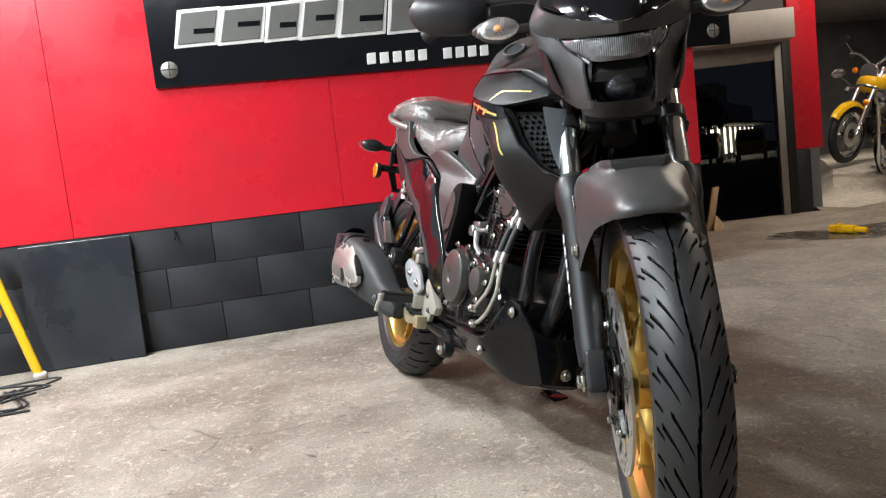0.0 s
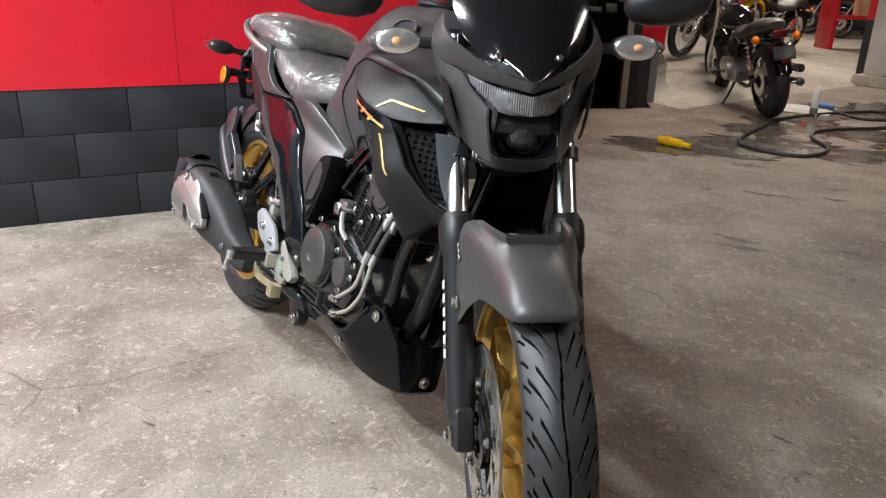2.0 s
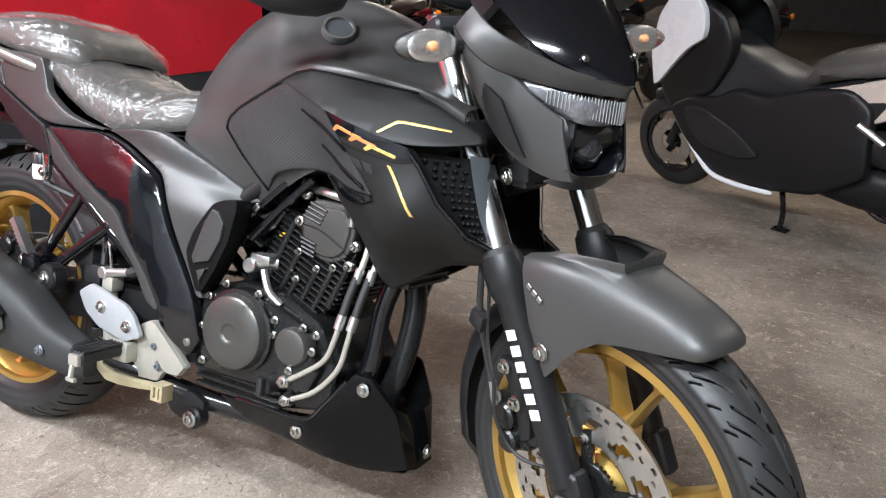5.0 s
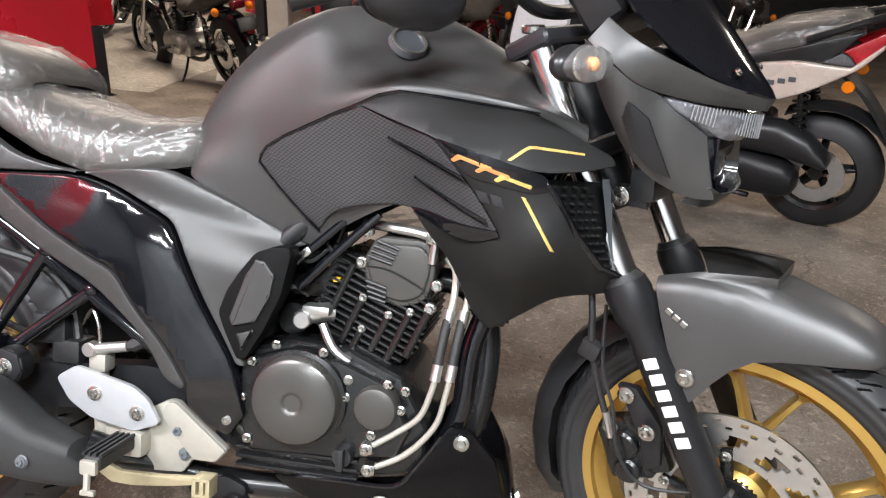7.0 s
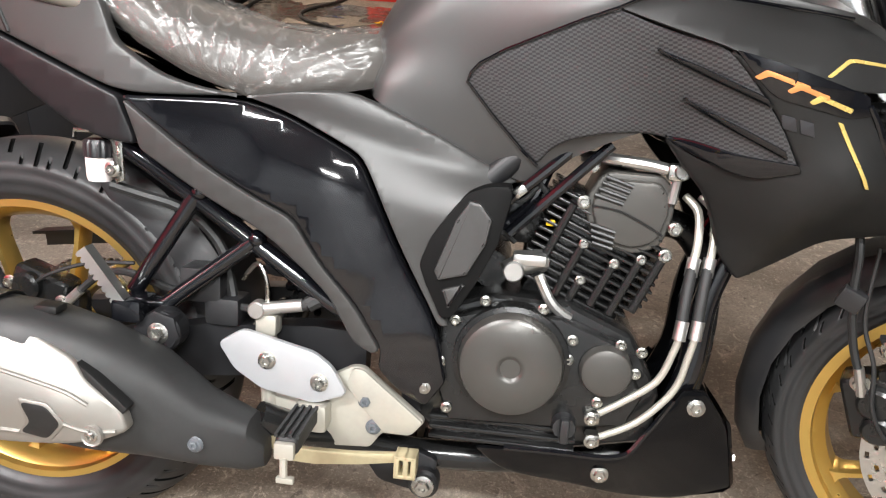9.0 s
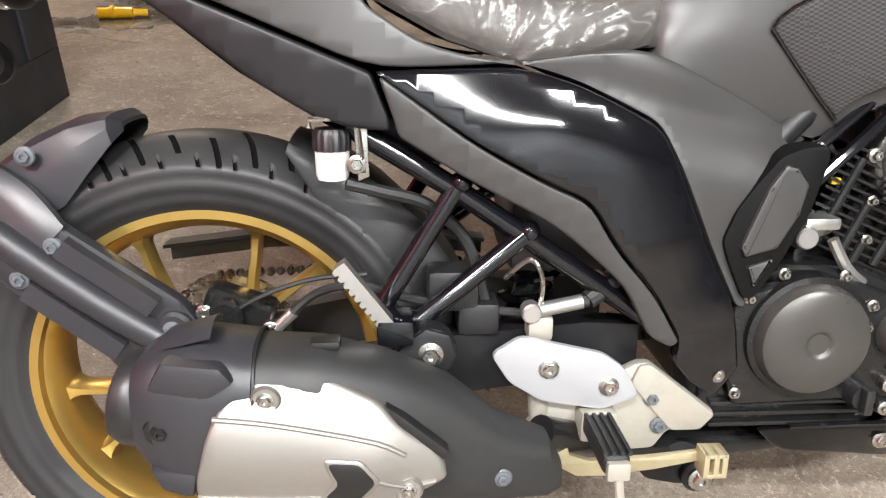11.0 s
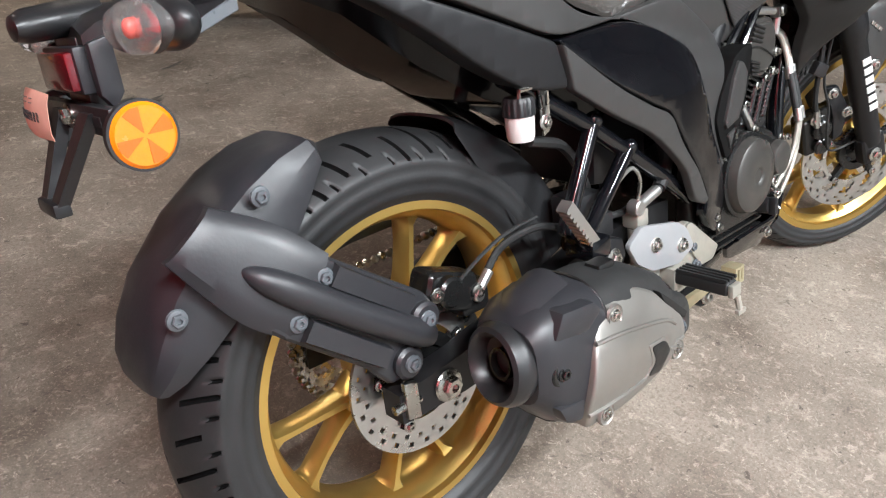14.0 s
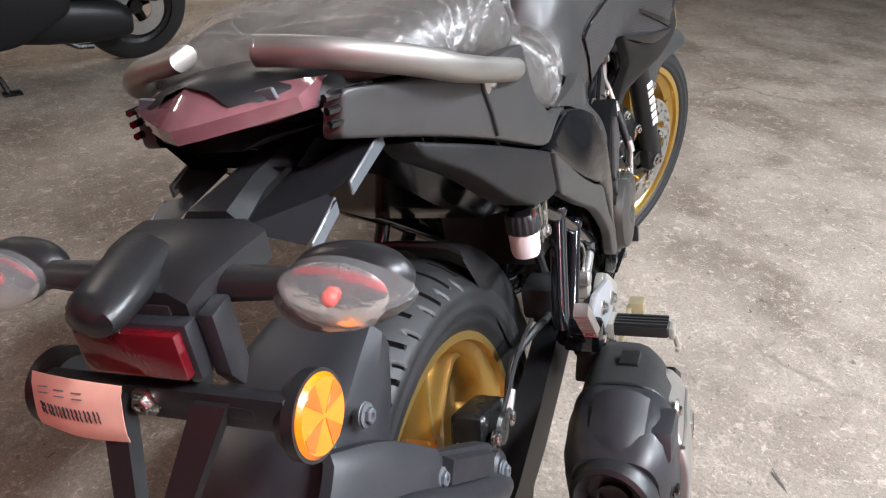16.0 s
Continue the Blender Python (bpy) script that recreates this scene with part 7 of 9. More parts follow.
# oil cooler lines: bare ends, rubber middles
for y, p in ((-0.118, ((0.842, 0.330), (0.880, 0.356), (0.918, 0.388), (0.934, 0.430), (0.939, 0.455))), (-0.112, ((0.846, 0.295), (0.900, 0.325), (0.942, 0.375), (0.955, 0.425), (0.960, 0.455)))):
    ln = bp("oil_line", tube(curve([(x, y - 0.012, z) for x, z in p], 6), 0.0048, 12), M_PALEALU, None, "bare metal oil cooler line")
    x, z = p[-1]
    bp("rubber_sleeve", tube(curve([(x, y - 0.010, z), (x + 0.004, y + 0.002, z + 0.045), (x + 0.010, y + 0.016, z + 0.088)], 5), 0.0076, 12), M_RUBBERG, ln)
    bp("upper_line", tube(curve([(x + 0.010, y + 0.016, z + 0.085), (x + 0.014, y + 0.024, z + 0.115), (x + 0.012, y + 0.036, z + 0.150), (x - 0.004, y + 0.05, z + 0.168)], 5), 0.0055, 10), M_PALEALU, ln)
    for q in ((x, y - 0.011, z + 0.004), (x + 0.009, y + 0.014, z + 0.082)):
        bp("ferrule", tube([Vector(q) + V(-0.001, -0.002, -0.012), Vector(q) + V(0.002, 0.003, 0.012)], 0.0084, 12), M_ALU, ln)
    bp("line_flange", join(box((p[0][0], y - 0.010, p[0][1]), (0.020, 0.020, 0.018), 0.005), bolt((p[0][0] - 0.002, y - 0.02, p[0][1]), 0.0065, 0.008)), M_STEEL, ln)
# frame tubes, oil cooler and belly pan
for s in (-1, 1):
    bp("down_tube", tube(curve([(1.10, s * 0.035, 0.80), (1.045, s * 0.05, 0.65), (0.985, s * 0.062, 0.50), (0.972, s * 0.066, 0.38), (0.93, s * 0.07, 0.28)], 5), 0.017, 14), M_GLOSS, None, "black frame down tube")
    bp("upper_frame", tube(curve([(1.10, s * 0.05, 0.83), (0.90, s * 0.070, 0.73), (0.76, s * 0.075, 0.69), (0.66, s * 0.090, 0.60), (0.600, s * 0.100, 0.45), (0.60, s * 0.095, 0.30)], 5), 0.018, 12), M_MATTBLK)
cool = bp("oil_cooler", box((1.015, 0, 0.575), (0.032, 0.15, 0.10), 0.006), M_GRILLESHADE, None, "black oil cooler core")
for i in range(8):
    bp("cooler_fin", box((1.018, 0, 0.533 + 0.0120 * i), (0.036, 0.14, 0.004), 0.001, 1), M_ENGINE, cool)
bp("exhaust_header", tube(curve([(0.895, 0.02, 0.575), (0.965, 0.02, 0.56), (1.0, 0.02, 0.48), (0.985, 0.0, 0.33), (0.92, -0.02, 0.235), (0.75, -0.05, 0.215), (0.58, -0.085, 0.225), (0.45, -0.14, 0.27), (0.40, -0.168, 0.295)], 6), 0.021, 16), M_ENGINE, None, "black exhaust header pipe")
PAN = skin_y(((0.69, -0.120, 0.258), (0.73, -0.100, 0.218), (0.839, -0.090, 0.205), (0.981, -0.055, 0.180), (1.060, -0.044, 0.203), (1.034, -0.066, 0.303), (0.981, -0.095, 0.343), (0.96, -0.100, 0.369), (0.916, -0.115, 0.300), (0.884, -0.120, 0.263), (0.80, -0.122, 0.262), (0.94, -0.092, 0.25)))
pan = panel("belly_pan", [(0.690, 0.262), (0.800, 0.265), (0.884, 0.266), (0.916, 0.300), (0.949, 0.350), (0.962, 0.369), (0.994, 0.363), (1.012, 0.338), (1.036, 0.305), (1.060, 0.203), (0.981, 0.180), (0.900, 0.192), (0.839, 0.205), (0.730, 0.220)], PAN, M_PAN, "glossy black belly pan", thick=0.006, roll=0.0025)
bp("pan_front", loft([[V(1.030, -0.070, 0.318), V(1.036, -0.066, 0.303), V(1.059, -0.045, 0.204), V(1.050, -0.046, 0.196), V(1.0, -0.05, 0.186)], [V(1.046, -0.04, 0.300), V(1.050, -0.036, 0.292), V(1.068, -0.028, 0.204), V(1.058, -0.028, 0.194), V(1.0, -0.03, 0.180)],
                      [V(1.046, 0.04, 0.300), V(1.050, 0.036, 0.292), V(1.068, 0.028, 0.204), V(1.058, 0.028, 0.194), V(1.0, 0.03, 0.180)], [V(1.030, 0.070, 0.318), V(1.036, 0.066, 0.303), V(1.059, 0.045, 0.204), V(1.050, 0.046, 0.196), V(1.0, 0.05, 0.186)]]), M_PAN, pan, "glossy black front of the pan", 24)
for c in ((0.981, -0.097, 0.343), (0.863, -0.112, 0.238)):
    bp("pan_bolt", bolt(c, 0.0085, 0.008), M_STEEL)
bp("pan_bolt", moved(bolt((0, 0, 0), 0.009, 0.008), Matrix.Translation(V(1.066, 0.004, 0.226)) @ Matrix.Rotation(radians(90), 4, "Z")), M_STEEL)
for s in (-1, 1):
    bp("pan_edge", tube(curve([(0.73, s * 0.121, 0.266), (0.80, s * 0.122, 0.268), (0.884, s * 0.119, 0.270), (0.916, s * 0.114, 0.304), (0.949, s * 0.102, 0.352)], 5), 0.004, 6), M_GLOSS)
bp("horn", join(disc(0.034, 0.03, (1.02, -0.055, 0.62), "x", 28, 0.006), tube([(1.0, -0.055, 0.62), (0.98, -0.03, 0.66)], 0.008, 8)), M_PLASTIC)

# ---- exhaust silencer ----
def muf_ring(x, y, z, w, h, n=24):
    """A section with flattened faces, squarer at the outer side."""
    out = []
    for i in range(n):
        a = 2 * math.pi * i / n
        c, s = math.cos(a), math.sin(a)
        e = 0.62
        out.append(V(x, y + w * math.copysign(abs(c) ** e, c), z + h * math.copysign(abs(s) ** e, s)))
    return out


muf = bp("silencer", loft([muf_ring(*r) for r in ((0.420, -0.186, 0.256, 0.016, 0.018), (0.402, -0.191, 0.272, 0.030, 0.036), (0.345, -0.202, 0.291, 0.040, 0.046), (0.289, -0.216, 0.324, 0.047, 0.066), (0.22, -0.231, 0.348, 0.053, 0.080),
                                              (0.157, -0.240, 0.364, 0.057, 0.084), (0.07, -0.247, 0.375, 0.059, 0.081), (0.02, -0.250, 0.384, 0.055, 0.074))], True, True), M_HEATPAINT, None, "matt black exhaust silencer with a satin silver shield", 28)
T0 = Matrix.Translation(V(-0.014, -0.252, 0.397)) @ Matrix.Rotation(radians(8), 4, "Y") @ Matrix.Rotation(radians(-6), 4, "Z")
bp("tail_pipe", moved(lathe([(0.030, 0.012), (0.044, 0.008), (0.048, -0.002), (0.048, -0.010), (0.044, -0.020), (0.039, -0.023), (0.034, -0.018), (0.029, -0.002), (0.027, 0.022)], 40, "x"), T0), M_PLASTIC, muf, "black round outlet")
bp("outlet", moved(lathe([(0.015, 0.03), (0.015, -0.010), (0.018, -0.010), (0.018, 0.03)], 24, "x", closed=True), T0), M_ENGINE, muf)
# dark disc painted in for the shade inside the pipe
bp("outlet_shade", moved(disc(0.034, 0.004, (0.014, 0, 0), "x", 24), T0), M_GRILLESHADE, muf)
SHIELD = skin_y(((0.111, -0.304, 0.415), (0.076, -0.312, 0.309), (0.2436, -0.298, 0.313), (0.21, -0.310, 0.350), (0.165, -0.310, 0.321), (0.169, -0.312, 0.360), (0.10, -0.286, 0.443), (0.133, -0.282, 0.442), (0.216, -0.286, 0.402), (0.276, -0.288, 0.344), (0.281, -0.289, 0.316), (0.25, -0.294, 0.303), (0.183, -0.303, 0.296), (0.046, -0.306, 0.300), (0.062, -0.314, 0.403), (0.044, -0.319, 0.340), (0.12, -0.318, 0.365)))
sh = bp("heat_shield", panel_mesh([(0.100, 0.441), (0.132, 0.443), (0.175, 0.424), (0.216, 0.402), (0.232, 0.381), (0.276, 0.344), (0.283, 0.318), (0.252, 0.304), (0.183, 0.296), (0.110, 0.297), (0.047, 0.300), (0.043, 0.335), (0.062, 0.404)], SHIELD, 0.012, 0.004, 0.014), M_SATIN, muf, "satin silver heat shield", 40)


def on_shield(x, z, off=0.0):
    return V(x, SHIELD(x, z) - off, z)


# pressed creases, the window as a plate in shade colour, and its bevel
for line in (((0.064, 0.404), (0.110, 0.397), (0.160, 0.384), (0.214, 0.368), (0.240, 0.352)), ((0.045, 0.322), (0.100, 0.319), (0.160, 0.314)), ((0.214, 0.329), (0.240, 0.318), (0.270, 0.318))):
    bp("pressed_line", tube([on_shield(p.x, p.z) for p in curve([(x, 0, z) for x, z in line], 4)], 0.0028, 8), M_SATIN, sh)
bp("window_rim", panel_mesh([(0.161, 0.360), (0.199, 0.355), (0.218, 0.329), (0.195, 0.302), (0.155, 0.311), (0.171, 0.330)], SHIELD, 0.006, 0.003, 0.02, 0.0018), M_SATIN, sh)
bp("shield_window_shade", panel_mesh([(0.166, 0.355), (0.197, 0.351), (0.212, 0.329), (0.193, 0.307), (0.162, 0.315), (0.177, 0.330)], SHIELD, 0.001, 0.0004, 0.02, 0.0026), M_GRILLESHADE, sh)
for x, z in ((0.111, 0.417), (0.2436, 0.313), (0.076, 0.309)):
    c = on_shield(x, z)
    bp("shield_bolt", lathe([(0.0, -0.002), (0.0115, -0.002), (0.013, -0.0035), (0.0145, 0.0)], 24, "y", c), M_SATIN, sh)
    bp("shield_screw", bolt((c.x, c.y - 0.002, c.z), 0.0055, 0.005), M_STEEL, sh)
# dark plate stands in for the shaded opening along the shield's edge
bp("gap_shade", plate([(0.222, 0.400), (0.240, 0.386), (0.284, 0.348), (0.278, 0.340), (0.234, 0.378)], -0.290, -0.272, 0.002), M_GRILLESHADE, muf)
# end cap: faceted, with raised shoulders above and below a screw pocket
bp("end_cap", loft([muf_ring(*r) for r in ((0.098, -0.245, 0.371, 0.061, 0.086), (0.050, -0.249, 0.379, 0.063, 0.086), (0.014, -0.251, 0.389, 0.060, 0.072), (-0.004, -0.252, 0.395, 0.053, 0.057), (-0.014, -0.252, 0.397, 0.046, 0.047))], True, True), M_PLASTIC2, muf, "dark grey silencer end cap", 28)
for pts, y0 in (([(0.004, 0.430), (0.052, 0.414), (0.085, 0.436), (0.072, 0.452), (0.020, 0.458)], -0.309), ([(0.000, 0.352), (0.046, 0.345), (0.040, 0.318), (0.012, 0.328)], -0.312)):
    bp("cap_shoulder", plate(pts, y0, y0 + 0.04, 0.007, 2), M_PLASTIC2, muf)
bp("cap_ridge", loft([[V(x, -0.252 + w * math.cos(a), 0.389 + 0.010 + h * math.sin(a)) for a in (radians(60 + 12 * k) for k in range(6))] for x, w, h in ((-0.006, 0.050, 0.052), (0.016, 0.058, 0.070), (0.060, 0.060, 0.082))]), M_PLASTIC2, muf, "", 50)
bp("cap_seam", tube([V(0.099, -0.245 + 0.0620 * math.copysign(abs(math.cos(a)) ** 0.72, math.cos(a)), 0.371 + 0.0870 * math.copysign(abs(math.sin(a)) ** 0.72, math.sin(a))) for a in (2 * math.pi * i / 40 for i in range(40))], 0.0022, 6, closed=True), M_GRILLESHADE, muf)
bp("end_screw", join(disc(0.017, 0.008, (0.015, -0.304, 0.389), "y", 20), bolt((0.015, -0.308, 0.389), 0.0065, 0.006)), M_ENGINE, muf)
bp("front_screw", join(disc(0.011, 0.004, (0.345, -0.242, 0.285), "y", 20), bolt((0.345, -0.244, 0.285), 0.006, 0.005)), M_DARKDECAL, muf)
bp("top_slot", box((0.163, -0.244, 0.448), (0.030, 0.024, 0.01), 0.004), M_GRILLESHADE, muf)


# ---- other machines in the hall ----
def small_wheel(parent, at, R, W, rim_r, look_="cast", tyre_mat=None, rim_mat=None):
    """Wheel of a parked machine: hub as the part, tyre, rim and spokes under it."""
    x, y, z = at
    w = part("wheel", lathe([(0, -0.05), (0.03, -0.05), (0.045, -0.02), (0.045, 0.02), (0.03, 0.05), (0, 0.05)], 20, "y", at), M_ENGINE, parent)
    prof = []
    for j in range(13):
        u = -1 + 2 * j / 12
        prof.append((rim_r + (R - rim_r) * (1 - abs(u) ** 2.6) ** 0.55, y + u * W / 2))
    prof = [(r, q - y) for r, q in prof]
    part("tyre", lathe(prof, 48, "y", at), M_RUBBER, w)
    part("rim", lathe([(rim_r + 0.006, -W * 0.36), (rim_r - 0.012, -W * 0.3), (rim_r - 0.016, 0), (rim_r - 0.012, W * 0.3), (rim_r + 0.006, W * 0.36)], 40, "y", at), rim_mat or M_CHROME, w)
    sp_ = []
    if look_ == "wire":
        for i in range(28):
            a = 2 * math.pi * i / 28
            b = a + (0.35 if i % 2 else -0.35)
            sp_.append(tube([(x + 0.04 * math.cos(b), y + (0.03 if i % 4 < 2 else -0.03), z + 0.04 * math.sin(b)), (x + rim_r * math.cos(a), y, z + rim_r * math.sin(a))], 0.0022, 5))
        part("wire_spokes", join(*sp_), M_CHROME, w)
    else:
        for i in range(5):
            a = 2 * math.pi * i / 5 + 0.3
            part("spoke", tube([(x + 0.03 * math.cos(a), y, z + 0.03 * math.sin(a)), (x + (rim_r - 0.01) * math.cos(a + 0.12), y, z + (rim_r - 0.01) * math.sin(a + 0.12))], [0.018, 0.012], 8, flat=1.6), rim_mat or M_ENGINE, w)
    part("disc", lathe([(0.06, W / 2 + 0.005), (0.12, W / 2 + 0.005), (0.12, W / 2 + 0.01), (0.06, W / 2 + 0.01)], 32, "y", at, True), M_DISC, w)
    return w


def fender_arc(c, R, half, a0, a1, mat_, parent, label=""):
    rings = []
    for i in range(13):
        a = radians(a0 + (a1 - a0) * i / 12)
        d = V(math.cos(a), 0, math.sin(a))
        k = half * (0.75 + 0.25 * math.sin(math.pi * i / 12))
        rings.append([Vector(c) + d * (R + 0.02 * (1 - u * u) - 0.03 * abs(u) ** 4) + V(0, u * k, 0) for u in (-1, -0.7, -0.35, 0, 0.35, 0.7, 1)])
    return part("mudguard", shelled(rings, 0.004, c), mat_, parent, label, 45)


def cruiser(m, label, tank_mat, fend_mat, fat, kind="cruiser"):
    """A parked motorcycle in bike space, x forward from the rear axle."""
    ob = thing("parked_motorcycle", m, label, "motorcycle", "parked motorcycles")
    wbx = 1.42 if kind == "cruiser" else 1.24
    R = 0.31 if kind == "cruiser" else 0.29
    lk = "wire" if kind != "bobber" else "cast"
    small_wheel(ob, (0, 0, R), R, fat, 0.20 if fat > 0.12 else 0.225, lk, None, M_CHROME if lk == "wire" else M_ENGINE)
    small_wheel(ob, (wbx, 0, R), R, fat * 0.85, 0.21 if fat > 0.12 else 0.225, lk, None, M_CHROME if lk == "wire" else M_ENGINE)
    fender_arc((0, 0, R), R + 0.03, 0.085 if fat > 0.12 else 0.06, 40, 165, fend_mat, ob)
    fender_arc((wbx, 0, R), R + 0.025, 0.07 if fat > 0.12 else 0.055, 35, 140, fend_mat, ob)
    top = V(wbx - 0.36, 0, 0.93)
    for s in (-1, 1):
        fk = part("fork_leg", tube([(wbx, s * 0.085, R), (wbx - 0.17, s * 0.085, 0.60)], 0.026, 12), M_ENGINE if kind == "bobber" else M_CHROME, ob)
        part("fork_tube", tube([(wbx - 0.17, s * 0.085, 0.60), top + V(0, s * 0.085, 0)], 0.019, 12), M_CHROME, fk)
        bar = part("handlebar", tube(curve([top + V(0.02, s * 0.03, 0.03), top + V(0.0, s * 0.16, 0.13), top + V(-0.10, s * 0.33, 0.15), top + V(-0.20, s * 0.38, 0.12)], 5), 0.012, 8), M_CHROME, ob)
        part("grip", tube([top + V(-0.12, s * 0.34, 0.147), top + V(-0.22, s * 0.385, 0.115)], 0.018, 10), M_RUBBERG, bar)
        mr = part("mirror", ball(top + V(-0.02, s * 0.36, 0.30), (0.012, 0.06, 0.04), 14, 8), M_CHROME if kind == "cruiser" else M_PLASTIC, ob)
        part("mirror_stalk", tube([top + V(-0.06, s * 0.28, 0.15), top + V(-0.02, s * 0.35, 0.27)], 0.005, 6), M_CHROME, mr)
        ind = part("turn_signal", ball((-0.12, s * 0.16, 0.66), (0.035, 0.03, 0.035), 12, 8), M_AMBER, ob, "round amber turn signal")
        part("signal_stalk", tube([(-0.1, s * 0.02, 0.66), (-0.1, s * 0.14, 0.66)], 0.008, 6), M_CHROME, ind)
        part("turn_signal", ball(top + V(0.06, s * 0.17, -0.02), (0.03, 0.028, 0.03), 12, 8), M_AMBER, ob)
        part("shock", join(tube([(0.04, s * 0.125, 0.36), (0.22, s * 0.115, 0.64)], 0.014, 8), tube([(0.06 + 0.14 * t / 40 + 0.02 * math.cos(t), s * 0.122 + 0.022 * math.sin(t), 0.40 + 0.21 * t / 40) for t in range(41)], 0.005, 6)), M_CHROME, ob)
        part("footrest", tube([(0.75, s * 0.12, 0.32), (0.76, s * 0.26, 0.32)], 0.014, 8), M_RUBBERG, ob)
    hl = part("headlamp", moved(lathe([(0, -0.10), (0.05, -0.085), (0.085, -0.03), (0.092, 0.01), (0.086, 0.014)], 28, "x"), Matrix.Translation(top + V(0.09, 0, -0.04))), M_CHROME, ob, "chromed round headlamp")
    part("lens", moved(lathe([(0, 0.03), (0.05, 0.024), (0.086, 0.012)], 24, "x"), Matrix.Translation(top + V(0.09, 0, -0.04))), M_DRL, hl)
    rings = []
    for x, w, zt, zb in ((0.62, 0.05, 0.76, 0.68), (0.66, 0.09, 0.82, 0.67), (0.76, 0.135, 0.87, 0.66), (0.88, 0.15, 0.885, 0.66), (0.98, 0.12, 0.87, 0.69), (1.03, 0.06, 0.84, 0.74)):
        rings.append([V(x, w * math.cos(a), (zt + zb) / 2 + (zt - zb) / 2 * math.sin(a)) for a in (2 * math.pi * i / 20 for i in range(20))])
    tk = part("fuel_tank", loft(rings, True, True), tank_mat, ob, "", 60)
    part("filler_cap", disc(0.035, 0.02, (0.86, 0, 0.892), "z", 20), M_CHROME, tk)
    rings = []
    for x, w, zt, zb in ((0.66, 0.06, 0.73, 0.66), (0.52, 0.13, 0.71, 0.62), (0.30, 0.16, 0.72, 0.62), (0.16, 0.13, 0.80, 0.66), (-0.05, 0.10, 0.81, 0.70), (-0.12, 0.06, 0.79, 0.73)):
        rings.append([V(x, w * math.cos(a), (zt + zb) / 2 + (zt - zb) / 2 * math.copysign(abs(math.sin(a)) ** 0.7, math.sin(a))) for a in (2 * math.pi * i / 20 for i in range(20))])
    part("seat", loft(rings, True, True), M_SEAT, ob, "black padded seat", 60)
    en = part("engine", join(plate(round_poly([(0.50, 0.24), (0.90, 0.24), (0.96, 0.34), (0.88, 0.44), (0.52, 0.44), (0.46, 0.34)], 0.04), -0.13, 0.13, 0.02, 2), disc(0.085, 0.06, (0.64, 0.15, 0.34), "y", 32, 0.01), disc(0.07, 0.06, (0.64, -0.15, 0.34), "y", 32, 0.01)), M_ALU if kind == "cruiser" else M_ENGINE, ob)
    for k in range(2 if kind == "cruiser" else 1):
        CY_ = Matrix.Translation(V(0.70 + 0.05 * k, 0, 0.42)) @ Matrix.Rotation(radians(-22 + 44 * k if kind == "cruiser" else 15), 4, "Y")
        for i in range(8):
            part("cooling_fin", moved(box((0, 0, 0.02 + i * 0.02), (0.15, 0.15, 0.008), 0.003, 1), CY_), M_ENGINE, en)
        part("head", moved(box((0, 0, 0.19), (0.12, 0.13, 0.05), 0.015), CY_), M_CHROME if kind == "cruiser" else M_ENGINE, en)
    part("frame", join(tube(curve([(wbx - 0.33, 0, 0.86), (0.80, 0, 0.66), (0.40, 0, 0.60), (0.02, 0, 0.70)], 5), 0.022, 10), tube(curve([(wbx - 0.30, 0, 0.80), (1.00, 0, 0.45), (0.86, 0, 0.22), (0.45, 0, 0.22), (0.38, 0, 0.55)], 5), 0.02, 10), tube([(0.42, 0.1, 0.32), (0, 0.1, R)], 0.02, 8), tube([(0.42, -0.1, 0.32), (0, -0.1, R)], 0.02, 8)), M_ENGINE, ob)
    for k in range(2 if kind == "cruiser" else 1):
        part("exhaust_pipe", tube(curve([(0.86, -0.06, 0.50), (0.96, -0.12, 0.42), (0.90, -0.15, 0.27 + 0.05 * k), (0.40, -0.165, 0.27 + 0.10 * k), (-0.20, -0.17, 0.30 + 0.11 * k)], 6), [0.022] * 16 + [0.034] * 9, 12), M_CHROME if kind == "cruiser" else M_ENGINE, ob, "exhaust pipe")
    tlp = part("tail_lamp", join(box((-0.20, 0, 0.70), (0.07, 0.11, 0.06), 0.018, 3)), M_REDLENS, ob, "red tail lamp")
    part("reflector", box((-0.335, 0, 0.50), (0.012, 0.07, 0.03), 0.004), M_REDLENS, tlp)
    part("plate_holder", box((-0.30, 0, 0.56), (0.02, 0.17, 0.11), 0.01, 2, Matrix.Rotation(radians(20), 4, "Y")), M_PLASTIC, ob)
    part("side_stand", tube(curve([(0.62, 0.08, 0.24), (0.58, 0.16, 0.12), (0.57, 0.22, 0.045)], 4), 0.011, 8), M_ENGINE, ob)
    return ob


def heading(x, y, dx, dy, z=0.0, lean=-9.0, s=1.0):
    return Matrix.Translation(V(x, y, z)) @ Matrix.Rotation(math.atan2(dy, dx), 4, "Z") @ Matrix.Rotation(radians(lean), 4, "X") @ Matrix.Scale(s, 4)


cruiser(heading(-1.74, 4.90, -0.84, 0.54), "black and chrome cruiser motorcycle leaning on its side stand", M_GLOSS, M_GLOSS, 0.16)
cruiser(heading(-3.67, 6.80, 0.20, -1.08, 0.305), "small yellow motorcycle with wire wheels parked on the slab", M_YELLOW, M_YELLOW, 0.085, "small")
cruiser(heading(0.10, 5.76, -0.27, -0.96, 0.0, -9), "black motorcycle with a maroon front mudguard and fat tyres", M_GLOSS, M_MAROON, 0.16, "bobber")
cruiser(heading(-5.30, 9.90, 0.05, -1.0, 0.10), "black and chrome motorcycle parked on the slab", M_GLOSS, M_GLOSS, 0.12)
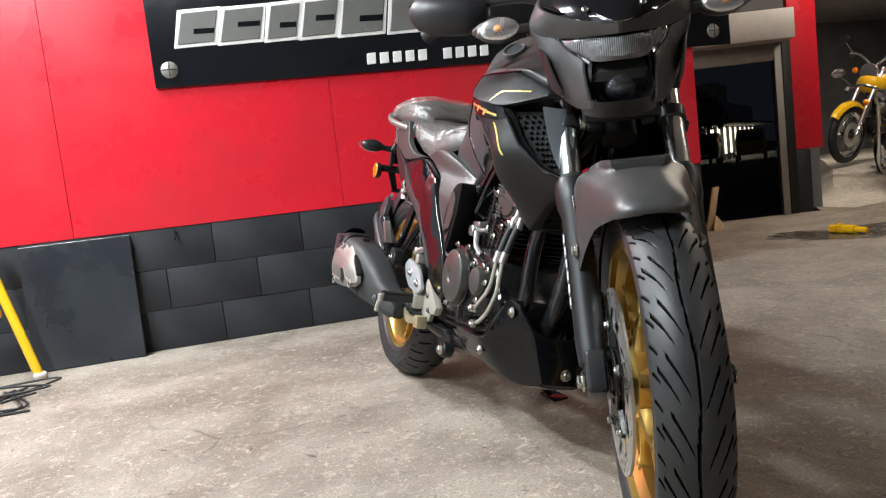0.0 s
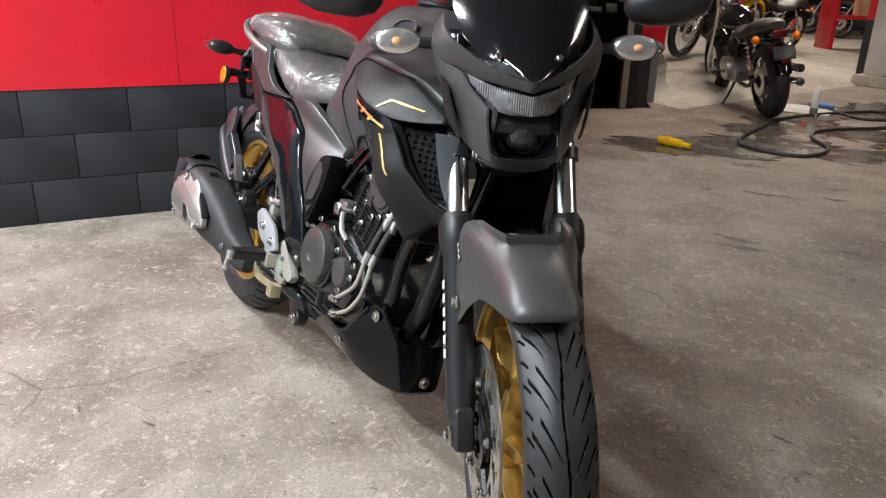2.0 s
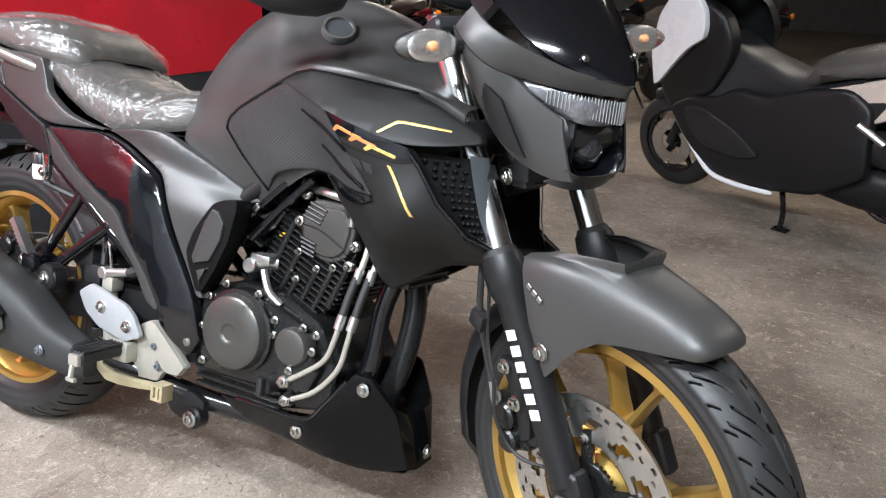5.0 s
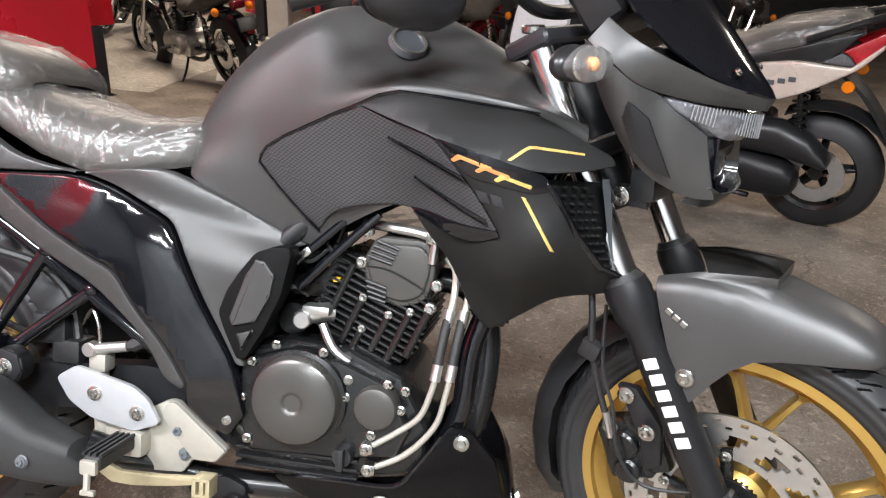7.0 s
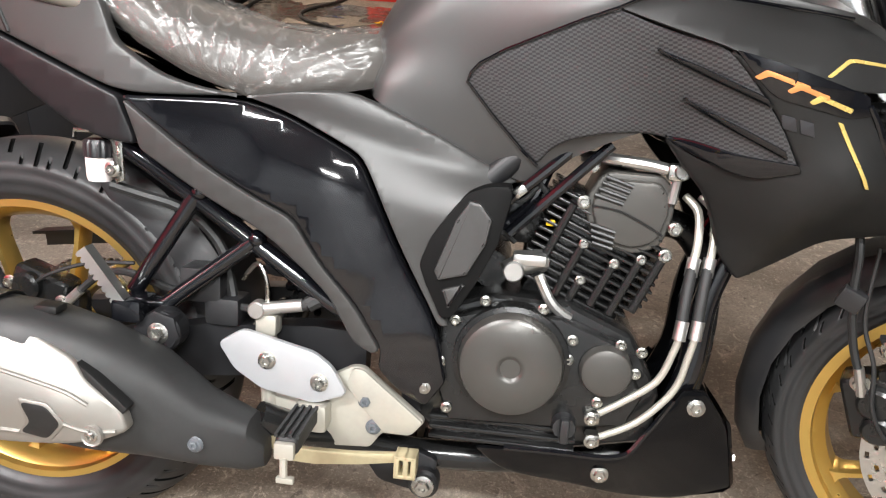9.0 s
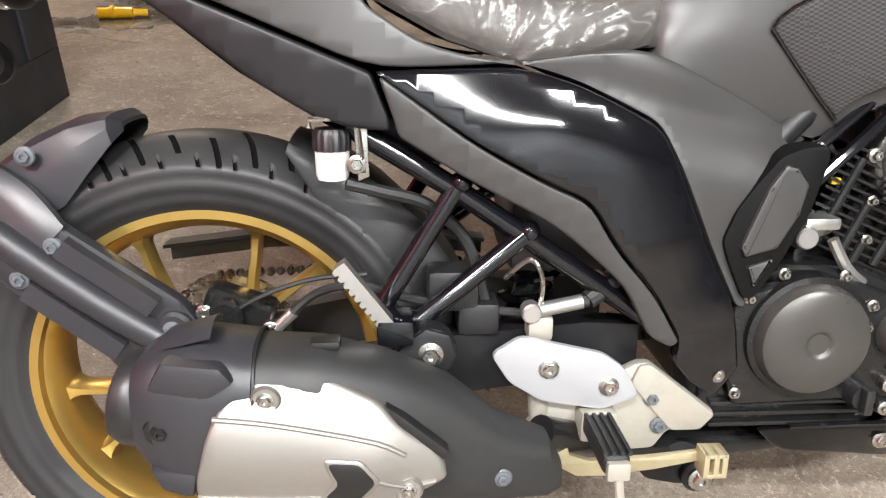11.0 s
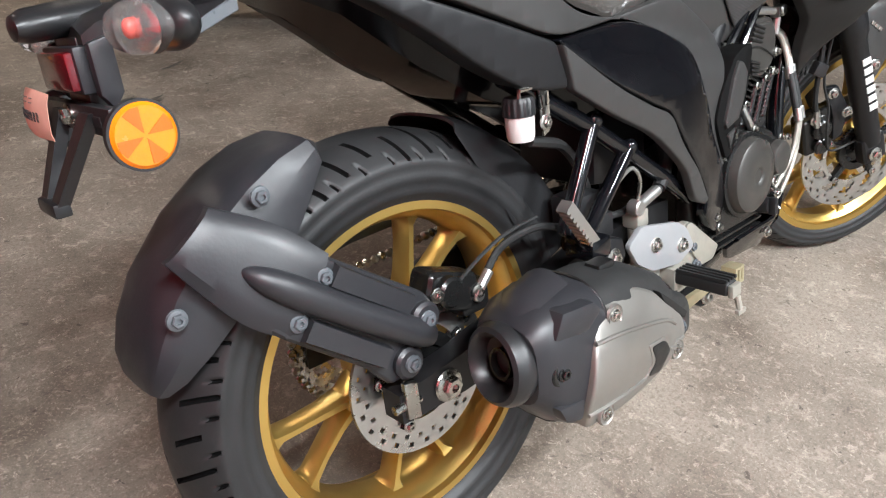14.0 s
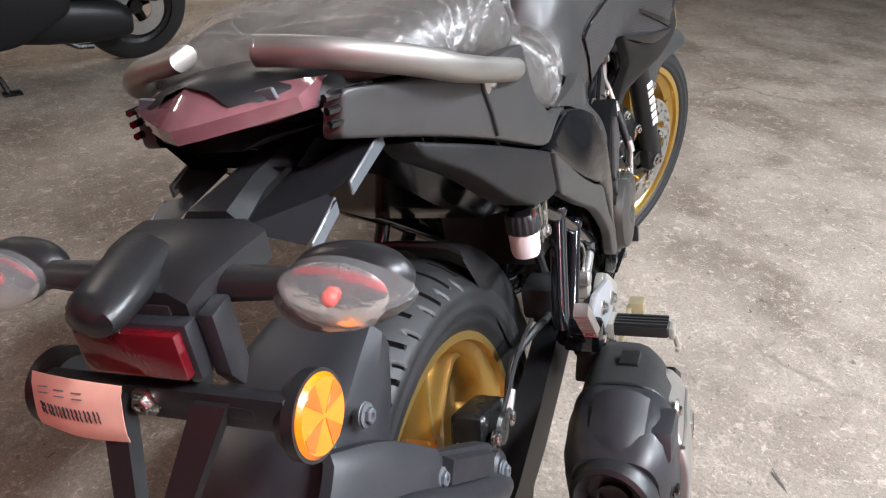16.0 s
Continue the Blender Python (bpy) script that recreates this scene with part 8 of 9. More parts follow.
cruiser(heading(-7.0, 15.0, -0.9, -0.35, 0.10), "dark motorcycle with pale wheels parked far back", M_GLOSS, M_ENGINE, 0.085, "small")
cruiser(heading(-5.9, 14.4, -0.9, -0.35, 0.10), "maroon small motorcycle with wire wheels parked far back", M_MAROON, M_ENGINE, 0.085, "small")
cruiser(heading(-2.4, 12.6, -0.8, -0.5, 0.0), "dark small motorcycle with wire wheels behind the pillar", M_MAROON, M_ENGINE, 0.085, "small")
cruiser(heading(0.6, 8.6, -0.3, -0.95, 0.0), "red and black small motorcycle parked at the back", M_MAROON, M_ENGINE, 0.09, "small")
cruiser(heading(2.6, 7.2, -0.3, -0.95, 0.0), "black small motorcycle parked at the back of the hall", M_ENGINE, M_ENGINE, 0.09, "small")


def scooter(m):
    ob = thing("scooter", m, "black and pearl white scooter with a film-wrapped seat", "scooter")
    B = 1.38
    small_wheel(ob, (0, 0, 0.255), 0.255, 0.13, 0.165, "cast", None, M_ENGINE)
    small_wheel(ob, (B, 0, 0.243), 0.243, 0.11, 0.165, "cast", None, M_ENGINE)
    # front: fork, mudguard, white apron
    for s in (-1, 1):
        part("fork_leg", tube([(B, s * 0.075, 0.243), (B - 0.16, s * 0.075, 0.62)], 0.022, 12), M_ENGINE, ob)
    fender_arc((B, 0, 0.243), 0.262, 0.062, 60, 150, M_PLASTIC, ob)
    for s in (-1, 1):
        o = (0, s, 0)
        fl_ = mirror if s > 0 else (lambda q: q)
        part("front_apron", fl_(panel_mesh([(1.460, 0.535), (1.487, 0.710), (1.430, 0.880), (1.325, 0.992), (1.270, 1.002), (1.150, 0.972), (1.112, 0.930), (1.102, 0.860), (1.115, 0.805), (1.215, 0.750), (1.325, 0.652), (1.405, 0.570)], lambda x, z: -0.232 + 0.27 * (x - 1.10) + 0.10 * (x - 1.10) ** 2, 0.03, 0.008, 0.02, rad=0.02)), M_WHITEPLAST, ob, "glossy white front panel", 45)
        part("leg_shield", fl_(panel_mesh([(1.44, 0.70), (1.36, 0.880), (1.25, 0.985), (1.12, 0.960), (1.03, 0.910), (0.98, 0.800), (1.00, 0.700), (1.08, 0.560), (1.16, 0.520), (1.26, 0.440), (1.33, 0.420), (1.42, 0.500)], lambda x, z: -0.195 + 0.26 * max(0.0, x - 1.10), 0.05, 0.02, 0.03, rad=0.03)), M_MATTBLK, ob, "black leg shield", 45)
        part("floor_side", fl_(panel_mesh([(1.30, 0.470), (1.20, 0.530), (1.06, 0.545), (0.96, 0.600), (0.80, 0.585), (0.62, 0.640), (0.46, 0.665), (0.36, 0.600), (0.34, 0.330), (0.55, 0.200), (0.80, 0.165), (1.02, 0.190), (1.12, 0.250), (1.22, 0.370)], lambda x, z: -0.215 - 0.02 * math.sin(9 * (z - 0.2)) + 0.10 * max(0.0, x - 1.05), 0.04, 0.015, 0.03, rad=0.04)), M_MATTBLK, ob, "matt black side panel", 45)
        part("floor_mat", fl_(panel_mesh([(1.20, 0.490), (1.08, 0.505), (0.90, 0.430), (0.78, 0.330), (0.90, 0.300), (1.08, 0.330), (1.17, 0.410)], lambda x, z: -0.231 - 0.02 * math.sin(9 * (z - 0.2)) + 0.10 * max(0.0, x - 1.05), 0.02, 0.008, 0.03, rad=0.03)), M_PLASTIC, ob)
        part("side_trim", tube(curve([(1.262, s * 0.196, 0.435), (1.216, s * 0.202, 0.378), (1.112, s * 0.214, 0.262), (1.03, s * 0.222, 0.196), (0.90, s * 0.222, 0.172), (0.72, s * 0.222, 0.172)], 5), [0.006] + [0.011] * 24 + [0.006], 8), M_WHITEPLAST, ob, "white trim strip")
        part("seat_side", fl_(panel_mesh([(0.66, 0.625), (0.532, 0.655), (0.278, 0.731), (0.119, 0.755), (0.027, 0.744), (-0.068, 0.735), (-0.165, 0.826), (-0.168, 0.810), (-0.097, 0.728), (0.063, 0.636), (0.226, 0.568), (0.310, 0.560), (0.37, 0.530), (0.520, 0.552), (0.60, 0.580)], lambda x, z: -0.185 + 0.22 * max(0.0, 0.10 - x), 0.02, 0.008, 0.02, rad=0.006)), M_BEIGE, ob, "pearl beige tail panel", 45)
        part("dark_inlay", fl_(panel_mesh([(0.60, 0.560), (0.50, 0.600), (0.330, 0.628), (0.316, 0.618), (0.364, 0.540), (0.50, 0.530)], lambda x, z: -0.190, 0.01, 0.003, 0.02, rad=0.006)), M_PLASTIC, ob)
        part("under_seat", fl_(panel_mesh([(0.60, 0.665), (0.45, 0.700), (0.278, 0.738), (0.119, 0.760), (0.027, 0.750), (-0.03, 0.795), (-0.09, 0.870), (0.02, 0.840), (0.20, 0.785), (0.40, 0.735), (0.60, 0.700)], lambda x, z: -0.172 + 0.22 * max(0.0, 0.10 - x), 0.02, 0.006, 0.02, rad=0.006)), M_PLASTIC, ob)
        for i in range(4):
            part("lettering_bar", box((0.245 - i * 0.040, s * 0.187, 0.652 + 0.010 * i), (0.028, 0.003, 0.020), 0.001, 1), M_DARKDECAL, ob)
        part("shock", join(tube([(0.07, s * 0.120, 0.36), (0.10, s * 0.120, 0.66)], 0.014, 8), tube([(0.075 + 0.022 * t / 44 + 0.026 * math.cos(t * 0.9), s * 0.120 + 0.026 * math.sin(t * 0.9), 0.42 + 0.20 * t / 44) for t in range(45)], 0.006, 6)), M_ENGINE, ob)
        tlr = part("tail_lamp", fl_(panel_mesh([(-0.03, 0.795), (-0.10, 0.835), (-0.165, 0.868), (-0.172, 0.840), (-0.126, 0.757), (-0.085, 0.748), (-0.06, 0.780)], lambda x, z: -0.188 + 0.30 * max(0.0, 0.10 - x), 0.03, 0.006, 0.02, rad=0.006)), M_SCOOTLAMP, ob, "red tail lamp")
        part("clear_signal", fl_(panel_mesh([(0.035, 0.752), (-0.03, 0.792), (-0.058, 0.778), (-0.083, 0.746), (-0.06, 0.742)], lambda x, z: -0.186 + 0.24 * max(0.0, 0.10 - x), 0.03, 0.005, 0.02, rad=0.006)), M_DRL, tlr)
        part("side_reflector", disc(0.024, 0.012, (-0.074, s * 0.155, 0.665), "y", 20, 0.004), M_AMBER, ob)
        mr = part("mirror", ball((B - 0.34, s * 0.37, 1.22), (0.018, 0.07, 0.045), 14, 8), M_PLASTIC, ob)
        part("mirror_stalk", tube([(B - 0.36, s * 0.25, 1.05), (B - 0.34, s * 0.35, 1.20)], 0.006, 6), M_PLASTIC, mr)
        part("grip", tube([(B - 0.36, s * 0.22, 1.03), (B - 0.42, s * 0.36, 1.02)], 0.017, 10), M_RUBBERG, ob)
    part("front_nose", loft([[V(x, -w, z), V(x + 0.05, -w * 0.6, z + 0.01), V(x + 0.065, 0, z + 0.015), V(x + 0.05, w * 0.6, z + 0.01), V(x, w, z)] for x, w, z in ((1.42, 0.10, 0.53), (1.46, 0.115, 0.70), (1.40, 0.135, 0.87), (1.30, 0.16, 0.985), (1.14, 0.15, 1.03))]), M_MATTBLK, ob, "black nose between the front panels", 45)
    part("handlebar_cover", box((B - 0.30, 0, 1.03), (0.16, 0.40, 0.10), 0.04, 3), M_PLASTIC, ob)
    part("screen", shelled([[V(B - 0.10 - 0.16 * k, w * u, 0.98 + 0.22 * k - 0.02 * abs(u)) for u in (-1, -0.5, 0, 0.5, 1)] for k, w in ((0, 0.12), (0.5, 0.14), (1, 0.10))], 0.004, (0, 0, 1)), M_GLOSS, ob, "smoked short screen")
    part("centre_tunnel", loft([[V(x, -w, zb), V(x, -w, zt - 0.03), V(x, -w * 0.6, zt), V(x, w * 0.6, zt), V(x, w, zt - 0.03), V(x, w, zb)] for x, w, zt, zb in ((B - 0.26, 0.17, 0.80, 0.3), (B - 0.44, 0.13, 0.72, 0.25), (B - 0.62, 0.13, 0.66, 0.25), (B - 0.74, 0.16, 0.66, 0.3), (0.42, 0.18, 0.72, 0.3))], True, True), M_PLASTIC2, ob)
    rows = ((0.70, 0.66, 0.10, 0.60), (0.64, 0.735, 0.15, 0.64), (0.50, 0.775, 0.175, 0.69), (0.34, 0.815, 0.175, 0.72), (0.22, 0.875, 0.165, 0.77), (0.08, 0.905, 0.155, 0.80), (-0.04, 0.922, 0.13, 0.835), (-0.09, 0.905, 0.08, 0.85))
    st = part("seat", loft([seat_ring(*r) for r in rows]), M_SEAT, ob, "black seat under plastic film", 60)
    fl = part("seat_film", film(rows, 0.006, 5.0), M_FILM, st, "crumpled clear plastic film", 180)
    fl.visible_shadow = False
    part("grab_rail", tube(curve([(0.10, -0.165, 0.835), (-0.06, -0.150, 0.900), (-0.16, -0.08, 0.930), (-0.17, 0.0, 0.935), (-0.16, 0.08, 0.930), (-0.06, 0.150, 0.900), (0.10, 0.165, 0.835)], 5), 0.015, 10), M_MATTBLK, ob)
    # drive unit on the left
    part("drive_cover", loft([[V(x, 0.11 + 0.070 * math.cos(a) * k, z + h * math.copysign(abs(math.sin(a)) ** 0.75, math.sin(a))) for a in (2 * math.pi * i / 22 for i in range(22))] for x, z, h, k in ((0.62, 0.26, 0.03, 0.4), (0.56, 0.265, 0.085, 0.9), (0.42, 0.26, 0.10, 1), (0.24, 0.245, 0.095, 1), (0.12, 0.235, 0.085, 1), (0.07, 0.23, 0.06, 0.9), (0.055, 0.23, 0.03, 0.4))], True, True), M_MATTBLK, ob, "black transmission cover", 45)
    part("air_filter", loft([[V(x, 0.125 + 0.062 * math.cos(a), z + h * math.copysign(abs(math.sin(a)) ** 0.7, math.sin(a))) for a in (2 * math.pi * i / 22 for i in range(22))] for x, z, h in ((0.60, 0.41, 0.02), (0.52, 0.42, 0.06), (0.30, 0.425, 0.075), (0.15, 0.420, 0.078), (0.03, 0.385, 0.066), (-0.04, 0.345, 0.035), (-0.055, 0.335, 0.012))], True, True), M_PLASTIC, ob, "black air filter box", 45)
    part("engine_block", box((0.42, -0.04, 0.36), (0.40, 0.24, 0.22), 0.04, 3), M_ENGINE, ob)
    part("rear_mudguard", shelled([[V(0.31 * math.cos(radians(d)) * 1.0, u * 0.08, 0.255 + 0.31 * math.sin(radians(d)) - 0.02 * abs(u)) for u in (-1, -0.5, 0, 0.5, 1)] for d in range(60, 176, 12)], 0.005, (0, 0, 0.255)), M_PLASTIC, ob)
    part("plate_tail", ribbon([(-0.02, -0.06, 0.70), (-0.12, -0.06, 0.62), (-0.20, -0.06, 0.52), (-0.26, -0.06, 0.43)], [(-0.02, 0.06, 0.70), (-0.12, 0.06, 0.62), (-0.20, 0.06, 0.52), (-0.26, 0.06, 0.43)], 10, 3, 0.0, 0.02, out=(-1, 0, 0)), M_PLASTIC, ob)
    part("pillion_peg", tube([(0.30, 0.20, 0.47), (0.40, 0.22, 0.54)], 0.014, 8), M_ALU, ob, "folded alloy footrest")
    part("side_stand", join(tube(curve([(0.72, 0.14, 0.17), (0.66, 0.22, 0.10), (0.64, 0.27, 0.045)], 4), 0.012, 8), box((0.63, 0.28, 0.046), (0.07, 0.04, 0.008), 0.002)), M_ENGINE, ob)
    part("centre_stand", tube([(0.45, 0.12, 0.22), (0.30, 0.13, 0.14), (0.24, 0.14, 0.14)], 0.013, 8), M_ENGINE, ob)
    return ob


scooter(heading(2.150, 2.425, -1.30, 0.60, 0.0, -8, 1.0))

# ---- small things in the hall ----
pillar = thing("pillar", pose(-2.66, 8.0, 0, 0, 0, 8), "square whitewashed concrete pillar on a low plinth", "pillar", kind="structure")
part("shaft", box((0, 0, 1.62), (0.26, 0.26, 3.0), 0.02), M_OFFWHITE, pillar)
part("plinth", box((0, 0, 0.06), (0.42, 0.42, 0.12), 0.02), M_SLAB, pillar)
pier_2 = thing("pier_2", pose(-3.05, 8.35, 0), "narrow post painted red above a black base", "pier", kind="structure")
part("base", box((0, 0, 0.35), (0.12, 0.16, 0.70), 0.01), M_BLACKWALL, pier_2)
part("shaft", box((0, 0, 1.9), (0.118, 0.158, 2.4), 0.01), M_RED, pier_2)
bench = thing("work_bench", pose(-2.35, 9.3, 0, 0, 0, 16), "red steel work bench with dark drawers below", "bench")
part("bench_top", box((0, 0, 0.95), (0.55, 1.1, 0.07), 0.008), M_RED, bench)
for x in (-0.24, 0.24):
    for y in (-0.51, 0.51):
        part("leg", box((x, y, 0.46), (0.06, 0.06, 0.92), 0.006), M_RED, bench)
for k in range(3):
    part("drawer", box((0.0, 0, 0.24 + 0.22 * k), (0.50, 0.94, 0.205), 0.01), M_BOARD, bench)
sheet_ = thing("corrugated_sheet", pose(-1.62, 9.25, 0, 0, 0, 16), "pale translucent corrugated sheets standing upright", "sheet")
for q in (-0.30, 0.0, 0.30):
    part("panel", ribbon([(0.012 * (k % 2), q - 0.13 + 0.02 * k, 0.02) for k in range(14)], [(0.012 * (k % 2) - 0.06, q - 0.13 + 0.02 * k, 2.2) for k in range(14)], 40, 3, 0.0, 0.004, smooth=False, out=(1, 0, 0)), M_OFFWHITE, sheet_)
cab = thing("shutter_cabinet", pose(-9.3, 14.6, 0.10, 0, 0, -40), "red steel cabinet with a white roller shutter", "cabinet")
part("case", join(box((0, -0.62, 1.0), (0.5, 0.16, 2.0), 0.01), box((0, 0.62, 1.0), (0.5, 0.16, 2.0), 0.01), box((0, 0, 2.05), (0.5, 1.4, 0.12), 0.01)), M_RED, cab)
for k in range(14):
    part("slat", box((0.1, 0, 0.08 + 0.14 * k), (0.06, 1.08, 0.125), 0.02, 2), M_WHITE, cab)
ext = thing("fire_extinguisher", pose(-8.2, 14.1, 0.10), "red fire extinguisher standing by the cabinet", "extinguisher")
part("body", lathe([(0, 0), (0.085, 0.0), (0.09, 0.02), (0.09, 0.40), (0.05, 0.48), (0.0, 0.49)], 24, "z"), M_RED, ext)
part("valve", join(tube([(0, 0, 0.48), (0, 0, 0.56)], 0.02, 10), box((0.03, 0, 0.57), (0.12, 0.03, 0.03), 0.008)), M_PLASTIC, ext)
solo("yellow_coupling", join(tube([(-0.12, 0, 0.03), (0.05, 0.01, 0.03)], 0.028, 12), tube([(0.05, 0.01, 0.03), (0.12, 0.02, 0.025)], 0.018, 10), disc(0.034, 0.02, (-0.05, 0, 0.034), "x", 16)), M_YELLOW, "yellow hose coupling lying in the puddle", "coupling", pose(-1.20, 3.20, 0, 0, 0, 5))
solo("concrete_block", box((0, 0, 0.11), (0.22, 0.20, 0.22), 0.03, 3), M_SLAB, "rough grey concrete block on the floor", "block", pose(-1.95, 7.75, 0, 0, 0, 20))
shelf = thing("red_shelf", pose(-4.9, 12.2, 0.1, 0, 0, -30), "red steel shelf with cartons in the hall", "shelf")
for z in (0.5, 1.05, 1.6):
    part("board", box((0, 0, z), (0.5, 2.4, 0.06), 0.01), M_RED, shelf)
for y in (-1.2, 0, 1.2):
    part("upright", box((0, y, 0.85), (0.5, 0.07, 1.7), 0.01), M_RED, shelf)
for i, (x, y, z, w, h) in enumerate(((-5.2, 11.68, 0.63, 0.3, 0.3), (-4.85, 12.28, 0.63, 0.36, 0.22), (-4.6, 12.72, 1.18, 0.32, 0.3), (-5.1, 11.85, 1.18, 0.3, 0.24))):
    solo("carton", box((0, 0, h / 2), (0.28, w, h), 0.01), (M_CARD, M_BOARD)[i % 2], "closed carton on the red shelf", "box", pose(x, y, z, 0, 0, -30), "cartons")


def traffic_cone():
    ob = thing("traffic_cone", pose(-0.72, 5.70, 0), "tall orange traffic cone with yellow chain round it", "cone")
    part("cone_body", lathe([(0.16, 0.03), (0.15, 0.04), (0.035, 0.74), (0.03, 0.75), (0.0, 0.75)], 28, "z"), M_CONE, ob)
    part("foot", box((0, 0, 0.015), (0.40, 0.40, 0.03), 0.01), M_CONE, ob)
    part("chain_wrap", tube([(0.085 * math.cos(a), 0.085 * math.sin(a), 0.42 + 0.012 * math.sin(3 * a)) for a in (2 * math.pi * i / 40 for i in range(40))], 0.010, 6, closed=True), M_YELLOW, ob)
    return ob


traffic_cone()


def hose_reel():
    ob = thing("hose_reel", pose(-1.25, 6.5, 0, 0, 0, 55), "white stand with a blue air hose reel", "hose reel")
    for y in (-0.16, 0.16):
        part("side_frame", tube([(-0.2, y, 0.015), (-0.14, y, 0.42), (0.14, y, 0.42), (0.2, y, 0.015)], 0.02, 8, closed=True), M_WHITE, ob)
    part("drum", lathe([(0.03, -0.14), (0.15, -0.14), (0.15, -0.13), (0.06, -0.13), (0.06, 0.13), (0.15, 0.13), (0.15, 0.14), (0.03, 0.14)], 28, "y", (0, 0, 0.22), True), M_WHITE, ob)
    part("coiled_hose", tube([(0.115 * math.cos(t * 0.5), -0.12 + 0.24 * t / 150, 0.22 + 0.115 * math.sin(t * 0.5)) for t in range(151)], 0.013, 6), M_BLUE, ob, "blue air hose wound on the drum")
    return ob


hose_reel()
solo("floor_hose", tube(curve([(-1.78, 5.75, 0.012), (-1.30, 5.55, 0.012), (-1.10, 6.1, 0.012), (-1.5, 6.0, 0.014), (-1.62, 5.0, 0.012), (-1.42, 4.40, 0.012), (-1.12, 3.76, 0.012), (-0.86, 3.64, 0.012), (-0.60, 3.76, 0.012), (-0.68, 4.12, 0.012), (-0.99, 4.39, 0.012), (-1.12, 4.75, 0.012), (-0.98, 5.4, 0.012), (-1.05, 6.2, 0.012), (-1.3, 6.45, 0.012)], 9), 0.014, 8), M_RUBBERG, "black rubber hose looped on the wet floor", "hose")


def spray_can():
    ob = thing("spray_can", pose(-1.63, 5.33, 0), "white spray can standing on the floor", "spray can")
    part("body", lathe([(0, 0), (0.031, 0.0), (0.033, 0.004), (0.033, 0.19), (0.026, 0.212), (0, 0.212)], 24, "z"), M_WHITE, ob)
    part("label_band", lathe([(0.0332, 0.02), (0.0335, 0.02), (0.0335, 0.07), (0.0332, 0.07)], 24, "z"), M_SIGNGREY, ob)
    part("nozzle", lathe([(0, 0.212), (0.012, 0.212), (0.012, 0.235), (0.006, 0.245), (0, 0.245)], 14, "z"), M_WHITE, ob)


spray_can()
solo("hose_coupling", join(tube([(0, 0, 0.035), (0.14, 0.02, 0.03)], 0.028, 12), box((-0.02, 0, 0.03), (0.08, 0.07, 0.06), 0.015)), M_BLUE, "blue hose coupling lying on the floor", "coupling", pose(-1.86, 5.72, 0, 0, 0, 20))
solo("floor_tile", box((0, 0, 0.006), (0.62, 0.5, 0.012), 0.003), M_OFFWHITE, "loose pale board lying on the wet floor", "board", pose(-1.92, 5.50, 0.0, 0, 0, 25))


def yellow_chain():
    a, b = V(-0.50, 4.46, 0.012), V(0.0, 4.30, 0.012)
    bms = []
    for i in range(22):
        t = (i + 0.5) / 22
        p = a.lerp(b, t) + V(0.02 * math.sin(7 * t), 0.03 * math.sin(5 * t), 0)
        m = Matrix.Translation(p) @ Matrix.Rotation(math.atan2(b.y - a.y, b.x - a.x), 4, "Z") @ Matrix.Rotation(radians(90 * (i % 2)), 4, "X")
        bms.append(moved(tube([(0.018 * math.cos(q), 0.010 * math.sin(q), 0) for q in (2 * math.pi * k / 12 for k in range(12))], 0.0035, 6, closed=True), m))
    r2 = random.Random(5)
    for i in range(26):
        p = V(0.04 + r2.uniform(-0.07, 0.07), 4.28 + r2.uniform(-0.06, 0.06), 0.012 + r2.uniform(0, 0.03))
        m = Matrix.Translation(p) @ Euler((r2.uniform(0, 3), r2.uniform(0, 3), r2.uniform(0, 3))).to_matrix().to_4x4()
        bms.append(moved(tube([(0.018 * math.cos(q), 0.010 * math.sin(q), 0) for q in (2 * math.pi * k / 12 for k in range(12))], 0.0035, 6, closed=True), m))
    ob = thing("plastic_chain", pose(-0.3, 4.55, 0), "yellow plastic barrier chain lying on the floor", "chain")
    for bm in bms:
        part("chain_link", moved(bm, Matrix.Translation(V(0.3, -4.55, 0))), M_YELLOW, ob)


yellow_chain()


def blot(x, y, rx, ry, rz, seed, z=0.0015):
    """A ragged flat patch on the floor."""
    bm = bmesh.new()
    r = random.Random(seed)
    ph = [r.uniform(0, 6.28) for _ in range(5)]
    vs = []
    for i in range(90):
        a = 2 * math.pi * i / 90
        k = 1 + 0.22 * math.sin(2 * a + ph[0]) + 0.20 * math.sin(3 * a + ph[1]) + 0.17 * math.sin(5 * a + ph[2]) + 0.13 * math.sin(9 * a + ph[3]) + 0.10 * math.sin(16 * a + ph[4]) + r.uniform(-0.06, 0.06) * (5 if rx < 0.06 else 2)
        p = Matrix.Rotation(radians(rz), 4, "Z") @ V(rx * k * math.cos(a), ry * k * math.sin(a), 0)
        vs.append(bm.verts.new((x + p.x, y + p.y, z)))
    bm.faces.new(vs)
    return bm


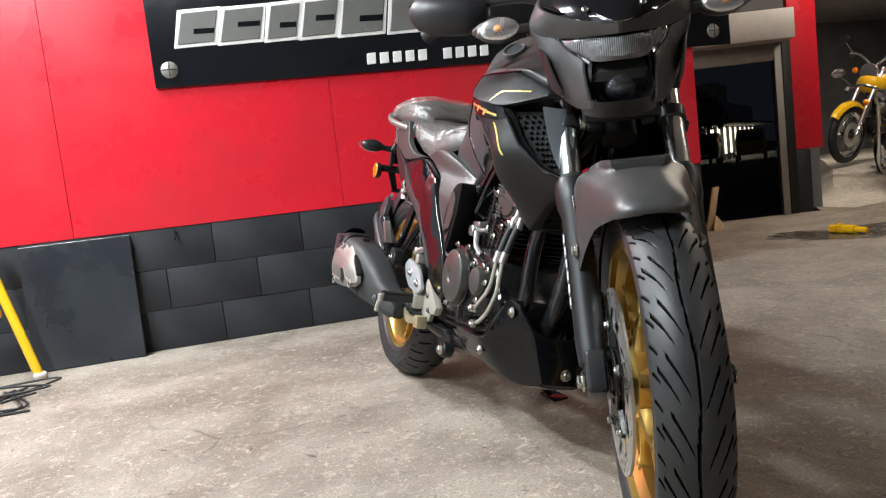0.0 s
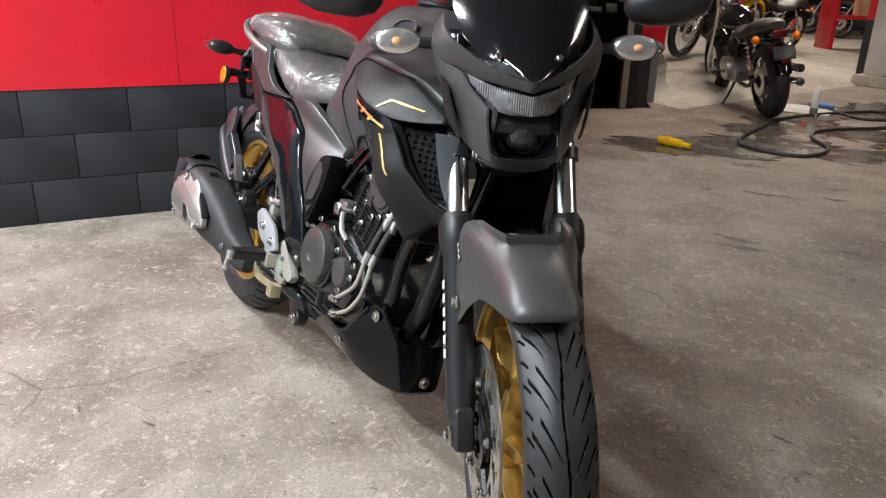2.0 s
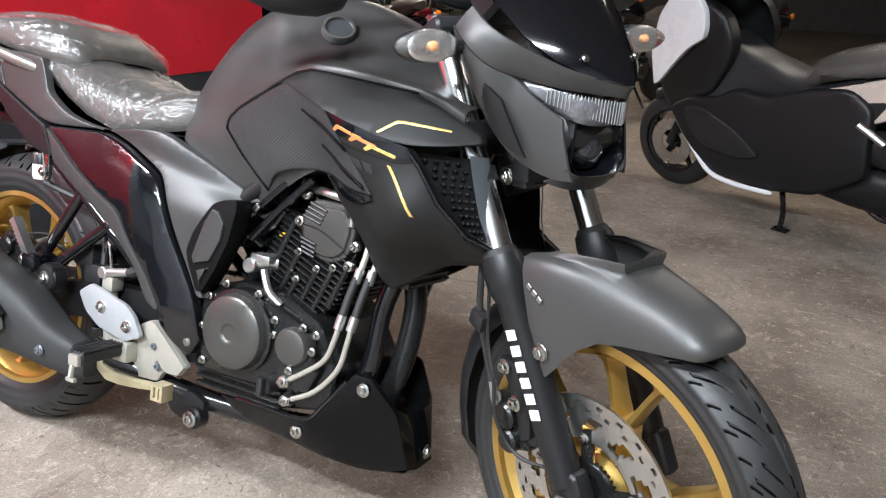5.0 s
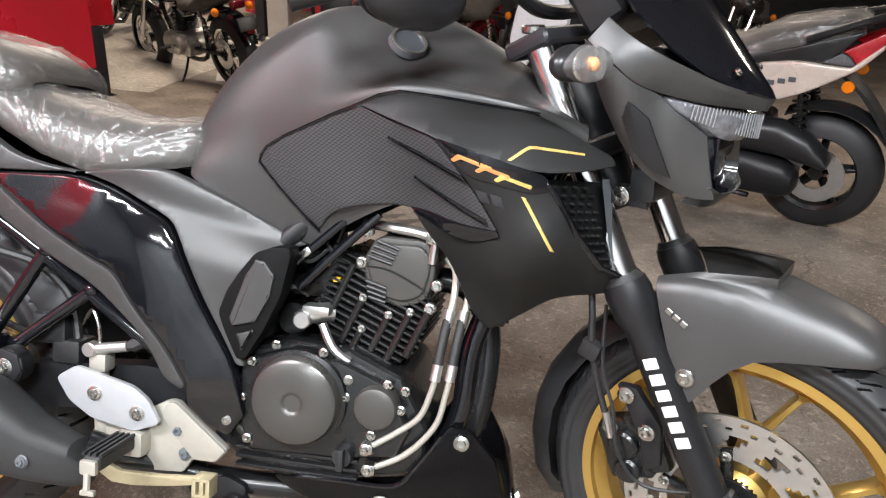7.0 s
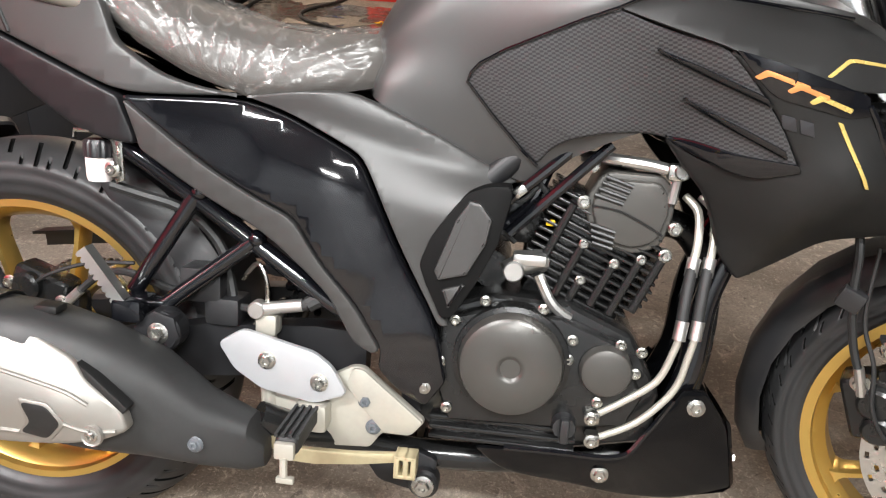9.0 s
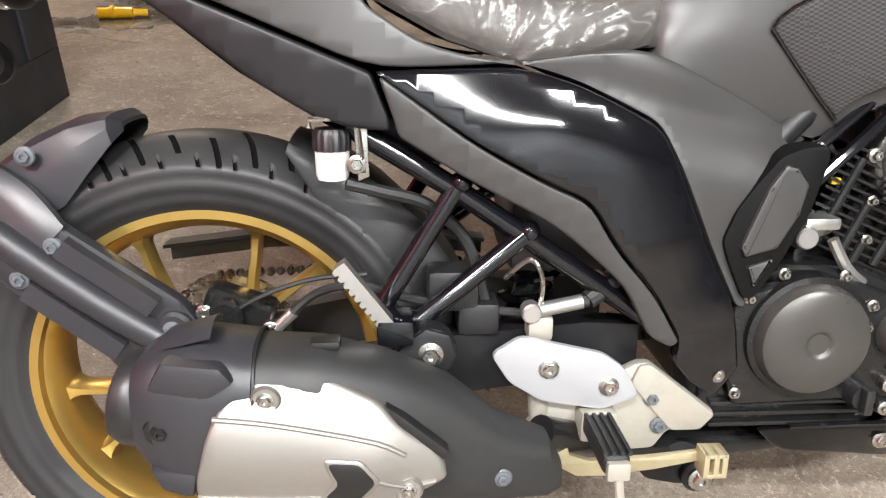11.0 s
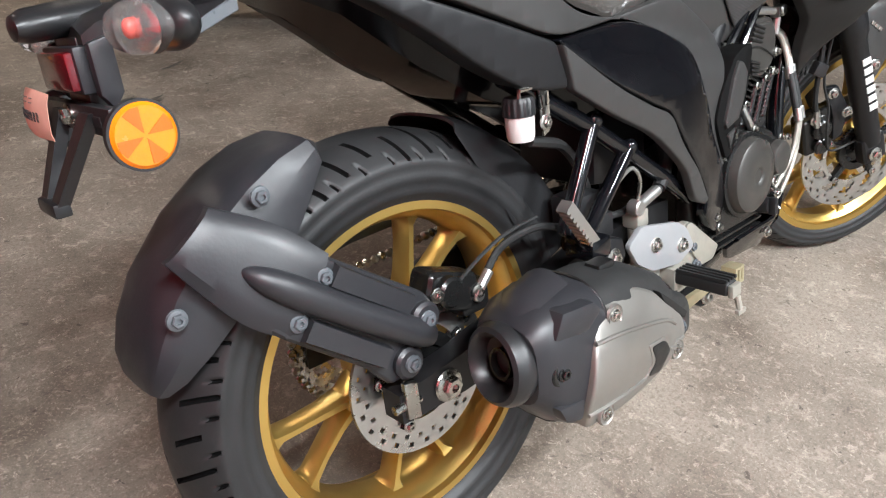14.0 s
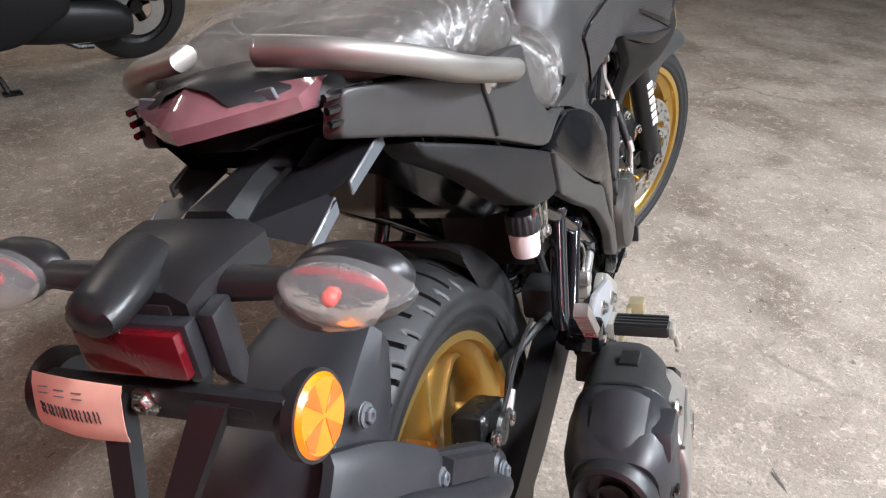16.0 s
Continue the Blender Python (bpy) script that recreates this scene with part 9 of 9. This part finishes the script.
for i, (x, y, rx, ry, rz) in enumerate(((0.38, 1.92, 0.12, 0.02, 30), (0.30, 1.99, 0.07, 0.03, 10), (-0.63, 3.22, 0.10, 0.05, 20), (-0.45, 3.1, 0.05, 0.012, 20), (-0.12, 2.75, 0.12, 0.02, 35), (-0.35, 2.55, 0.05, 0.02, 0), (0.1, 3.0, 0.08, 0.018, 30), (-0.02, 3.2, 0.05, 0.02, 60),
                                    (0.65, 2.3, 0.05, 0.012, 30), (1.38, 0.85, 0.022, 0.006, 20), (0.95, -0.75, 0.018, 0.004, 60), (1.25, -1.25, 0.03, 0.006, 110), (0.45, -0.62, 0.015, 0.004, 0), (0.60, -0.48, 0.02, 0.005, 30), (0.3, -0.85, 0.02, 0.005, 40))):
    solo("oil_stain", blot(x, y, rx, ry, rz, i), M_OIL, "dark ragged oil stain on the concrete floor", "stain", None, "oil stains", "structure")
for i, (x, y, rx, ry, rz) in enumerate(((-1.15, 3.20, 0.50, 0.20, 42), (-0.85, 3.95, 0.62, 0.36, 40), (-1.25, 4.75, 0.50, 0.50, 0), (-0.55, 4.9, 0.5, 0.3, 10), (-1.5, 6.0, 0.55, 0.6, 0))):
    solo("puddle", blot(x, y, rx, ry, rz, 50 + i, 0.002 + 0.0008 * i), M_WET, "shallow dark puddle on the concrete floor", "puddle", None, "puddles", "structure")
solo("torn_carton", join(moved(box((0, 0, 0.17), (0.010, 0.12, 0.34), 0.002), Matrix.Rotation(radians(12), 4, "Y")), moved(box((0.04, 0.06, 0.06), (0.010, 0.16, 0.12), 0.002), Matrix.Rotation(radians(-30), 4, "X"))), M_CARD, "torn brown cardboard leaning at the doorway", "carton", pose(-2.26, 2.98, 0, 0, 0, 30))


# yellow stand and loose cables at the foot of the wall
def yellow_stand():
    ob = thing("yellow_stand", pose(-1.03, -1.60, 0), "yellow painted steel stand beside the leaning board", "stand")
    for s in (-1, 1):
        part("leg", tube([(s * 0.02, s * 0.16 + 0.05, 0.0), (0, s * 0.07 - 0.02, 0.66)], 0.026, 10, flat=0.6), M_YELLOW, ob)
    part("cross_bar", tube([(0, -0.02, 0.3), (0, 0.10, 0.3)], 0.016, 8), M_YELLOW, ob)
    part("foot_cap", ball((0.02, 0.21, 0.02), (0.028, 0.028, 0.02), 12, 8), M_OFFWHITE, ob)


yellow_stand()
for i in range(4):
    r3 = random.Random(20 + i)
    pts = [(-0.72 + r3.uniform(-0.22, 0.3), -1.55 + r3.uniform(-0.25, 0.25), 0.006 + 0.004 * k) for k in range(7)]
    solo("cable", tube(curve(pts, 8), 0.0045, 6), M_RUBBERG, "thin black cable tangled on the floor", "cable", None, "cables")

# ---- across the street, at night ----
def far_shop():
    ob = thing("shop_building", pose(-41, 35.5, -0.62, 0, 0, 42), "lit shopfront building across the dark street", "building")
    part("wall", box((-0.5, 0, 3.0), (1, 22, 1.6), 0.02), M_OFFWHITE, ob)
    part("upper_storey", box((-2.5, 2.5, 4.2), (3, 5.0, 2.4), 0.02), M_OFFWHITE, ob)
    part("canopy", box((0.6, 0, 2.3), (2.0, 22, 0.15), 0.02), M_DARKWALL, ob)
    for i in range(9):
        part("shop_window", box((0.0, -9.0 + i * 2.3, 1.25), (0.1, 1.9, 1.7), 0.02), M_LIT, ob)
        part("post", box((0.12, -10.2 + i * 2.3, 1.1), (0.2, 0.16, 2.2), 0.02), M_DARKWALL, ob)


far_shop()


def far_tree():
    """A street tree: trunk, limbs and a crown of separate leaf clumps."""
    ob = thing("tree", pose(-26.5, 21.0, -0.5), "dark leafy street tree at night", "tree")
    limbs = [tube([(0, 0, 0), (0.1, 0.05, 1.4), (0.0, 0.1, 2.6)], [0.22, 0.17, 0.10], 10)]
    r = random.Random(8)
    for i in range(6):
        a = i * 1.05
        limbs.append(tube([(0.05, 0.08, 1.5 + 0.1 * i), (0.7 * math.cos(a), 0.7 * math.sin(a), 2.2), (1.3 * math.cos(a), 1.3 * math.sin(a), 2.6 + 0.1 * i)], [0.09, 0.06, 0.03], 8))
    part("trunk", join(*limbs), M_BARK, ob)
    bm = bmesh.new()
    for i in range(1500):
        d = V(r.gauss(0, 1), r.gauss(0, 1), r.gauss(0, 1)).normalized() * r.uniform(0.5, 1.0) ** 0.5
        c = V(d.x * 1.7, d.y * 1.7, 2.4 + d.z * 0.9 + 0.25 * math.sin(3 * d.x) * math.cos(4 * d.y))
        e = Euler((r.uniform(0, 6), r.uniform(0, 6), r.uniform(0, 6))).to_matrix()
        bm.faces.new([bm.verts.new(c + e @ V(x, y, 0)) for x, y in ((-0.10, 0), (0, -0.05), (0.12, 0), (0, 0.05))])
    part("crown", bm, M_LEAF, ob)


far_tree()


def far_car(x, y, rz, m_, lbl):
    ob = thing("parked_van", pose(x, y, -0.62, 0, 0, rz), lbl, "van", "parked vans")
    part("body", loft([[V(px, -w, 0.35), V(px, -w, zt * 0.62), V(px, -w * 0.86, zt), V(px, w * 0.86, zt), V(px, w, zt * 0.62), V(px, w, 0.35)] for px, w, zt in ((-1.9, 0.72, 1.5), (-1.8, 0.8, 1.72), (1.3, 0.8, 1.75), (1.62, 0.78, 1.0), (1.9, 0.74, 0.9))], True, True), m_, ob, "", 30)
    part("windscreen", box((1.50, 0, 1.34), (0.06, 1.25, 0.52), 0.03, 2, Matrix.Rotation(radians(-22), 4, "Y")), M_GLOSS, ob)
    part("plate_bar", box((1.91, 0, 0.55), (0.03, 0.42, 0.12), 0.01), M_WHITE, ob)
    for s in (-1, 1):
        part("lamp", box((1.9, s * 0.56, 0.75), (0.05, 0.2, 0.14), 0.02), M_DRL, ob)
        for px in (-1.2, 1.2):
            wv = part("wheel", disc(0.3, 0.2, (px, s * 0.72, 0.3), "y", 24, 0.04), M_RUBBER, ob)
            part("rim", disc(0.17, 0.21, (px, s * 0.72, 0.3), "y", 20, 0.02), M_ALU, wv)


far_car(-33.5, 27.3, -42, M_ENGINE, "dark parked van on the street at night")
far_car(-32.5, 29.6, -42, M_YELLOW, "yellow parked van on the street at night")
